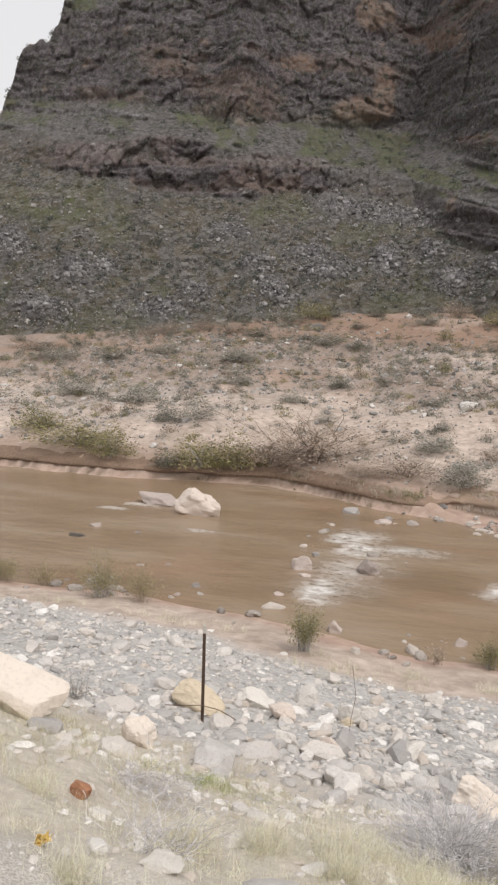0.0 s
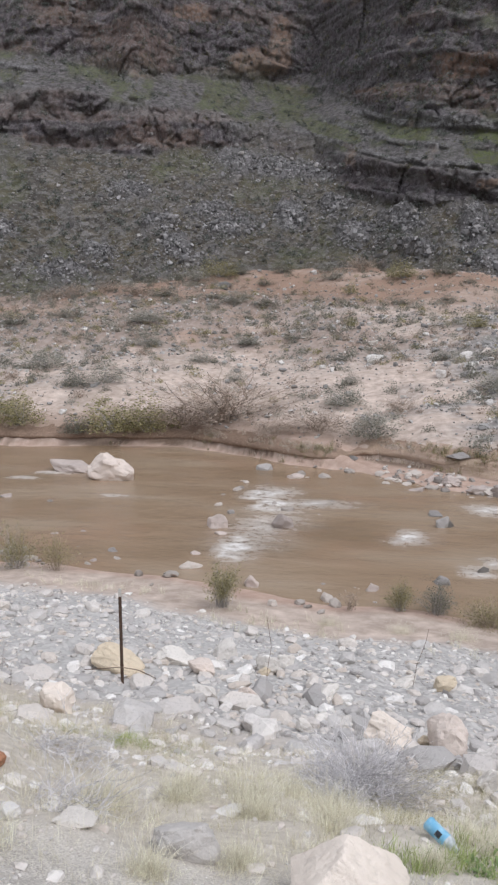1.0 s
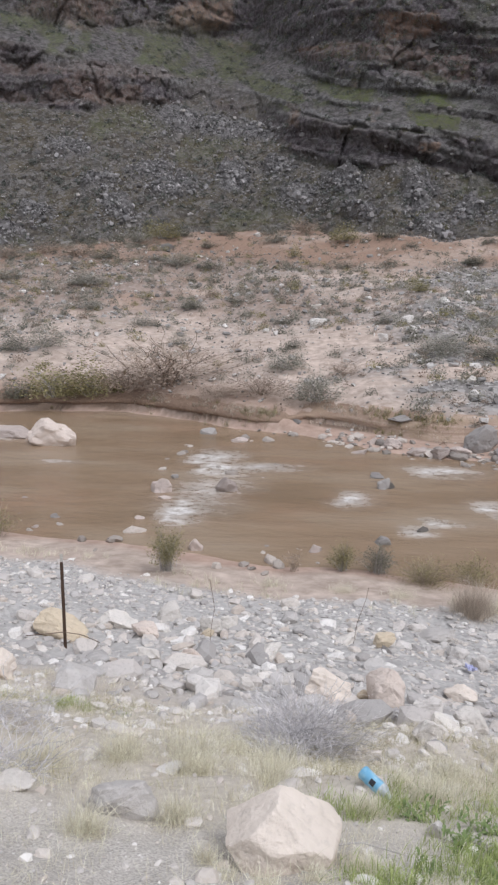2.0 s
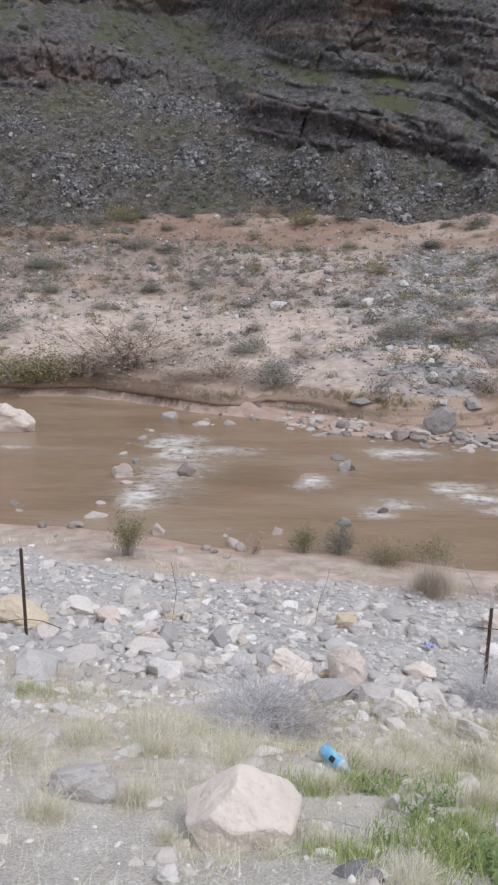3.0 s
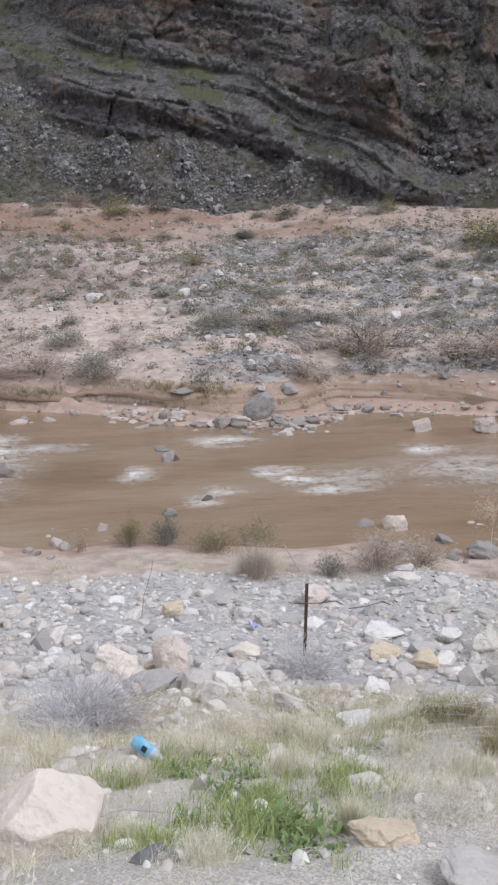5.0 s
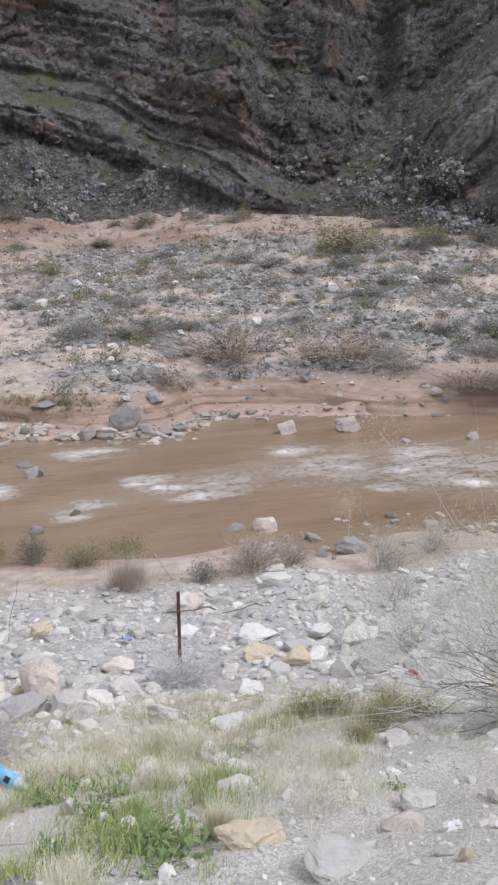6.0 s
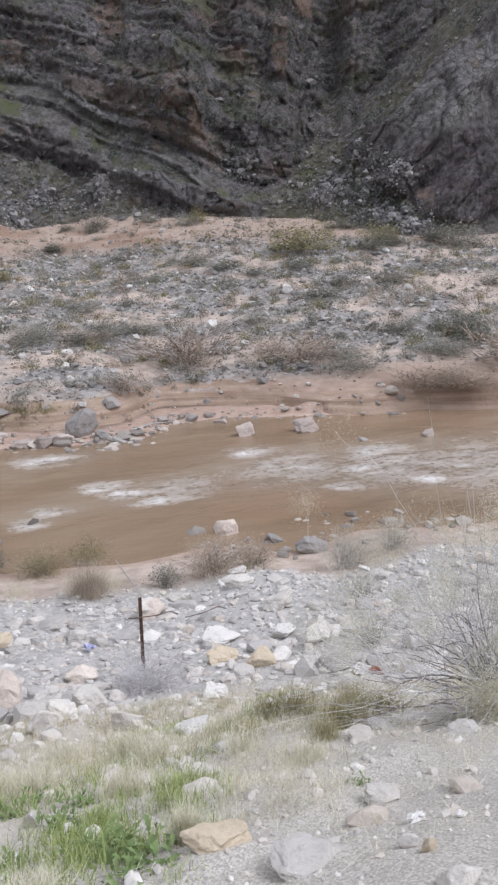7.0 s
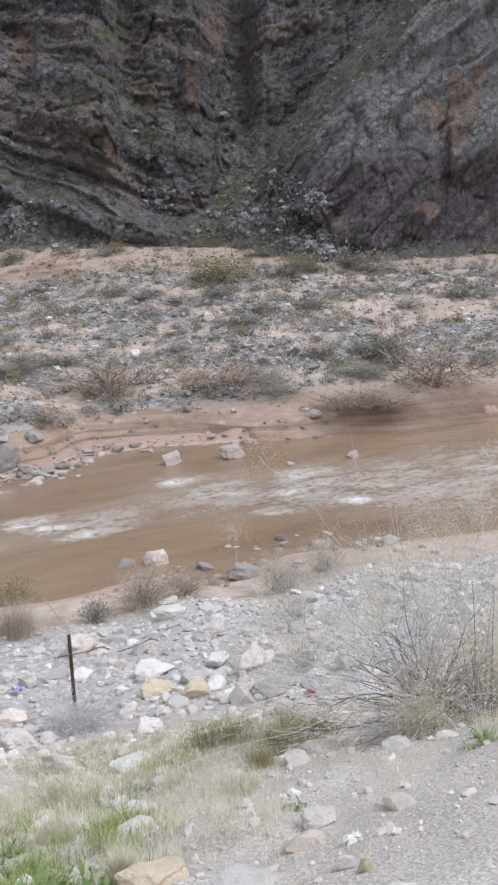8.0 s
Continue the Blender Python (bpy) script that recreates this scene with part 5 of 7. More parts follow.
def on_cliff(bearing, elevation):
    """The places on the canyon wall at bearings and elevations seen from the road."""
    col = np.searchsorted(caz, bearing).clip(0, NC - 1)
    row = np.argmax(CLIFF_EL[:, col] >= elevation, axis=0)
    return CX[row, col], CY[row, col], CZ[row, col]


crag_rng = np.random.default_rng(700)
crag_places = []
for bearing, elevation, wide, high in CRAGS:
    n = int(120 + 190 * wide * high)
    a, e = np.clip(crag_rng.normal(0, 0.75, n), -1.8, 1.8), np.clip(crag_rng.normal(0, 0.7, n), -1.6, 1.6)
    x, y, z = on_cliff(bearing + a * wide, elevation + (e + 0.3 * a * math.sin(7 * bearing)) * high)
    crag_places.append(np.stack([x, y, z, np.clip(0.17 * crag_rng.pareto(2.4, n) + 0.2, 0.17, 0.9) * (1.15 - 0.25 * np.hypot(a, e))], -1))
x, y, z, size = np.concatenate(crag_places).T
tagged(scatter_stones("talus_crags", x, y, size, CRAG, 0, 79, 0.9, z=z, sink=0.45), "pale grey craggy blocks breaking through the talus slope", "rock", kind="stuff")

# small stones along the riffle and the far beach, too many to count
rs = np.random.default_rng(77)
sx = np.concatenate([rs.uniform(-1, 9, 260), rs.uniform(9, 20, 120), rs.uniform(-7, -2, 60), rs.uniform(-13, 0, 60), rs.uniform(5, 13, 80)])
sy = np.concatenate([far_shore(sx[:380]) + rs.normal(0.3, 0.7, 380), rs.uniform(26, 35, 60), near_shore(sx[440:]) + rs.normal(0.4, 0.8, 140)])
SHORE_STONE = rock_material("shore_stones", (0.40, 0.36, 0.325), 1.5, 0.6, by="island")
tagged(scatter_stones("shore_stones", sx, sy, np.clip(0.16 * rs.pareto(2.5, len(sx)) + 0.14, 0.1, 0.6), SHORE_STONE, 2, 78, 0.6, z=np.maximum(ground_z(sx, sy), -0.08), sink=0.3), "reddish and grey stones along the waterline", "stones", kind="stuff")

# ---- fence posts, wire and litter ----
def flat_material(name, colour, rough=0.5, metal=0.0, rust=None, scale=40.0):
    m = Mat(name, rough=rough, spec=0.4)
    m.b.inputs["Metallic"].default_value = metal
    n = m.noise(scale, 6)
    other = rust or tuple(v * 0.7 for v in colour)
    m.colour(m.mix(m.ramp(n, (0.42, 0.0), (0.62, 1.0)), colour, other))
    m.bump(n, 0.002, 0.5)
    return m.m


POST_STEEL = flat_material("weathered_post_steel", (0.085, 0.062, 0.05), 0.75, 0.3, (0.13, 0.075, 0.045), 30)
POST_WHITE = flat_material("worn_white_post_paint", (0.62, 0.60, 0.56), 0.6, 0.0, (0.42, 0.38, 0.34), 60)
WIRE = flat_material("rusted_fence_wire", (0.16, 0.12, 0.10), 0.6, 0.6, (0.22, 0.14, 0.09), 90)
BLUE_CAN = flat_material("faded_blue_plastic", (0.17, 0.43, 0.64), 0.4, 0.0, (0.32, 0.56, 0.72), 25)
BLACK_INK = flat_material("dark_label_print", (0.03, 0.035, 0.045), 0.5)
CLEAR_END = flat_material("milky_plastic", (0.55, 0.60, 0.63), 0.35)
PAPER = flat_material("dirty_white_paper", (0.78, 0.77, 0.75), 0.8, 0.0, (0.62, 0.59, 0.56), 30)
RED_BITS = flat_material("faded_red_wrapper", (0.34, 0.14, 0.11), 0.6)
LILAC = flat_material("lilac_plastic_wrapper", (0.55, 0.57, 0.80), 0.5)
YELLOW_BITS = flat_material("yellowed_stub", (0.62, 0.43, 0.13), 0.8)


def bar_mesh(name, sx, sy, sz, material, parent, at=(0, 0, 0), turn=(0, 0, 0), bevel=0.1, label=""):
    """A bevelled bar, its base at the given place of its parent."""
    bm = bmesh.new()
    bmesh.ops.create_cube(bm, size=1.0)
    for v in bm.verts:
        v.co = Vector((v.co.x * sx, v.co.y * sy, (v.co.z + 0.5) * sz))
    bmesh.ops.bevel(bm, geom=bm.edges[:], offset=bevel * min(sx, sy, sz), segments=1, affect="EDGES")
    me = bpy.data.meshes.new(name)
    bm.to_mesh(me)
    bm.free()
    me.materials.append(material)
    ob = new(name, me)
    ob.parent = parent
    ob.matrix_basis = pose(*at, *turn)
    return tagged(ob, label)


def fence_post(x, y, height, white, lean, label):
    """A steel T-post: flange and web, studs, a spade plate at the ground, a painted tip, clips where wires were tied."""
    ob = tagged(new("fence_post"), label, "fence post", "posts of the ruined fence")
    for k, (sx, sy, dy) in enumerate(((0.048, 0.007, 0.0), (0.007, 0.042, 0.0245))):
        bar_mesh("flange" if k == 0 else "web", sx, sy, height + 0.3 - white, POST_STEEL, ob, (0, dy, -0.3))
        if white:
            bar_mesh("painted_tip", sx, sy, white, POST_WHITE, ob, (0, dy, height - white + 0.001), label="worn white paint")
    for k in range(int((height - white - 0.1) / 0.055)):
        bar_mesh("stud", 0.014, 0.008, 0.018, POST_STEEL, ob, (0, -0.0075, 0.12 + 0.055 * k))
    for z in (0.28, 0.62, 0.95):
        if z < height - white:
            a = np.linspace(0, 2 * math.pi, 9)
            ring = np.stack([0.03 * np.cos(a), 0.012 + 0.034 * np.sin(a), z + 0.004 * np.cos(2 * a)], -1)[None]
            part("wire_clip", tubes(ring, [0.003], [0.003], 4), WIRE, ob, "bright twisted wire clip")
    ob.matrix_basis = on_ground(x, y, 0) @ pose(0, 0, 0, 0, lean, 12)
    return ob


fence_post(-4.17, 10.42, 1.50, 0.12, 0.0, "tall weathered steel fence post beside a tan boulder")
fence_post(2.36, 9.50, 1.27, 0.19, 0.6, "short weathered steel fence post with a white-painted tip")


def loose_wire(name, label, points, radius=0.004):
    """A length of wire laid through a few places, bent smoothly."""
    p = np.array(points, float)
    t = np.linspace(0, len(p) - 1, 40)
    q = np.stack([np.interp(t, np.arange(len(p)), p[:, k]) for k in range(3)], -1)
    for _ in range(3):
        q[1:-1] = (q[:-2] + 2 * q[1:-1] + q[2:]) / 4
    return tagged(soup(name, *tubes(q[None], [radius], [radius], 5), WIRE, smooth_shade=True), label, "wire")


def over_ground(*rows):
    return [(x, y, float(ground_z(x, y)) + h) for x, y, h in rows]


loose_wire("fence_stay", "thin twisted wire stay standing bent in the gravel", over_ground((-1.98, 10.5, 0.0), (-1.96, 10.52, 0.35), (-1.90, 10.5, 0.7), (-1.97, 10.5, 1.15)), 0.0035)
loose_wire("fence_stay", "thin leaning wire stay standing in the gravel", over_ground((0.15, 11.6, 0.0), (0.2, 11.62, 0.4), (0.33, 11.6, 0.8), (0.36, 11.6, 1.0)), 0.0035)
loose_wire("slack_wire", "rusty slack wire from the post over a boulder", over_ground((-4.75, 10.35, 0.10), (-4.4, 10.3, 0.24), (-4.17, 10.36, 0.28), (-3.9, 10.4, 0.26), (-3.7, 10.6, 0.06)), 0.007)
# added strand: its dark line stands for the shadow crack under a stone
loose_wire("slack_wire", "added wire by the white-tipped post, in place of a dark shadow under a stone", over_ground((2.2, 9.5, 0.80), (2.36, 9.46, 0.80), (2.62, 9.6, 0.76), (2.85, 9.75, 0.78), (3.0, 9.9, 0.70)), 0.008)
loose_wire("slack_wire", "rusty wire half buried in the gravel", over_ground((3.6, 11.6, 0.12), (3.9, 11.5, 0.16), (4.2, 11.6, 0.2), (4.4, 11.8, 0.1)), 0.008)


def plastic_bottle(x, y):
    """A crushed blue plastic bottle body with ribs, a dark label and a milky base."""
    ob = tagged(new("plastic_bottle"), "crushed blue plastic bottle lying in the grass", "bottle")
    rings = []
    prof = [(0.0, 0.0), (0.03, 0.0), (0.036, 0.008), (0.034, 0.03), (0.036, 0.036), (0.034, 0.042), (0.036, 0.05), (0.034, 0.058), (0.035, 0.11), (0.034, 0.12)]
    a = np.linspace(0, 2 * math.pi, 21)[:-1]
    for r, z in prof:
        dent = 1 - 0.18 * np.exp(-((a - 2.2) / 0.7) ** 2) * math.sin(min(1, z / 0.12) * math.pi)
        rings.append(np.stack([r * dent * np.cos(a), r * dent * np.sin(a), np.full(20, z)], -1))
    v = np.array(rings).reshape(-1, 3)
    i = np.arange(len(v)).reshape(len(prof), 20)
    j = np.roll(i, -1, 1)
    q = np.stack([i[:-1], j[:-1], j[1:], i[1:]], -1).reshape(-1, 4)
    body = soup("body", v, q, BLUE_CAN, ob, True)
    top = [(0.034, 0.12), (0.033, 0.135), (0.024, 0.155), (0.013, 0.17), (0.013, 0.185), (0.0, 0.186)]
    w = np.array([np.stack([r * np.cos(a), r * np.sin(a), np.full(20, z)], -1) for r, z in top]).reshape(-1, 3)
    i = np.arange(len(w)).reshape(len(top), 20)
    j = np.roll(i, -1, 1)
    soup("neck", w, np.stack([i[:-1], j[:-1], j[1:], i[1:]], -1).reshape(-1, 4), CLEAR_END, ob, True)["label"] = "milky clear bottle neck"
    b = np.linspace(4.3, 5.1, 7)
    lab = np.concatenate([np.stack([0.0368 * np.cos(b), 0.0368 * np.sin(b), np.full(7, z)], -1) for z in (0.066, 0.096)])
    soup("label", lab, [[k, k + 1, k + 8, k + 7] for k in range(6)], BLACK_INK, body)["label"] = "small dark printed panel"
    ob.matrix_basis = on_ground(x, y, 0, 1.16, 0.085) @ pose(0, 0, 0, 58, 128, 25)
    return ob


plastic_bottle(0.05, 4.06)


def crumpled(name, label, material, x, y, size, seed, category="litter", flat=0.5, dz=0.0):
    """A scrap of paper or film, crumpled."""
    r = np.random.default_rng(seed)
    n = 9
    g = np.stack(np.meshgrid(np.linspace(-0.5, 0.5, n), np.linspace(-0.5, 0.5, n), indexing="ij"), -1).reshape(-1, 2)
    h = 0.5 * flat * (fbm(g[:, 0] * 4 + seed, g[:, 1] * 4, octaves=3, seed=seed) + 0.6)
    v = np.stack([g[:, 0] + 0.1 * r.normal(size=n * n), g[:, 1] * 0.8 + 0.1 * r.normal(size=n * n), h], -1) * size
    i = np.arange(n * n).reshape(n, n)
    q = np.stack([i[:-1, :-1], i[1:, :-1], i[1:, 1:], i[:-1, 1:]], -1).reshape(-1, 4)
    ob = soup(name, v, q, material)
    solid = ob.modifiers.new("thickness", "SOLIDIFY")
    solid.thickness = 0.002
    ob.matrix_basis = on_ground(x, y, r.uniform(0, 360), 1.0, 0.012 + dz)
    return tagged(ob, label, category)


crumpled("paper_scrap", "crumpled white paper on the shoulder gravel", PAPER, 1.66, 2.06, 0.06, 3)
crumpled("paper_scrap", "small white paper scrap in dry grass", PAPER, -2.35, 4.1, 0.07, 4)
crumpled("paper_scrap", "white plastic scrap in dry grass", PAPER, -1.25, 3.25, 0.05, 5)
crumpled("wrapper", "white and red wrapper lying under a shrub", PAPER, 4.5, 7.35, 0.22, 6, dz=0.03)
crumpled("wrapper", "faded red wrapper lying beside white paper", RED_BITS, 4.62, 7.22, 0.16, 7, dz=0.02)
crumpled("wrapper", "lilac plastic wrapper among the gravel", LILAC, 1.89, 11.0, 0.16, 8, flat=0.9, dz=0.05)
crumpled("wrapper", "yellowed scrap standing in dry grass", YELLOW_BITS, -2.15, 2.95, 0.07, 9, flat=1.2)

BARK = leaf_material("dark_grey_bark", (0.12, 0.103, 0.103), (0.28, 0.252, 0.248), through_light=0.05)
ASH = leaf_material("ash_grey_twigs", (0.46, 0.442, 0.447), (0.70, 0.678, 0.682), through_light=0.05)


# ---- shrubs ----
def make_shrub(kind, seed, stem_count=24):
    """One shrub about a metre wide and high, at the origin: stems and a loose crown."""
    label, leaves, stems, count, leaf = {
        "sage": ("grey-green rounded sagebrush on the sandy terrace", SAGE, WOODY, 2000, 0.022),
        "dark": ("dark green desert shrub among stones", DEEP, WOODY, 2000, 0.022),
        "dry": ("leafless reddish-brown dry shrub on the bank", DRY, DRY, 1600, 0.024),
        "olive": ("yellow-green leafy shrub on the far side", OLIVE, WOODY, 2000, 0.022),
        "green": ("dense dark green shrub over the cut bank", DEEP, WOODY, 2000, 0.024)}[kind]
    r = np.random.default_rng(seed)
    ob = tagged(new("shrub"), label, "shrub", kind + " shrubs")
    p = wild_stems(stem_count, 0.75, 0.8, r, 5, 0.07)
    part("stem_tangle", tubes(p, np.full(stem_count, 0.005), np.full(stem_count, 0.002)), stems, ob)
    if kind == "dry":
        w = forked(p, 10, 0.2, r)
        part("twig_tangle", tubes(w, np.full(len(w), 0.003), np.full(len(w), 0.0018)), leaves, ob)
    c = dome_points(count, r, 0.4) * (0.5, 0.5, 0.95) + (0, 0, 0.06)
    part("foliage", leaf_cloud(c, np.full(count, leaf * (0.85 if kind == "dry" else 1.25)), r, simple=True), leaves, ob)
    return ob


KINDS = ("sage", "dark", "dry", "olive", "green")
MODELS = {k: [make_shrub(k, 400 + 10 * n + s) for s in range(2)] for n, k in enumerate(KINDS)}
STANDS = {k: [] for k in KINDS}


def stand(kind, x, y, width, height):
    STANDS[kind].append((x, y, width, height))


stand("sage", -10.86, 50.17, 2.22, 1.48)
stand("dry", -9.84, 41.38, 2.91, 1.90)
stand("sage", -1.55, 39.07, 1.70, 1.28)
stand("dark", -3.17, 47.25, 1.71, 1.09)
stand("sage", -3.28, 42.40, 1.69, 1.23)
stand("dry", -0.10, 41.28, 2.15, 1.43)
stand("sage", 5.09, 44.36, 2.25, 1.45)
stand("sage", 7.58, 44.22, 1.56, 0.91)
stand("sage", 9.59, 45.97, 1.87, 1.42)
stand("dark", 2.36, 52.44, 1.70, 1.14)
stand("sage", 9.17, 51.18, 1.87, 1.12)
stand("olive", 5.27, 61.38, 2.74, 1.99)
stand("sage", -14.45, 54.46, 1.47, 1.22)
stand("dark", -12.07, 60.06, 1.59, 0.88)
stand("dark", -13.39, 75.40, 2.48, 1.32)
stand("sage", -16.36, 75.96, 2.24, 1.57)
stand("dark", -25.24, 80.65, 2.74, 1.58)
stand("dark", -0.37, 74.59, 1.94, 1.29)
stand("dark", 3.69, 72.82, 1.37, 0.84)
stand("dark", 11.12, 73.90, 1.94, 1.29)
stand("olive", -5.28, 77.71, 2.25, 1.91)
stand("olive", -21.34, 90.64, 2.55, 2.28)
stand("sage", -23.70, 88.17, 3.03, 2.24)
stand("dark", -14.71, 94.67, 2.49, 2.21)
stand("olive", -0.45, 85.84, 2.60, 1.86)
stand("sage", -8.09, 87.63, 2.29, 1.65)
stand("dark", -15.57, 87.80, 1.68, 1.42)
stand("sage", -19.64, 58.55, 1.96, 1.34)
stand("dark", -8.51, 60.82, 1.24, 0.80)
stand("sage", -22.34, 67.11, 2.54, 1.22)
stand("dark", -19.07, 77.82, 2.31, 1.04)
stand("dark", -4.47, 54.07, 1.57, 0.94)
stand("dry", 8.19, 35.15, 1.19, 0.69)
stand("sage", 5.30, 45.37, 2.04, 1.38)
stand("dark", 9.55, 47.35, 1.67, 1.19)
stand("dry", 8.05, 44.90, 1.97, 0.99)
stand("sage", 11.71, 46.75, 2.08, 1.25)
stand("dry", 12.37, 39.74, 2.64, 1.80)
stand("dry", 17.52, 36.59, 3.35, 2.04)
stand("sage", 19.81, 35.32, 1.76, 1.35)
stand("dark", 24.75, 38.22, 1.97, 1.58)
stand("dark", 28.34, 37.26, 2.86, 2.36)
stand("sage", 24.21, 34.02, 1.66, 1.27)
stand("sage", 25.13, 33.41, 1.82, 1.33)
stand("olive", 29.97, 61.74, 3.25, 2.86)
stand("dark", 36.67, 61.46, 3.09, 2.57)
stand("sage", 46.66, 62.24, 3.36, 2.80)
stand("dark", 31.83, 50.09, 2.73, 1.88)
stand("dark", 15.64, 67.26, 1.89, 1.00)
stand("dark", 11.14, 73.88, 1.83, 1.19)
stand("dark", 24.56, 47.45, 2.31, 1.31)
stand("sage", 18.56, 44.59, 1.54, 1.12)
stand("dark", 23.49, 56.36, 1.59, 1.32)
stand("dark", 27.32, 56.56, 2.26, 1.36)
stand("dark", 28.23, 51.02, 2.35, 1.43)
stand("sage", 20.35, 62.00, 2.07, 1.41)
stand("dark", 21.50, 58.46, 1.80, 1.17)
stand("dark", 27.89, 35.52, 2.60, 2.02)
stand("dry", 26.94, 30.56, 2.79, 1.82)
stand("dark", 31.94, 32.54, 1.98, 1.78)
stand("sage", 38.69, 47.11, 2.63, 1.58)
stand("dark", 45.30, 49.19, 2.89, 1.64)
stand("dry", 22.62, 29.85, 2.18, 1.09)
stand("sage", 19.31, 33.64, 1.97, 1.12)
stand("dry", -9.52, 41.15, 3.19, 2.19)
stand("sage", -18.52, 46.73, 2.39, 1.74)
stand("sage", -25.49, 52.51, 2.52, 1.76)
stand("sage", -32.02, 71.18, 3.14, 1.91)
stand("dark", -35.80, 67.55, 2.75, 2.20)
stand("sage", -31.49, 53.14, 2.66, 1.78)
stand("sage", -11.93, 59.93, 1.59, 1.32)
stand("dark", -20.60, 46.52, 2.20, 1.61)
stand("sage", -41.80, 67.49, 3.42, 1.71)
stand("dry", -47.23, 73.00, 3.75, 1.62)
stand("sage", -23.57, 68.40, 2.91, 1.77)
stand("olive", -28.21, 43.45, 2.32, 1.64)
stand("olive", -23.75, 40.93, 3.23, 1.50)
stand("olive", -20.80, 39.24, 1.93, 1.61)
stand("green", -17.28, 38.83, 2.40, 1.79)
stand("olive", -15.45, 39.54, 2.16, 1.85)
stand("olive", -13.55, 39.67, 2.13, 1.82)
stand("dry", -11.98, 40.72, 2.15, 1.23)
stand("sage", -1.49, 37.90, 1.82, 1.71)
stand("dry", -6.34, 38.13, 1.68, 0.95)
stand("dry", -4.20, 38.53, 1.69, 0.96)
stand("dry", 22.73, 29.75, 2.18, 0.98)
stand("dry", 20.88, 30.46, 1.35, 0.92)
foot_rng = np.random.default_rng(61)
for bearing in np.arange(-34, 36, 1.15):
    bearing = bearing + foot_rng.uniform(-0.5, 0.5)
    back = np.interp(bearing, caz, low) - foot_rng.uniform(0.0, 5.0)
    wide = foot_rng.uniform(1.3, 3.0)
    wide = wide if bearing > -12 else 0.65 * wide
    if foot_rng.uniform() < (0.6 if -12 < bearing < 25 else 0.35):
        continue
    stand(("dark", "sage", "dark", "dry", "olive")[foot_rng.integers(0, 5)], back * math.sin(radians(bearing)), back * math.cos(radians(bearing)), wide, wide * foot_rng.uniform(0.6, 0.95))
for kind in KINDS:
    for n, (x, y, width, height) in enumerate(STANDS[kind]):
        m = pose(x, y, float(ground_z(x, y)) - 0.03, 0, 0, 67.0 * n) @ Matrix.Diagonal((width, width, height * 0.85, 1))
        if n < 2:
            MODELS[kind][n].matrix_basis = m
        else:
            copy_thing(MODELS[kind][n % 2], m)


def river_shrub(label, x, y, width, height, leaves, stems, seed, stem_count=70, leaf_count=900, leaf=0.03, upright=1.0):
    """A willow-like shrub of upright wands with narrow leaves along them."""
    r = np.random.default_rng(seed)
    ob = tagged(new("shrub"), label, "shrub")
    p = wild_stems(stem_count, width * 0.9, height, r, 6, 0.06, 0.10 * upright, 0.1)
    part("stem_tangle", tubes(p, np.full(stem_count, 0.005), np.full(stem_count, 0.0018)), stems, ob)
    at = p[r.integers(0, stem_count, leaf_count), r.integers(2, 6, leaf_count)] + r.normal(0, 0.06, (leaf_count, 3))
    at[:, 2] = np.maximum(at[:, 2], 0.03)
    part("foliage", leaf_cloud(at, np.full(leaf_count, leaf), r), leaves, ob)
    ob.matrix_basis = pose(x, y, max(float(ground_z(x, y)), -0.05))
    return ob


river_shrub("green willow shrub beside a rock at the waterline", -4.05, 16.6, 0.95, 1.3, OLIVE, WOODY, 501, 80, 3600, 0.019)
river_shrub("green willow thicket on the near shore", -10.3, 18.6, 1.5, 1.4, OLIVE, WOODY, 502, 90, 3200, 0.02)
river_shrub("sparse willow shoots on the near shore", -9.2, 18.9, 1.1, 1.2, OLIVE, DRY, 503, 50, 1500, 0.02)
river_shrub("low willow shoots at the waterline", -13.8, 19.3, 1.1, 0.9, OLIVE, DRY, 504, 50, 1500, 0.02)
river_shrub("sparse brown shoots at the waterline", -12.6, 19.5, 0.9, 0.9, OLIVE, DRY, 505, 40, 350, 0.03)
river_shrub("green shrub on the near shore", -0.02, 17.9, 0.75, 0.8, OLIVE, WOODY, 506, 60, 2600, 0.018)
river_shrub("green shrub over white stones at the shore", 0.8, 17.9, 1.0, 0.85, DEEP, WOODY, 507, 60, 2600, 0.018)
river_shrub("low brown brush on the near shore", 1.9, 17.2, 1.7, 0.65, OLIVE, DRY, 508, 180, 5000, 0.014)
river_shrub("wispy green shoots at the waterline", 3.0, 17.6, 1.3, 0.8, OLIVE, DRY, 509, 60, 2200, 0.018)
river_shrub("thin brown shoots on the wet sand", -1.2, 17.6, 0.5, 0.7, DRY, DRY, 510, 26, 160, 0.024)
river_shrub("tan leafless brush above the shore", 5.2, 14.7, 2.0, 1.0, TAN_BRUSH, DRY, 511, 220, 7000, 0.012)
river_shrub("tan leafless brush at the shore", 6.2, 14.9, 1.3, 0.75, TAN_BRUSH, DRY, 512, 130, 4000, 0.012)
river_shrub("grey-green brush above the shore", 4.1, 14.6, 0.75, 0.6, SAGE, WOODY, 513, 70, 900, 0.022)
river_shrub("pale flowering brush above the shore", 8.0, 14.0, 1.5, 1.1, HAZE, WOODY, 514, 110, 6000, 0.011)
river_shrub("pale flowering brush beside the river", 9.6, 14.6, 1.5, 1.0, HAZE, WOODY, 515, 90, 5000, 0.011)
river_shrub("grey-green brush on the gravel slope", 6.6, 11.0, 1.1, 0.8, HAZE, WOODY, 516, 70, 3500, 0.009)
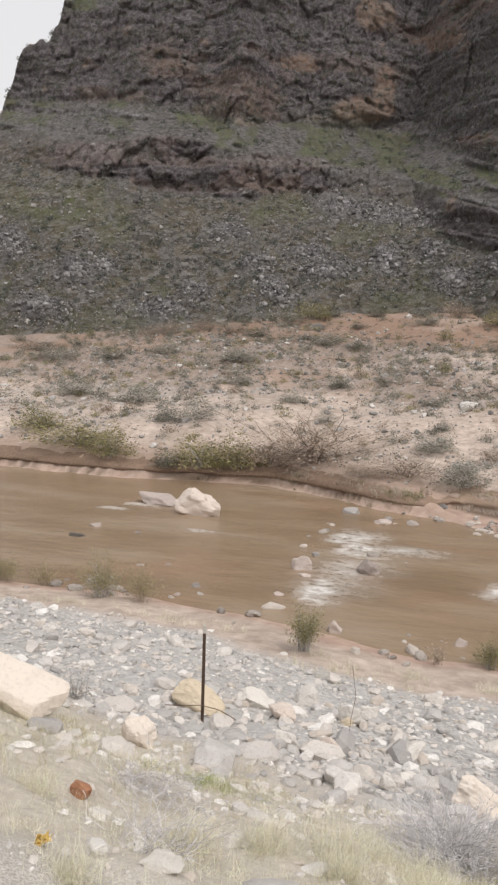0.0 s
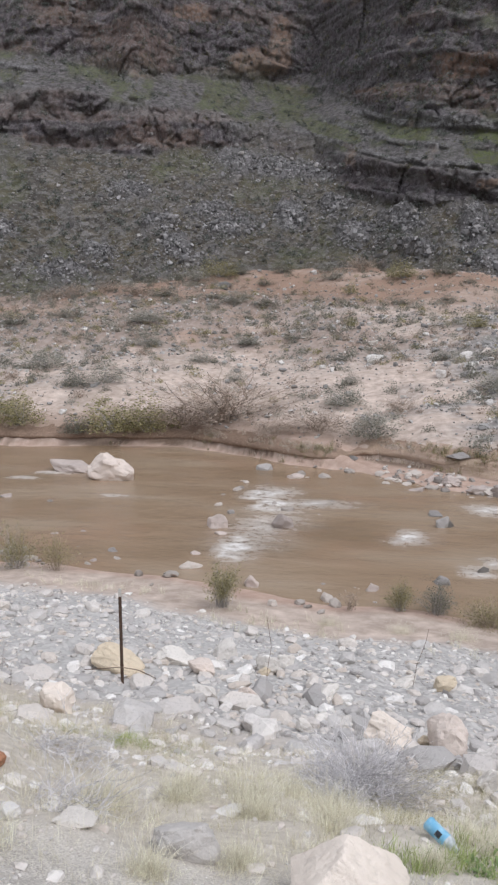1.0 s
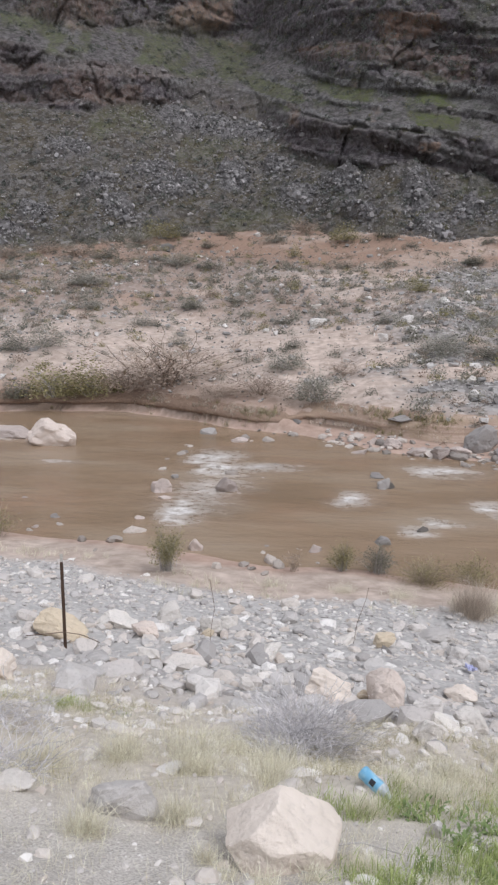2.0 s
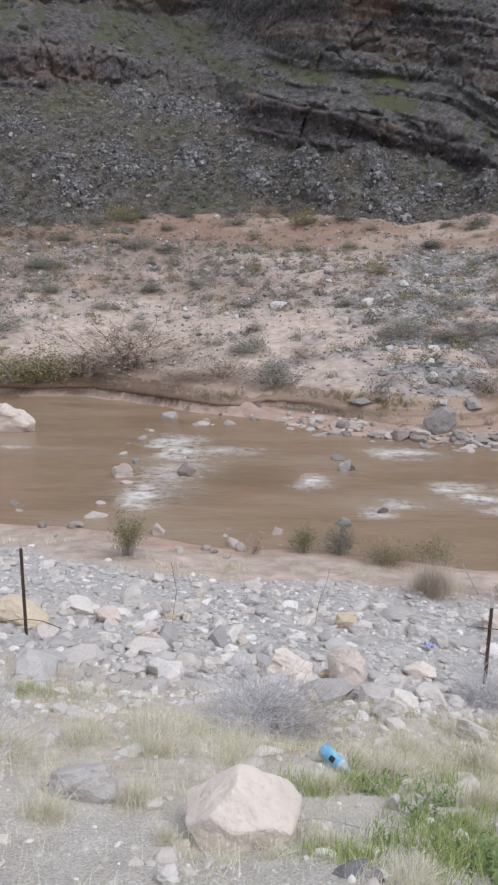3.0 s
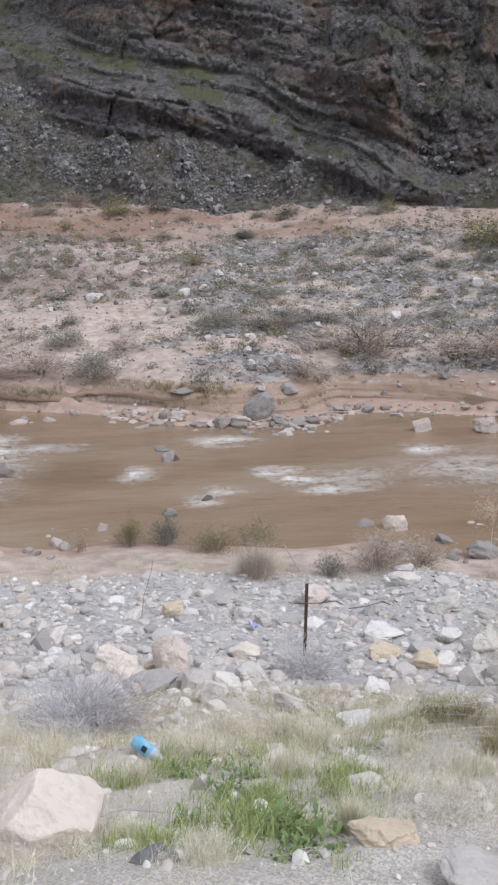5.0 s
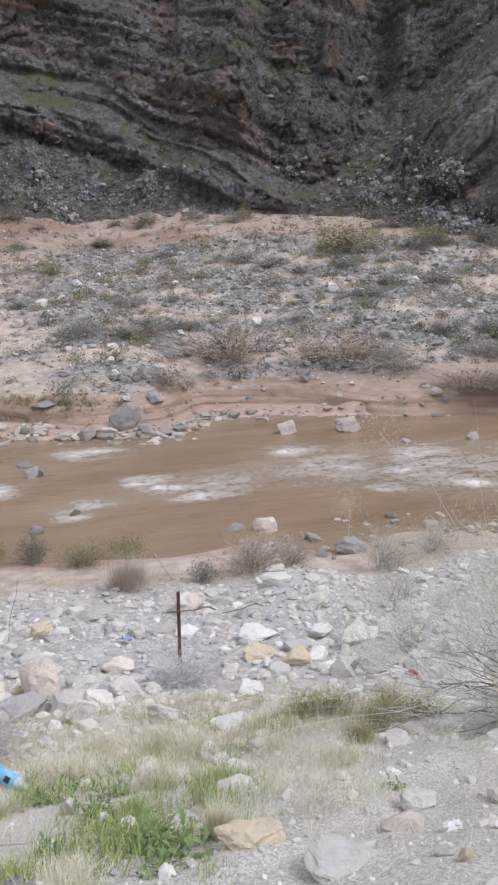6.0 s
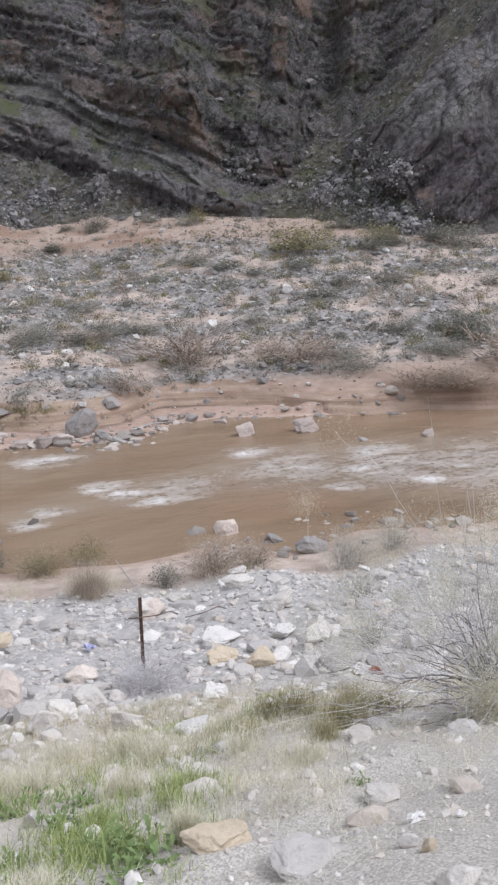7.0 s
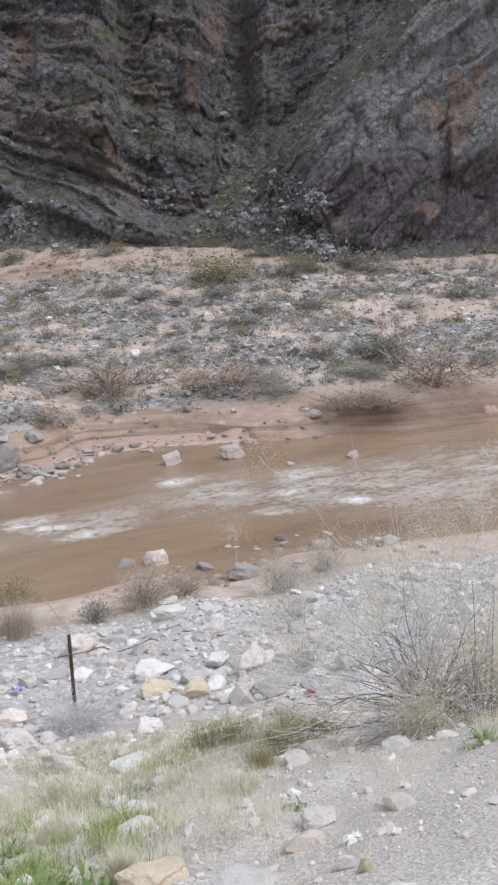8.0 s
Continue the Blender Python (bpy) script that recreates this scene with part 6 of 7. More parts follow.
river_shrub("grey-green brush on the gravel slope", 5.4, 8.6, 1.1, 0.7, HAZE, WOODY, 517, 70, 3500, 0.008)
river_shrub("bare dark twigs on the bank", -5.6, 9.2, 0.7, 0.6, DRY, WOODY, 518, 40, 60, 0.016)


SAGE_GRASS = leaf_material("olive_grass_blades", (0.32, 0.30, 0.165), (0.54, 0.495, 0.31), through_light=0.12)


def bunch_grass(label, x, y, width, height, material, seed, count=420):
    """One big tussock of fine blades."""
    r = np.random.default_rng(seed)
    base = r.normal(0, 0.16 * width, (count, 3)) * (1, 1, 0)
    ob = soup("bunch_grass", *blades(base, r.uniform(0.35, 1.0, count) * height, np.full(count, 0.0016 + 0.0022 * height), 0.75 * width / height, r, curl=0.9), material)
    ob.matrix_basis = on_ground(x, y)
    return tagged(ob, label, "grass")


bunch_grass("pale blond bunch grass on the gravel", 2.5, 14.5, 1.0, 0.95, TAN_BRUSH, 521, 1800)
bunch_grass("dry bunch grass beside blond tussock", 3.0, 15.0, 0.8, 0.55, STRAW, 522)
bunch_grass("low dry grass at the gravel edge", 0.0, 15.9, 0.9, 0.35, STRAW, 523)
bunch_grass("low dry grass at the gravel edge", -1.6, 16.2, 0.9, 0.35, STRAW, 524)
bunch_grass("low dry grass at the gravel edge", 1.2, 15.6, 0.9, 0.4, STRAW, 525)
for k, (x, y, w, h) in enumerate(((-0.97, 4.24, 0.42, 0.31), (-0.50, 4.13, 0.51, 0.29), (0.32, 4.64, 0.37, 0.29), (-1.47, 4.37, 0.48, 0.24), (0.31, 2.28, 0.31, 0.18), (0.02, 2.63, 0.25, 0.15), (0.06, 3.60, 0.26, 0.23), (-0.82, 3.09, 0.32, 0.23), (-1.17, 2.82, 0.30, 0.22), (1.17, 4.73, 0.47, 0.43), (0.74, 5.42, 0.43, 0.34), (0.89, 2.46, 0.12, 0.29), (0.45, 3.98, 0.47, 0.36), (0.85, 3.53, 0.33, 0.29), (1.77, 3.22, 0.38, 0.26), (1.58, 3.62, 0.41, 0.24), (1.28, 4.42, 0.40, 0.28), (-1.05, 4.58, 0.61, 0.49), (-1.52, 4.54, 0.53, 0.37), (-1.87, 4.04, 0.49, 0.34), (-1.86, 2.67, 0.41, 0.25), (-2.82, 3.89, 0.47, 0.23), (-0.55, 5.05, 0.67, 0.36), (-0.88, 5.27, 0.56, 0.28))):
    bunch_grass("fluffy blond grass tuft on the bank", x, y, w, 0.7 * h, STRAW, 600 + k, 800)
for k, (x, y, w, h) in enumerate(((-0.52, 2.55, 0.22, 0.10), (-0.36, 2.52, 0.2, 0.09), (-0.17, 2.56, 0.2, 0.10), (-0.62, 2.7, 0.2, 0.12), (0.0, 2.75, 0.22, 0.13))):
    bunch_grass("short blond grass round the foot of the cream boulder", x, y, w, h, STRAW, 660 + k, 260)
bunch_grass("tall olive-brown grass tuft on the bank", 2.35, 4.55, 0.4, 0.34, SAGE_GRASS, 641, 700)
for k, (x, y, w, h) in enumerate(((2.62, 4.25, 0.42, 0.30), (2.3, 3.85, 0.34, 0.26), (2.02, 3.5, 0.26, 0.2), (2.9, 4.3, 0.4, 0.26), (1.7, 3.9, 0.3, 0.18), (2.15, 4.6, 0.4, 0.22))):
    bunch_grass("brown-olive grass tussock below the large shrub", x, y, w, h, OLIVE if k % 2 else SAGE_GRASS, 680 + k, 700)
bunch_grass("tall olive-brown grass tuft under the shrub", 2.95, 4.75, 0.45, 0.36, SAGE_GRASS, 642, 700)


def dead_bush(label, x, y, width, height, seed, count=150):
    """A tangle of bare grey stems."""
    r = np.random.default_rng(seed)
    ob = tagged(new("dead_bush"), label, "dead bush")
    p = wild_stems(count, width, height, r, 8, 0.16, 0.16, 0.9)
    part("stem_tangle", tubes(p, np.full(count, 0.0028), np.full(count, 0.0014)), ASH, ob)
    w = forked(p, 4, 0.13, r, 5)
    part("twig_tangle", tubes(w, np.full(len(w), 0.0018), np.full(len(w), 0.001)), ASH, ob)
    ob.matrix_basis = on_ground(x, y)
    return ob


dead_bush("grey dead bush, a tangle of bare stems", -0.40, 5.80, 1.0, 0.21, 531, 420)
dead_bush("low grey tangle of dead stems under the post", 2.15, 8.6, 0.8, 0.24, 532, 200)
dead_bush("low grey tangle of dead stems in grass", -2.6, 5.0, 0.9, 0.07, 533, 110)
dead_bush("low grey tangle of dead stems in grass", -1.9, 3.5, 0.6, 0.07, 534, 80)


def big_shrub(x, y, width, height):
    """The large grey shrub by the road: fanning stems, fine twigs and pale seed heads."""
    r = np.random.default_rng(541)
    ob = tagged(new("rabbitbrush"), "large grey-stemmed shrub with pale seed heads by the road", "shrub")
    p = wild_stems(130, width * 0.62, height * 0.62, r, 9, 0.16, 0.05, 0.45, 0.75)
    p = p + np.array([-0.10, 0, 0]) * np.linspace(0, 1, 9)[None, :, None]
    p[..., 2] = np.clip(p[..., 2], 0.0, height)
    for k in range(130):
        part("stem", tubes(p[k:k + 1], [r.uniform(0.004, 0.010)], [0.0025], 5), BARK if k % 3 else ASH, ob)
    w = forked(p, 4, 0.48, r, 5)
    w[..., 2] = np.maximum(w[..., 2], 0.05)
    tagged(part("twig_tangle", tubes(w, np.full(len(w), 0.0022), np.full(len(w), 0.001)), ASH, ob, "fine pale grey twigs"), kind="stuff")
    fine = forked(w, 1, 0.26, r, 4)
    fine[..., 2] = np.maximum(fine[..., 2], 0.05)
    tagged(part("fine_twig_tangle", tubes(fine, np.full(len(fine), 0.0013), np.full(len(fine), 0.0008)), ASH, ob, "hair-thin pale twigs"), kind="stuff")
    ends = fine[:, -1][fine[:, -1, 2] > 0.30 * height]
    for name, material, heads, leaf, label in (("seed_head_haze", FLOWER, 80, 0.004, "pale yellowish seed heads"), ("foliage", HAZE, 170, 0.0038, "small grey-green leaves")):
        at = ends[r.integers(0, len(ends), heads)]
        count = 420
        tips = np.repeat(at, count, axis=0) + r.normal(0, 1, (heads * count, 3)) * np.repeat(r.uniform(0.035, 0.10, heads), count)[:, None]
        tips = tips[tips[:, 2] > 0.2 * height]
        tagged(part(name, leaf_cloud(tips, np.full(len(tips), leaf), r), material, ob, label), kind="stuff")
    ob.matrix_basis = on_ground(x, y)
    return ob


big_shrub(3.40, 3.61, 2.7, 1.2)
river_shrub("low pale flowering plant under the large shrub", 3.03, 3.28, 0.34, 0.34, FLOWER, WOODY, 542, 30, 12000, 0.005)
river_shrub("pale flowering branch at the side of the large shrub", 3.58, 3.36, 0.5, 0.95, FLOWER, WOODY, 543, 30, 9000, 0.0055)


WEED_LEAF = leaf_material("weed_leaves", (0.13, 0.19, 0.065), (0.27, 0.36, 0.155), through_light=0.25)


def weed_leaf(seed):
    """One lobed, folded leaf, 1 long, rising from its stalk."""
    r = np.random.default_rng(seed)
    v, f = [], []
    for n, q in enumerate(np.linspace(0, 1, 8)):
        wide = 0.19 * math.sin(math.pi * (0.04 + 0.94 * q)) * (1.25 if n % 2 else 0.6) * r.uniform(0.8, 1.2)
        c = np.array([q, 0.03 * math.sin(5 * q + seed), 0.62 * q - 0.5 * q * q])
        v += [c + (0, -wide, 0.3 * wide), c, c + (0, wide, 0.3 * wide)]
    for n in range(7):
        f += [[3 * n, 3 * n + 1, 3 * n + 4, 3 * n + 3], [3 * n + 1, 3 * n + 2, 3 * n + 5, 3 * n + 4]]
    me = bpy.data.meshes.new("leaf")
    me.from_pydata([tuple(c) for c in v], [], f)
    me.materials.append(WEED_LEAF)
    return me


LEAVES = [weed_leaf(s) for s in range(4)]


def weed(label, x, y, width, height, seed, count=56):
    """A leafy green weed: lobed leaves round one root."""
    r = np.random.default_rng(seed)
    ob = tagged(new("weed"), label, "weed", "leafy weeds")
    for k in range(count):
        leaf = new("leaf", LEAVES[k % 4])
        leaf.parent = ob
        s = width * r.uniform(0.11, 0.22)
        leaf.matrix_basis = pose(r.normal(0, 0.2 * width), r.normal(0, 0.2 * width), 0.0, r.uniform(-20, 20), -r.uniform(5, 60), r.uniform(0, 360)) @ Matrix.Diagonal((s, s, s, 1))
    ob.matrix_basis = on_ground(x, y, 0, 1, 0.0)
    return ob


weed("small bright green weed on shoulder gravel", 1.80, 2.72, 0.16, 0.12, 551)
weed("dark green weed in the shade of the large shrub", 2.78, 2.52, 0.3, 0.2, 552)
for k, (x, y, w) in enumerate(((0.54, 3.24, 0.30), (0.50, 3.3, 0.24), (0.66, 2.7, 0.34), (0.72, 2.42, 0.40), (0.62, 2.55, 0.34), (0.66, 2.28, 0.36), (0.31, 3.6, 0.26), (0.62, 3.5, 0.26), (0.42, 3.75, 0.24), (0.29, 2.8, 0.22), (0.60, 2.62, 0.30))):
    weed("leafy green weed among grass", x, y, w, 0.6 * w, 560 + k)


def drift_stick(label, rows, r0, r1):
    p = np.array(over_ground(*rows))
    t = np.linspace(0, len(p) - 1, 12)
    q = np.stack([np.interp(t, np.arange(len(p)), p[:, k]) for k in range(3)], -1)
    return tagged(soup("stick", *tubes(q[None], [r0], [r1], 6), WOODY, smooth_shade=True), label, "driftwood")


drift_stick("bleached stick leaning above the shore", ((3.5, 14.9, 0.0), (3.35, 15.1, 0.3), (3.2, 15.2, 0.55)), 0.02, 0.01)
drift_stick("thin dead branch on wet sand of the far beach", ((7.4, 31.4, 0.03), (8.6, 32.0, 0.10), (9.8, 32.6, 0.05)), 0.05, 0.02)
ASPHALT = rock_material("dark_asphalt", (0.27, 0.268, 0.27), 1.2, 0.85, grain=22.0, bump=0.012)
rock("asphalt_chunk", ASPHALT, 0.09, 2.34, 0.15, 0.11, 0.035, 911, "broken chunk of dark asphalt in dry grass")
rock("asphalt_chunk", ASPHALT, 0.19, 2.32, 0.07, 0.05, 0.03, 912, "small crumb of dark asphalt in dry grass")
drift_stick("dry stalk lying in the grass", ((-0.35, 2.75, 0.05), (0.0, 2.9, 0.06), (0.2, 3.0, 0.03)), 0.006, 0.003)

# ---- loose stones, scrub and grass that nobody could count ----
rng = np.random.default_rng(5)
CLIFF_BLOCK = rock_material("cliff_blocks", (0.18, 0.168, 0.163), 1.7, 0.6, grain=0.6, by="island", bump=0.2)


def sown(count, x0, x1, y0, y1, weight):
    """Places in a rectangle, kept by a 0..1 weight."""
    x, y = rng.uniform(x0, x1, count), rng.uniform(y0, y1, count)
    keep = rng.uniform(0, 1, count) < weight(x, y)
    return x[keep], y[keep]


def near_gravel(x, y):
    z, _ = zones(x, y)
    u = near_shore(x) - y
    return np.clip(z["gravel"] + 0.12 * z["soil"], 0, 1) * (u > 2.6) * (np.abs(np.degrees(np.arctan2(x, y)) - 5) < 52)


x, y = sown(25000, -17, 20, 4.5, 18, near_gravel)
tagged(scatter_stones("gravel", x, y, np.clip(0.05 * rng.pareto(2.4, len(x)) + 0.045, 0.04, 0.30), GRAVEL, 1, 71, 0.45, sink=0.4), "grey and white angular gravel on the slope", "gravel", kind="stuff")
x, y = sown(5200, -14, 17, 5.5, 17, near_gravel)
tagged(scatter_stones("cobbles", x, y, np.clip(0.085 * rng.pareto(2.2, len(x)) + 0.09, 0.08, 0.5) * (1.1 - 0.35 * smooth(9, 14, y)), GRAVEL, 2, 72, 0.60, sink=0.34), "angular grey cobbles strewn over the gravel slope", "stones", kind="stuff")
x, y = sown(9000, -3, 6, 1.6, 6.5, lambda x, y: zones(x, y)[0]["shoulder"] * 0.8 + 0.2)
tagged(scatter_stones("shoulder_gravel", x, y, np.clip(0.010 * rng.pareto(2.2, len(x)) + 0.009, 0.008, 0.06), SHOULDER, 1, 73), "pale crushed gravel of the road shoulder", "gravel", kind="stuff")


x, y = sown(3600, -4.5, 6, 2.2, 7.5, lambda x, y: zones(x, y)[0]["soil"] * (0.15 + 0.85 * smooth(3.6, 5.6, y + 0.3 * x)))
tagged(scatter_stones("bank_stones", x, y, np.clip(0.045 * rng.pareto(2.4, len(x)) + 0.045, 0.035, 0.17), BANK_STONE, 2, 77, 0.55, sink=0.38), "pale stones lying among the dry grass", "stones", kind="stuff")


def terrace_stones(x, y):
    z, _ = zones(x, y)
    return np.clip(z["stony"] + 0.11, 0, 1) * (y - far_shore(x) > 1.5)


x, y = sown(60000, -42, 58, 30, 88, terrace_stones)
tagged(scatter_stones("terrace_rubble", x, y, np.clip(0.10 * rng.pareto(2.4, len(x)) + 0.11, 0.09, 0.6), RUBBLE, 0, 74, 0.7), "grey stones strewn over the sandy terrace", "stones", kind="stuff")

# stones and scrub on the canyon wall
row, col = rng.integers(6, NR - 45, 60000), rng.integers(40, NC - 40, 60000)
px, py, pz = CX[row, col], CY[row, col], CZ[row, col]
carved = np.clip(buttress[row, col] + rib[row, col], 0, 1)
clump = smooth(-0.2, 0.3, fbm(px * 0.11, py * 0.11, pz * 0.11, 3, seed=81))
chance = rng.uniform(0, 1, 60000)
k = np.where(chance < 0.75 * np.maximum(talus[row, col], 0.5 * crag[row, col]) * (0.25 + 0.75 * clump))[0][:15000]
tagged(scatter_stones("talus", px[k], py[k], np.clip(0.16 * rng.pareto(2.6, len(k)) + 0.16, 0.14, 1.0), TALUS, 0, 75, 0.8, z=pz[k], sink=0.3), "grey broken blocks on the talus slope", "boulders", kind="stuff")


# broken blocks on the steep upper wall
k = np.where(rng.uniform(0, 1, 60000) < 0.07 * rocky[row, col] * (1 - buttress[row, col]) * (0.4 + clump))[0][:2600]
tagged(scatter_stones("cliff_blocks", px[k], py[k], np.clip(0.3 * rng.pareto(2.6, len(k)) + 0.35, 0.3, 1.5), CLIFF_BLOCK, 0, 76, 0.7, z=pz[k], sink=0.45), "dark angular blocks standing out of the canyon wall", "rock", kind="stuff")


CLIFF_OLIVE = leaf_material("olive_cliff_leaves", (0.10, 0.095, 0.055), (0.20, 0.19, 0.115))
CLIFF_SCRUB = leaf_material("cliff_scrub_leaves", (0.085, 0.095, 0.084), (0.195, 0.207, 0.182))


def scrub_field(name, x, y, z, size, per, material, leaf, label):
    """Small shrubs, joined: clouds of leaves on the ground."""
    n = len(x)
    p = dome_points(n * per, rng, 0.5).reshape(n, per, 3) * np.stack([size / 2, size / 2, size * 0.62], -1)[:, None] + np.stack([x, y, z], -1)[:, None]
    s = np.repeat(leaf * size, per)
    v, f = leaf_cloud(p.reshape(-1, 3), s, rng, simple=True)
    return tagged(soup(name, v, f, material), label, "scrub", kind="stuff")


chance = rng.uniform(0, 1, 60000)
k = np.where(chance < (0.13 + 0.10 * ledge[row, col] * (AZ[row, col] < 0) + 0.16 * face[row, col] * (1 - 0.7 * massif[row, col]) + 0.20 * gully_wall[row, col] + 0.25 * behind[row, col]) * (1.1 - clump * 0.6) * (1 - 0.8 * carved) * (1 - 0.8 * band[row, col]) * (1 - 0.75 * crag[row, col]))[0]
half = len(k) * 3 // 5
scrub_field("cliff_scrub", px[k[:half]], py[k[:half]], pz[k[:half]] - 0.1, rng.uniform(0.6, 2.2, half), 44, CLIFF_SCRUB, 0.12, "dark scrub growing on the canyon wall")
half = len(k) - half
scrub_field("olive_cliff_scrub", px[k[-half:]], py[k[-half:]], pz[k[-half:]] - 0.1, rng.uniform(0.5, 1.6, half), 36, CLIFF_OLIVE, 0.12, "olive scrub growing on the canyon wall")


def terrace_scrub(x, y):
    return zones(x, y)[1] * 0.85 + 0.10 * smooth(1.5, 4, y - far_shore(x))


x, y = sown(6200, -48, 62, 32, 92, terrace_scrub)
share = np.cumsum([0, 0.42, 0.26, 0.18, 0.14])
for n, (name, material, label) in enumerate((("terrace_scrub", SAGE, "grey-green low scrub on the terrace"), ("dark_terrace_scrub", DEEP, "dark green low scrub on the terrace"),
                                             ("dry_terrace_scrub", DRY, "brown leafless scrub on the terrace"), ("olive_terrace_scrub", OLIVE, "yellowish green scrub on the terrace"))):
    k = slice(int(share[n] * len(x)), int(share[n + 1] * len(x)))
    size = rng.uniform(0.6, 1.2, len(x[k])) + 0.6 * rng.pareto(4.0, len(x[k])).clip(0, 1.4)
    scrub_field(name, x[k], y[k], ground_z(x[k], y[k]) - 0.05, size, 190, material, 0.058, label)


x, y = sown(9000, -48, 62, 30, 95, lambda x, y: (y - far_shore(x) > 2.0) * (0.25 + 0.6 * zones(x, y)[0]["rust"]))
scrub_field("terrace_dry_grass", x, y, ground_z(x, y), rng.uniform(0.25, 0.7, len(x)), 30, DRY, 0.13, "tufts of dry brownish grass on the terrace")


x, y = sown(12000, -48, 62, 60, 98, lambda x, y: smooth(34, 42, y - far_shore(x)) * (0.07 + 0.4 * smooth(47, 56, y - far_shore(x)) + 0.4 * smooth(0.0, 0.3, fbm(x * 0.2, y * 0.2, octaves=3, seed=98))) * (1 - 0.72 * smooth(-26, -16, x)))
half = len(x) // 2
scrub_field("foot_scrub", x[:half], y[:half], ground_z(x[:half], y[:half]), rng.uniform(0.5, 1.6, half), 110, DEEP, 0.07, "grey-green scrub at the foot of the canyon wall")
tagged(scatter_stones("foot_rubble", x[half:], y[half:], np.clip(0.2 * rng.pareto(2.4, len(x) - half) + 0.2, 0.15, 1.3), RUBBLE, 0, 84, 0.7), "fallen grey stones at the foot of the canyon wall", "stones", kind="stuff")


# grass on the bank below the road
def grass_weight(x, y):
    z, _ = zones(x, y)
    return np.clip(z["soil"] * (1 - 0.8 * z["shoulder"]), 0, 1) * (0.22 + 0.78 * smooth(-0.12, 0.28, fbm(x * 1.1, y * 1.1, octaves=3, seed=91)))


def grass(name, x, y, per, length, width, material, lean, label):
    n = len(x)
    base = np.stack([x, y, ground_z(x, y)], -1)[:, None] + rng.normal(0, 0.045, (n, per, 3)) * (1, 1, 0)
    base = base.reshape(-1, 3)
    long = rng.uniform(0.45, 1.1, n * per) * np.repeat(length * rng.uniform(0.6, 1.2, n), per)
    v, f = blades(base, long, np.full(n * per, width), lean, rng, curl=0.5)
    return tagged(soup(name, v, f, material), label, "grass", kind="stuff")


x, y = sown(9000, -5.5, 7, 1.8, 8.5, lambda x, y: grass_weight(x, y) * (0.55 + 0.45 * smooth(2.4, 3.6, y + 0.2 * x)))
grass("dry_grass", x, y, 28, 0.11, 0.0018, STRAW, 1.1, "dry blond grass tufts on the bank")

x, y = sown(6500, -5.5, 6, 2.6, 8.0, lambda x, y: grass_weight(x, y) * smooth(2.8, 3.8, y + 0.2 * x))
grass("olive_grass", x, y, 20, 0.12, 0.0018, SAGE_GRASS, 1.0, "greyish olive grass among dry tufts")


x, y = sown(7000, -3.5, 7, 1.8, 6.5, lambda x, y: np.maximum(zones(x, y)[0]["shoulder"], zones(x, y)[0]["soil"] * (y < 4)) * (0.3 + 0.7 * smooth(-0.1, 0.3, fbm(x * 1.4, y * 1.4, octaves=3, seed=96))) * 0.6)
grass("sparse_grass", x, y, 10, 0.11, 0.0016, STRAW, 1.8, "sparse dry grass over the shoulder gravel")
def shore_weight(x, y):
    u = near_shore(x) - y
    return smooth(1.2, 2.4, u) * (1 - smooth(3.0, 4.2, u)) * smooth(-0.1, 0.3, fbm(x * 0.8, y * 0.8, octaves=3, seed=99))


x, y = sown(2600, -16, 10, 11, 18.5, shore_weight)
grass("shore_grass", x, y, 16, 0.26, 0.005, STRAW, 0.9, "thin dry grass along the upper edge of the shore")
x, y = sown(1700, 0.8, 6.0, 3.2, 6.0, lambda x, y: np.exp(-((y - 4.9 + 0.15 * x) / 0.8) ** 2) * smooth(-0.25, 0.2, fbm(x * 1.3, y * 1.3, octaves=3, seed=97)))
grass("straw_grass", x, y, 30, 0.115, 0.0018, STRAW, 1.0, "straw-coloured grass along the gravel edge")


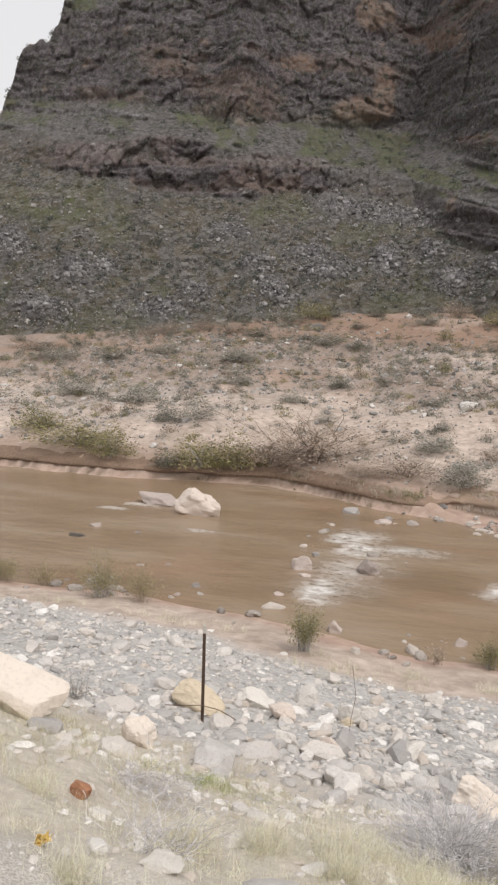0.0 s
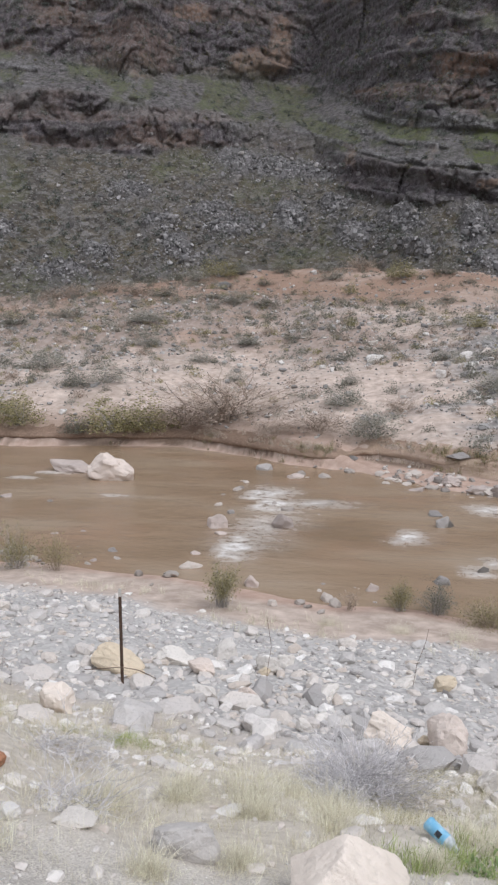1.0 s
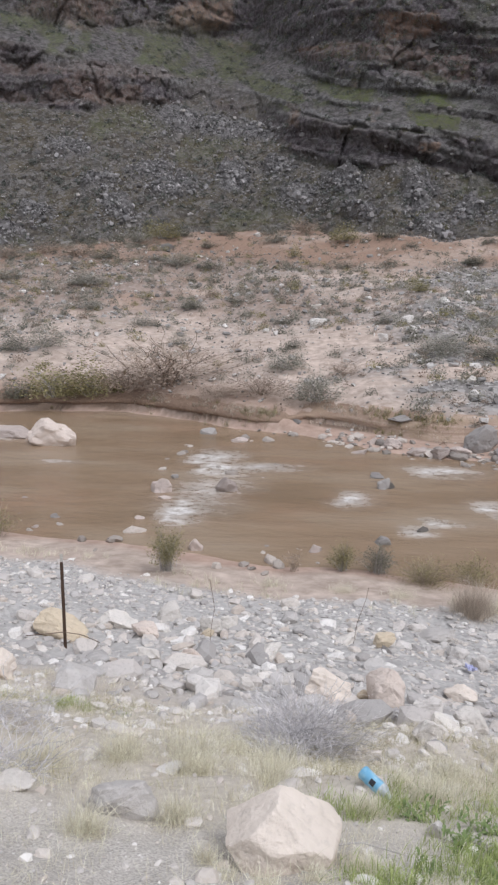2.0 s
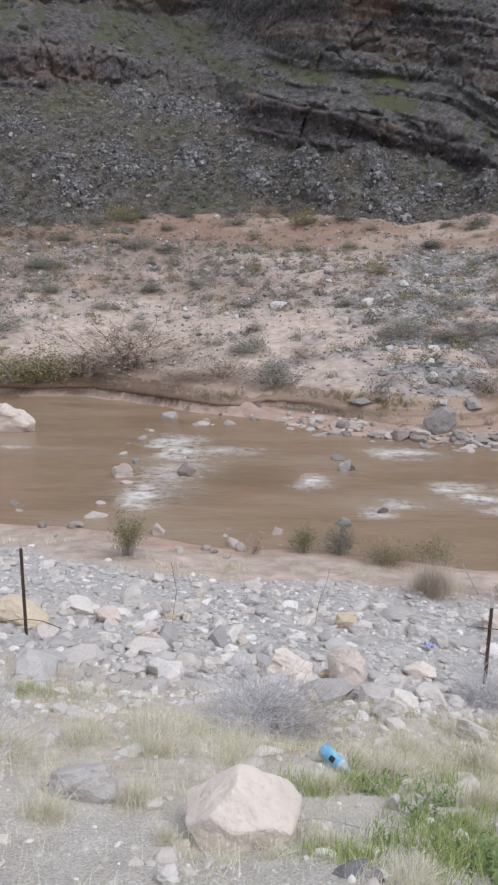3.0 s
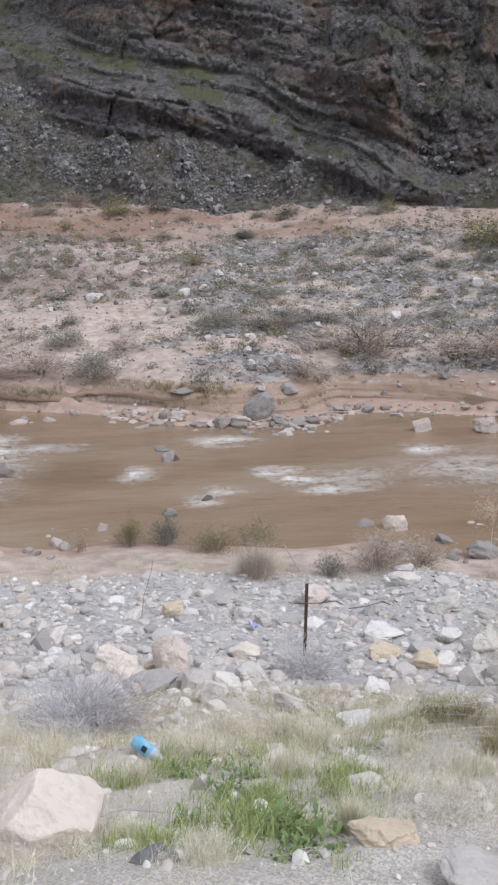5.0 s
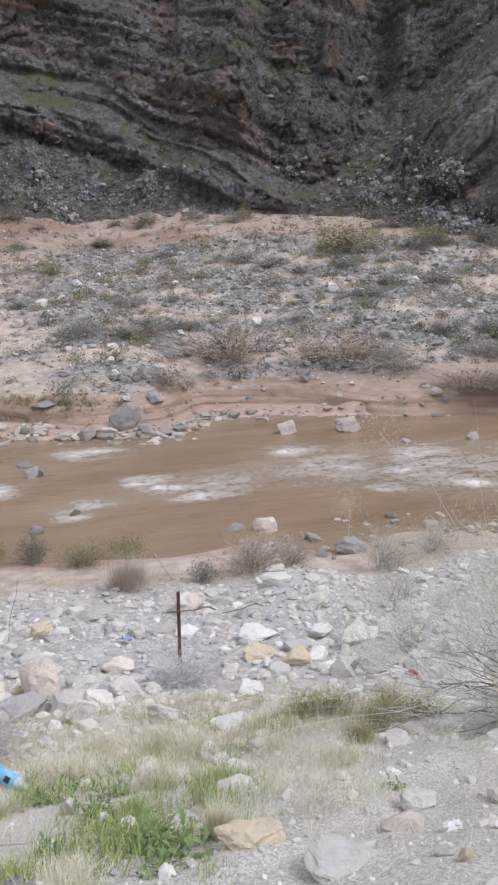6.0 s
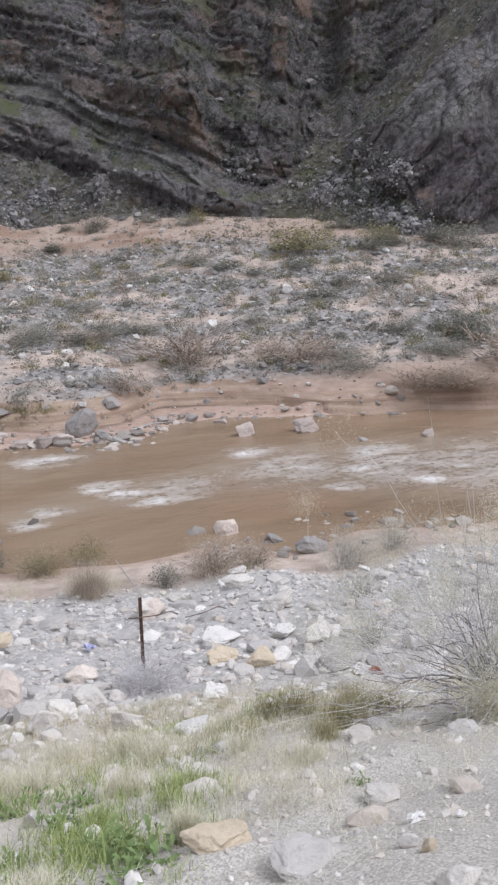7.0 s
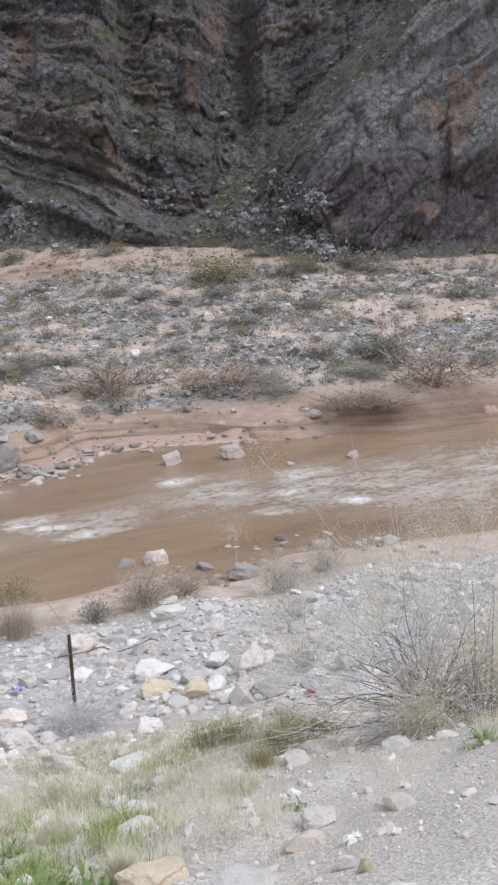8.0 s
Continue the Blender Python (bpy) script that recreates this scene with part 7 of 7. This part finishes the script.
x = rng.uniform(-17, 5, 900)
y = np.interp(x, lx, edge) + rng.normal(0.25, 0.35, 900)
k = fbm(x * 0.7, y * 0.7, octaves=3, seed=90) > -0.08
grass("bank_grass", x[k], y[k], 16, 0.32, 0.012, TAN_BRUSH, 0.9, "dry brownish grass hanging along the far bank")
k = fbm(x * 0.5 + 7, y * 0.5, octaves=3, seed=91) > 0.05
grass("bank_sedge", x[k], y[k], 14, 0.34, 0.012, OLIVE, 0.8, "olive grass tufts along the far bank")


x, y = sown(1500, 0.9, 3.6, 2.5, 4.4, lambda x, y: smooth(-0.1, 0.25, fbm(x * 1.5, y * 1.5, octaves=3, seed=92)))
grass("shoulder_straw", x, y, 22, 0.10, 0.0018, STRAW, 1.3, "thin pale straw over the shoulder gravel")


def green_weight(x, y):
    w = 0.0
    for gx, gy, sx, sy in ((-0.05, 3.63, 0.13, 0.2), (0.28, 3.9, 0.25, 0.22), (0.90, 4.3, 0.22, 0.3), (0.57, 2.75, 0.20, 0.16), (0.1, 2.56, 0.12, 0.08), (0.27, 2.79, 0.12, 0.1), (0.80, 3.12, 0.14, 0.2), (-2.6, 6.28, 0.35, 0.1), (-2.3, 6.2, 0.3, 0.1),
                           (0.40, 3.6, 0.22, 0.16), (1.05, 4.6, 0.14, 0.3), (0.95, 3.06, 0.14, 0.2), (0.68, 2.5, 0.22, 0.22), (0.8, 2.3, 0.2, 0.16), (2.9, 6.2, 0.3, 0.3), (1.9, 4.7, 0.2, 0.15), (1.08, 3.3, 0.16, 0.2), (0.97, 4.34, 0.22, 0.25), (0.64, 3.18, 0.16, 0.16), (1.3, 3.9, 0.16, 0.16), (0.86, 2.08, 0.1, 0.06), (2.8, 2.5, 0.2, 0.1), (1.6, 5.6, 0.3, 0.3)):
        w = np.maximum(w, np.exp(-((x - gx) / sx) ** 2 - ((y - gy) / sy) ** 2))
    return w * 0.9


x, y = sown(14000, -4, 5, 2.0, 8.5, lambda x, y: green_weight(x, y) * (0.15 + 0.7 * smooth(-0.05, 0.3, fbm(x * 4.5, y * 4.5, octaves=2, seed=94))))
x2, y2 = sown(2200, -0.4, 1.8, 2.0, 4.6, lambda x, y: green_weight(x, y) * smooth(-0.1, 0.2, fbm(x * 2.5, y * 2.5, octaves=2, seed=95)))
x, y = np.append(x, x2), np.append(y, y2)
grass("green_grass", x, y, 40, 0.10, 0.0034, GREEN, 0.8, "fresh green grass among dry tufts")
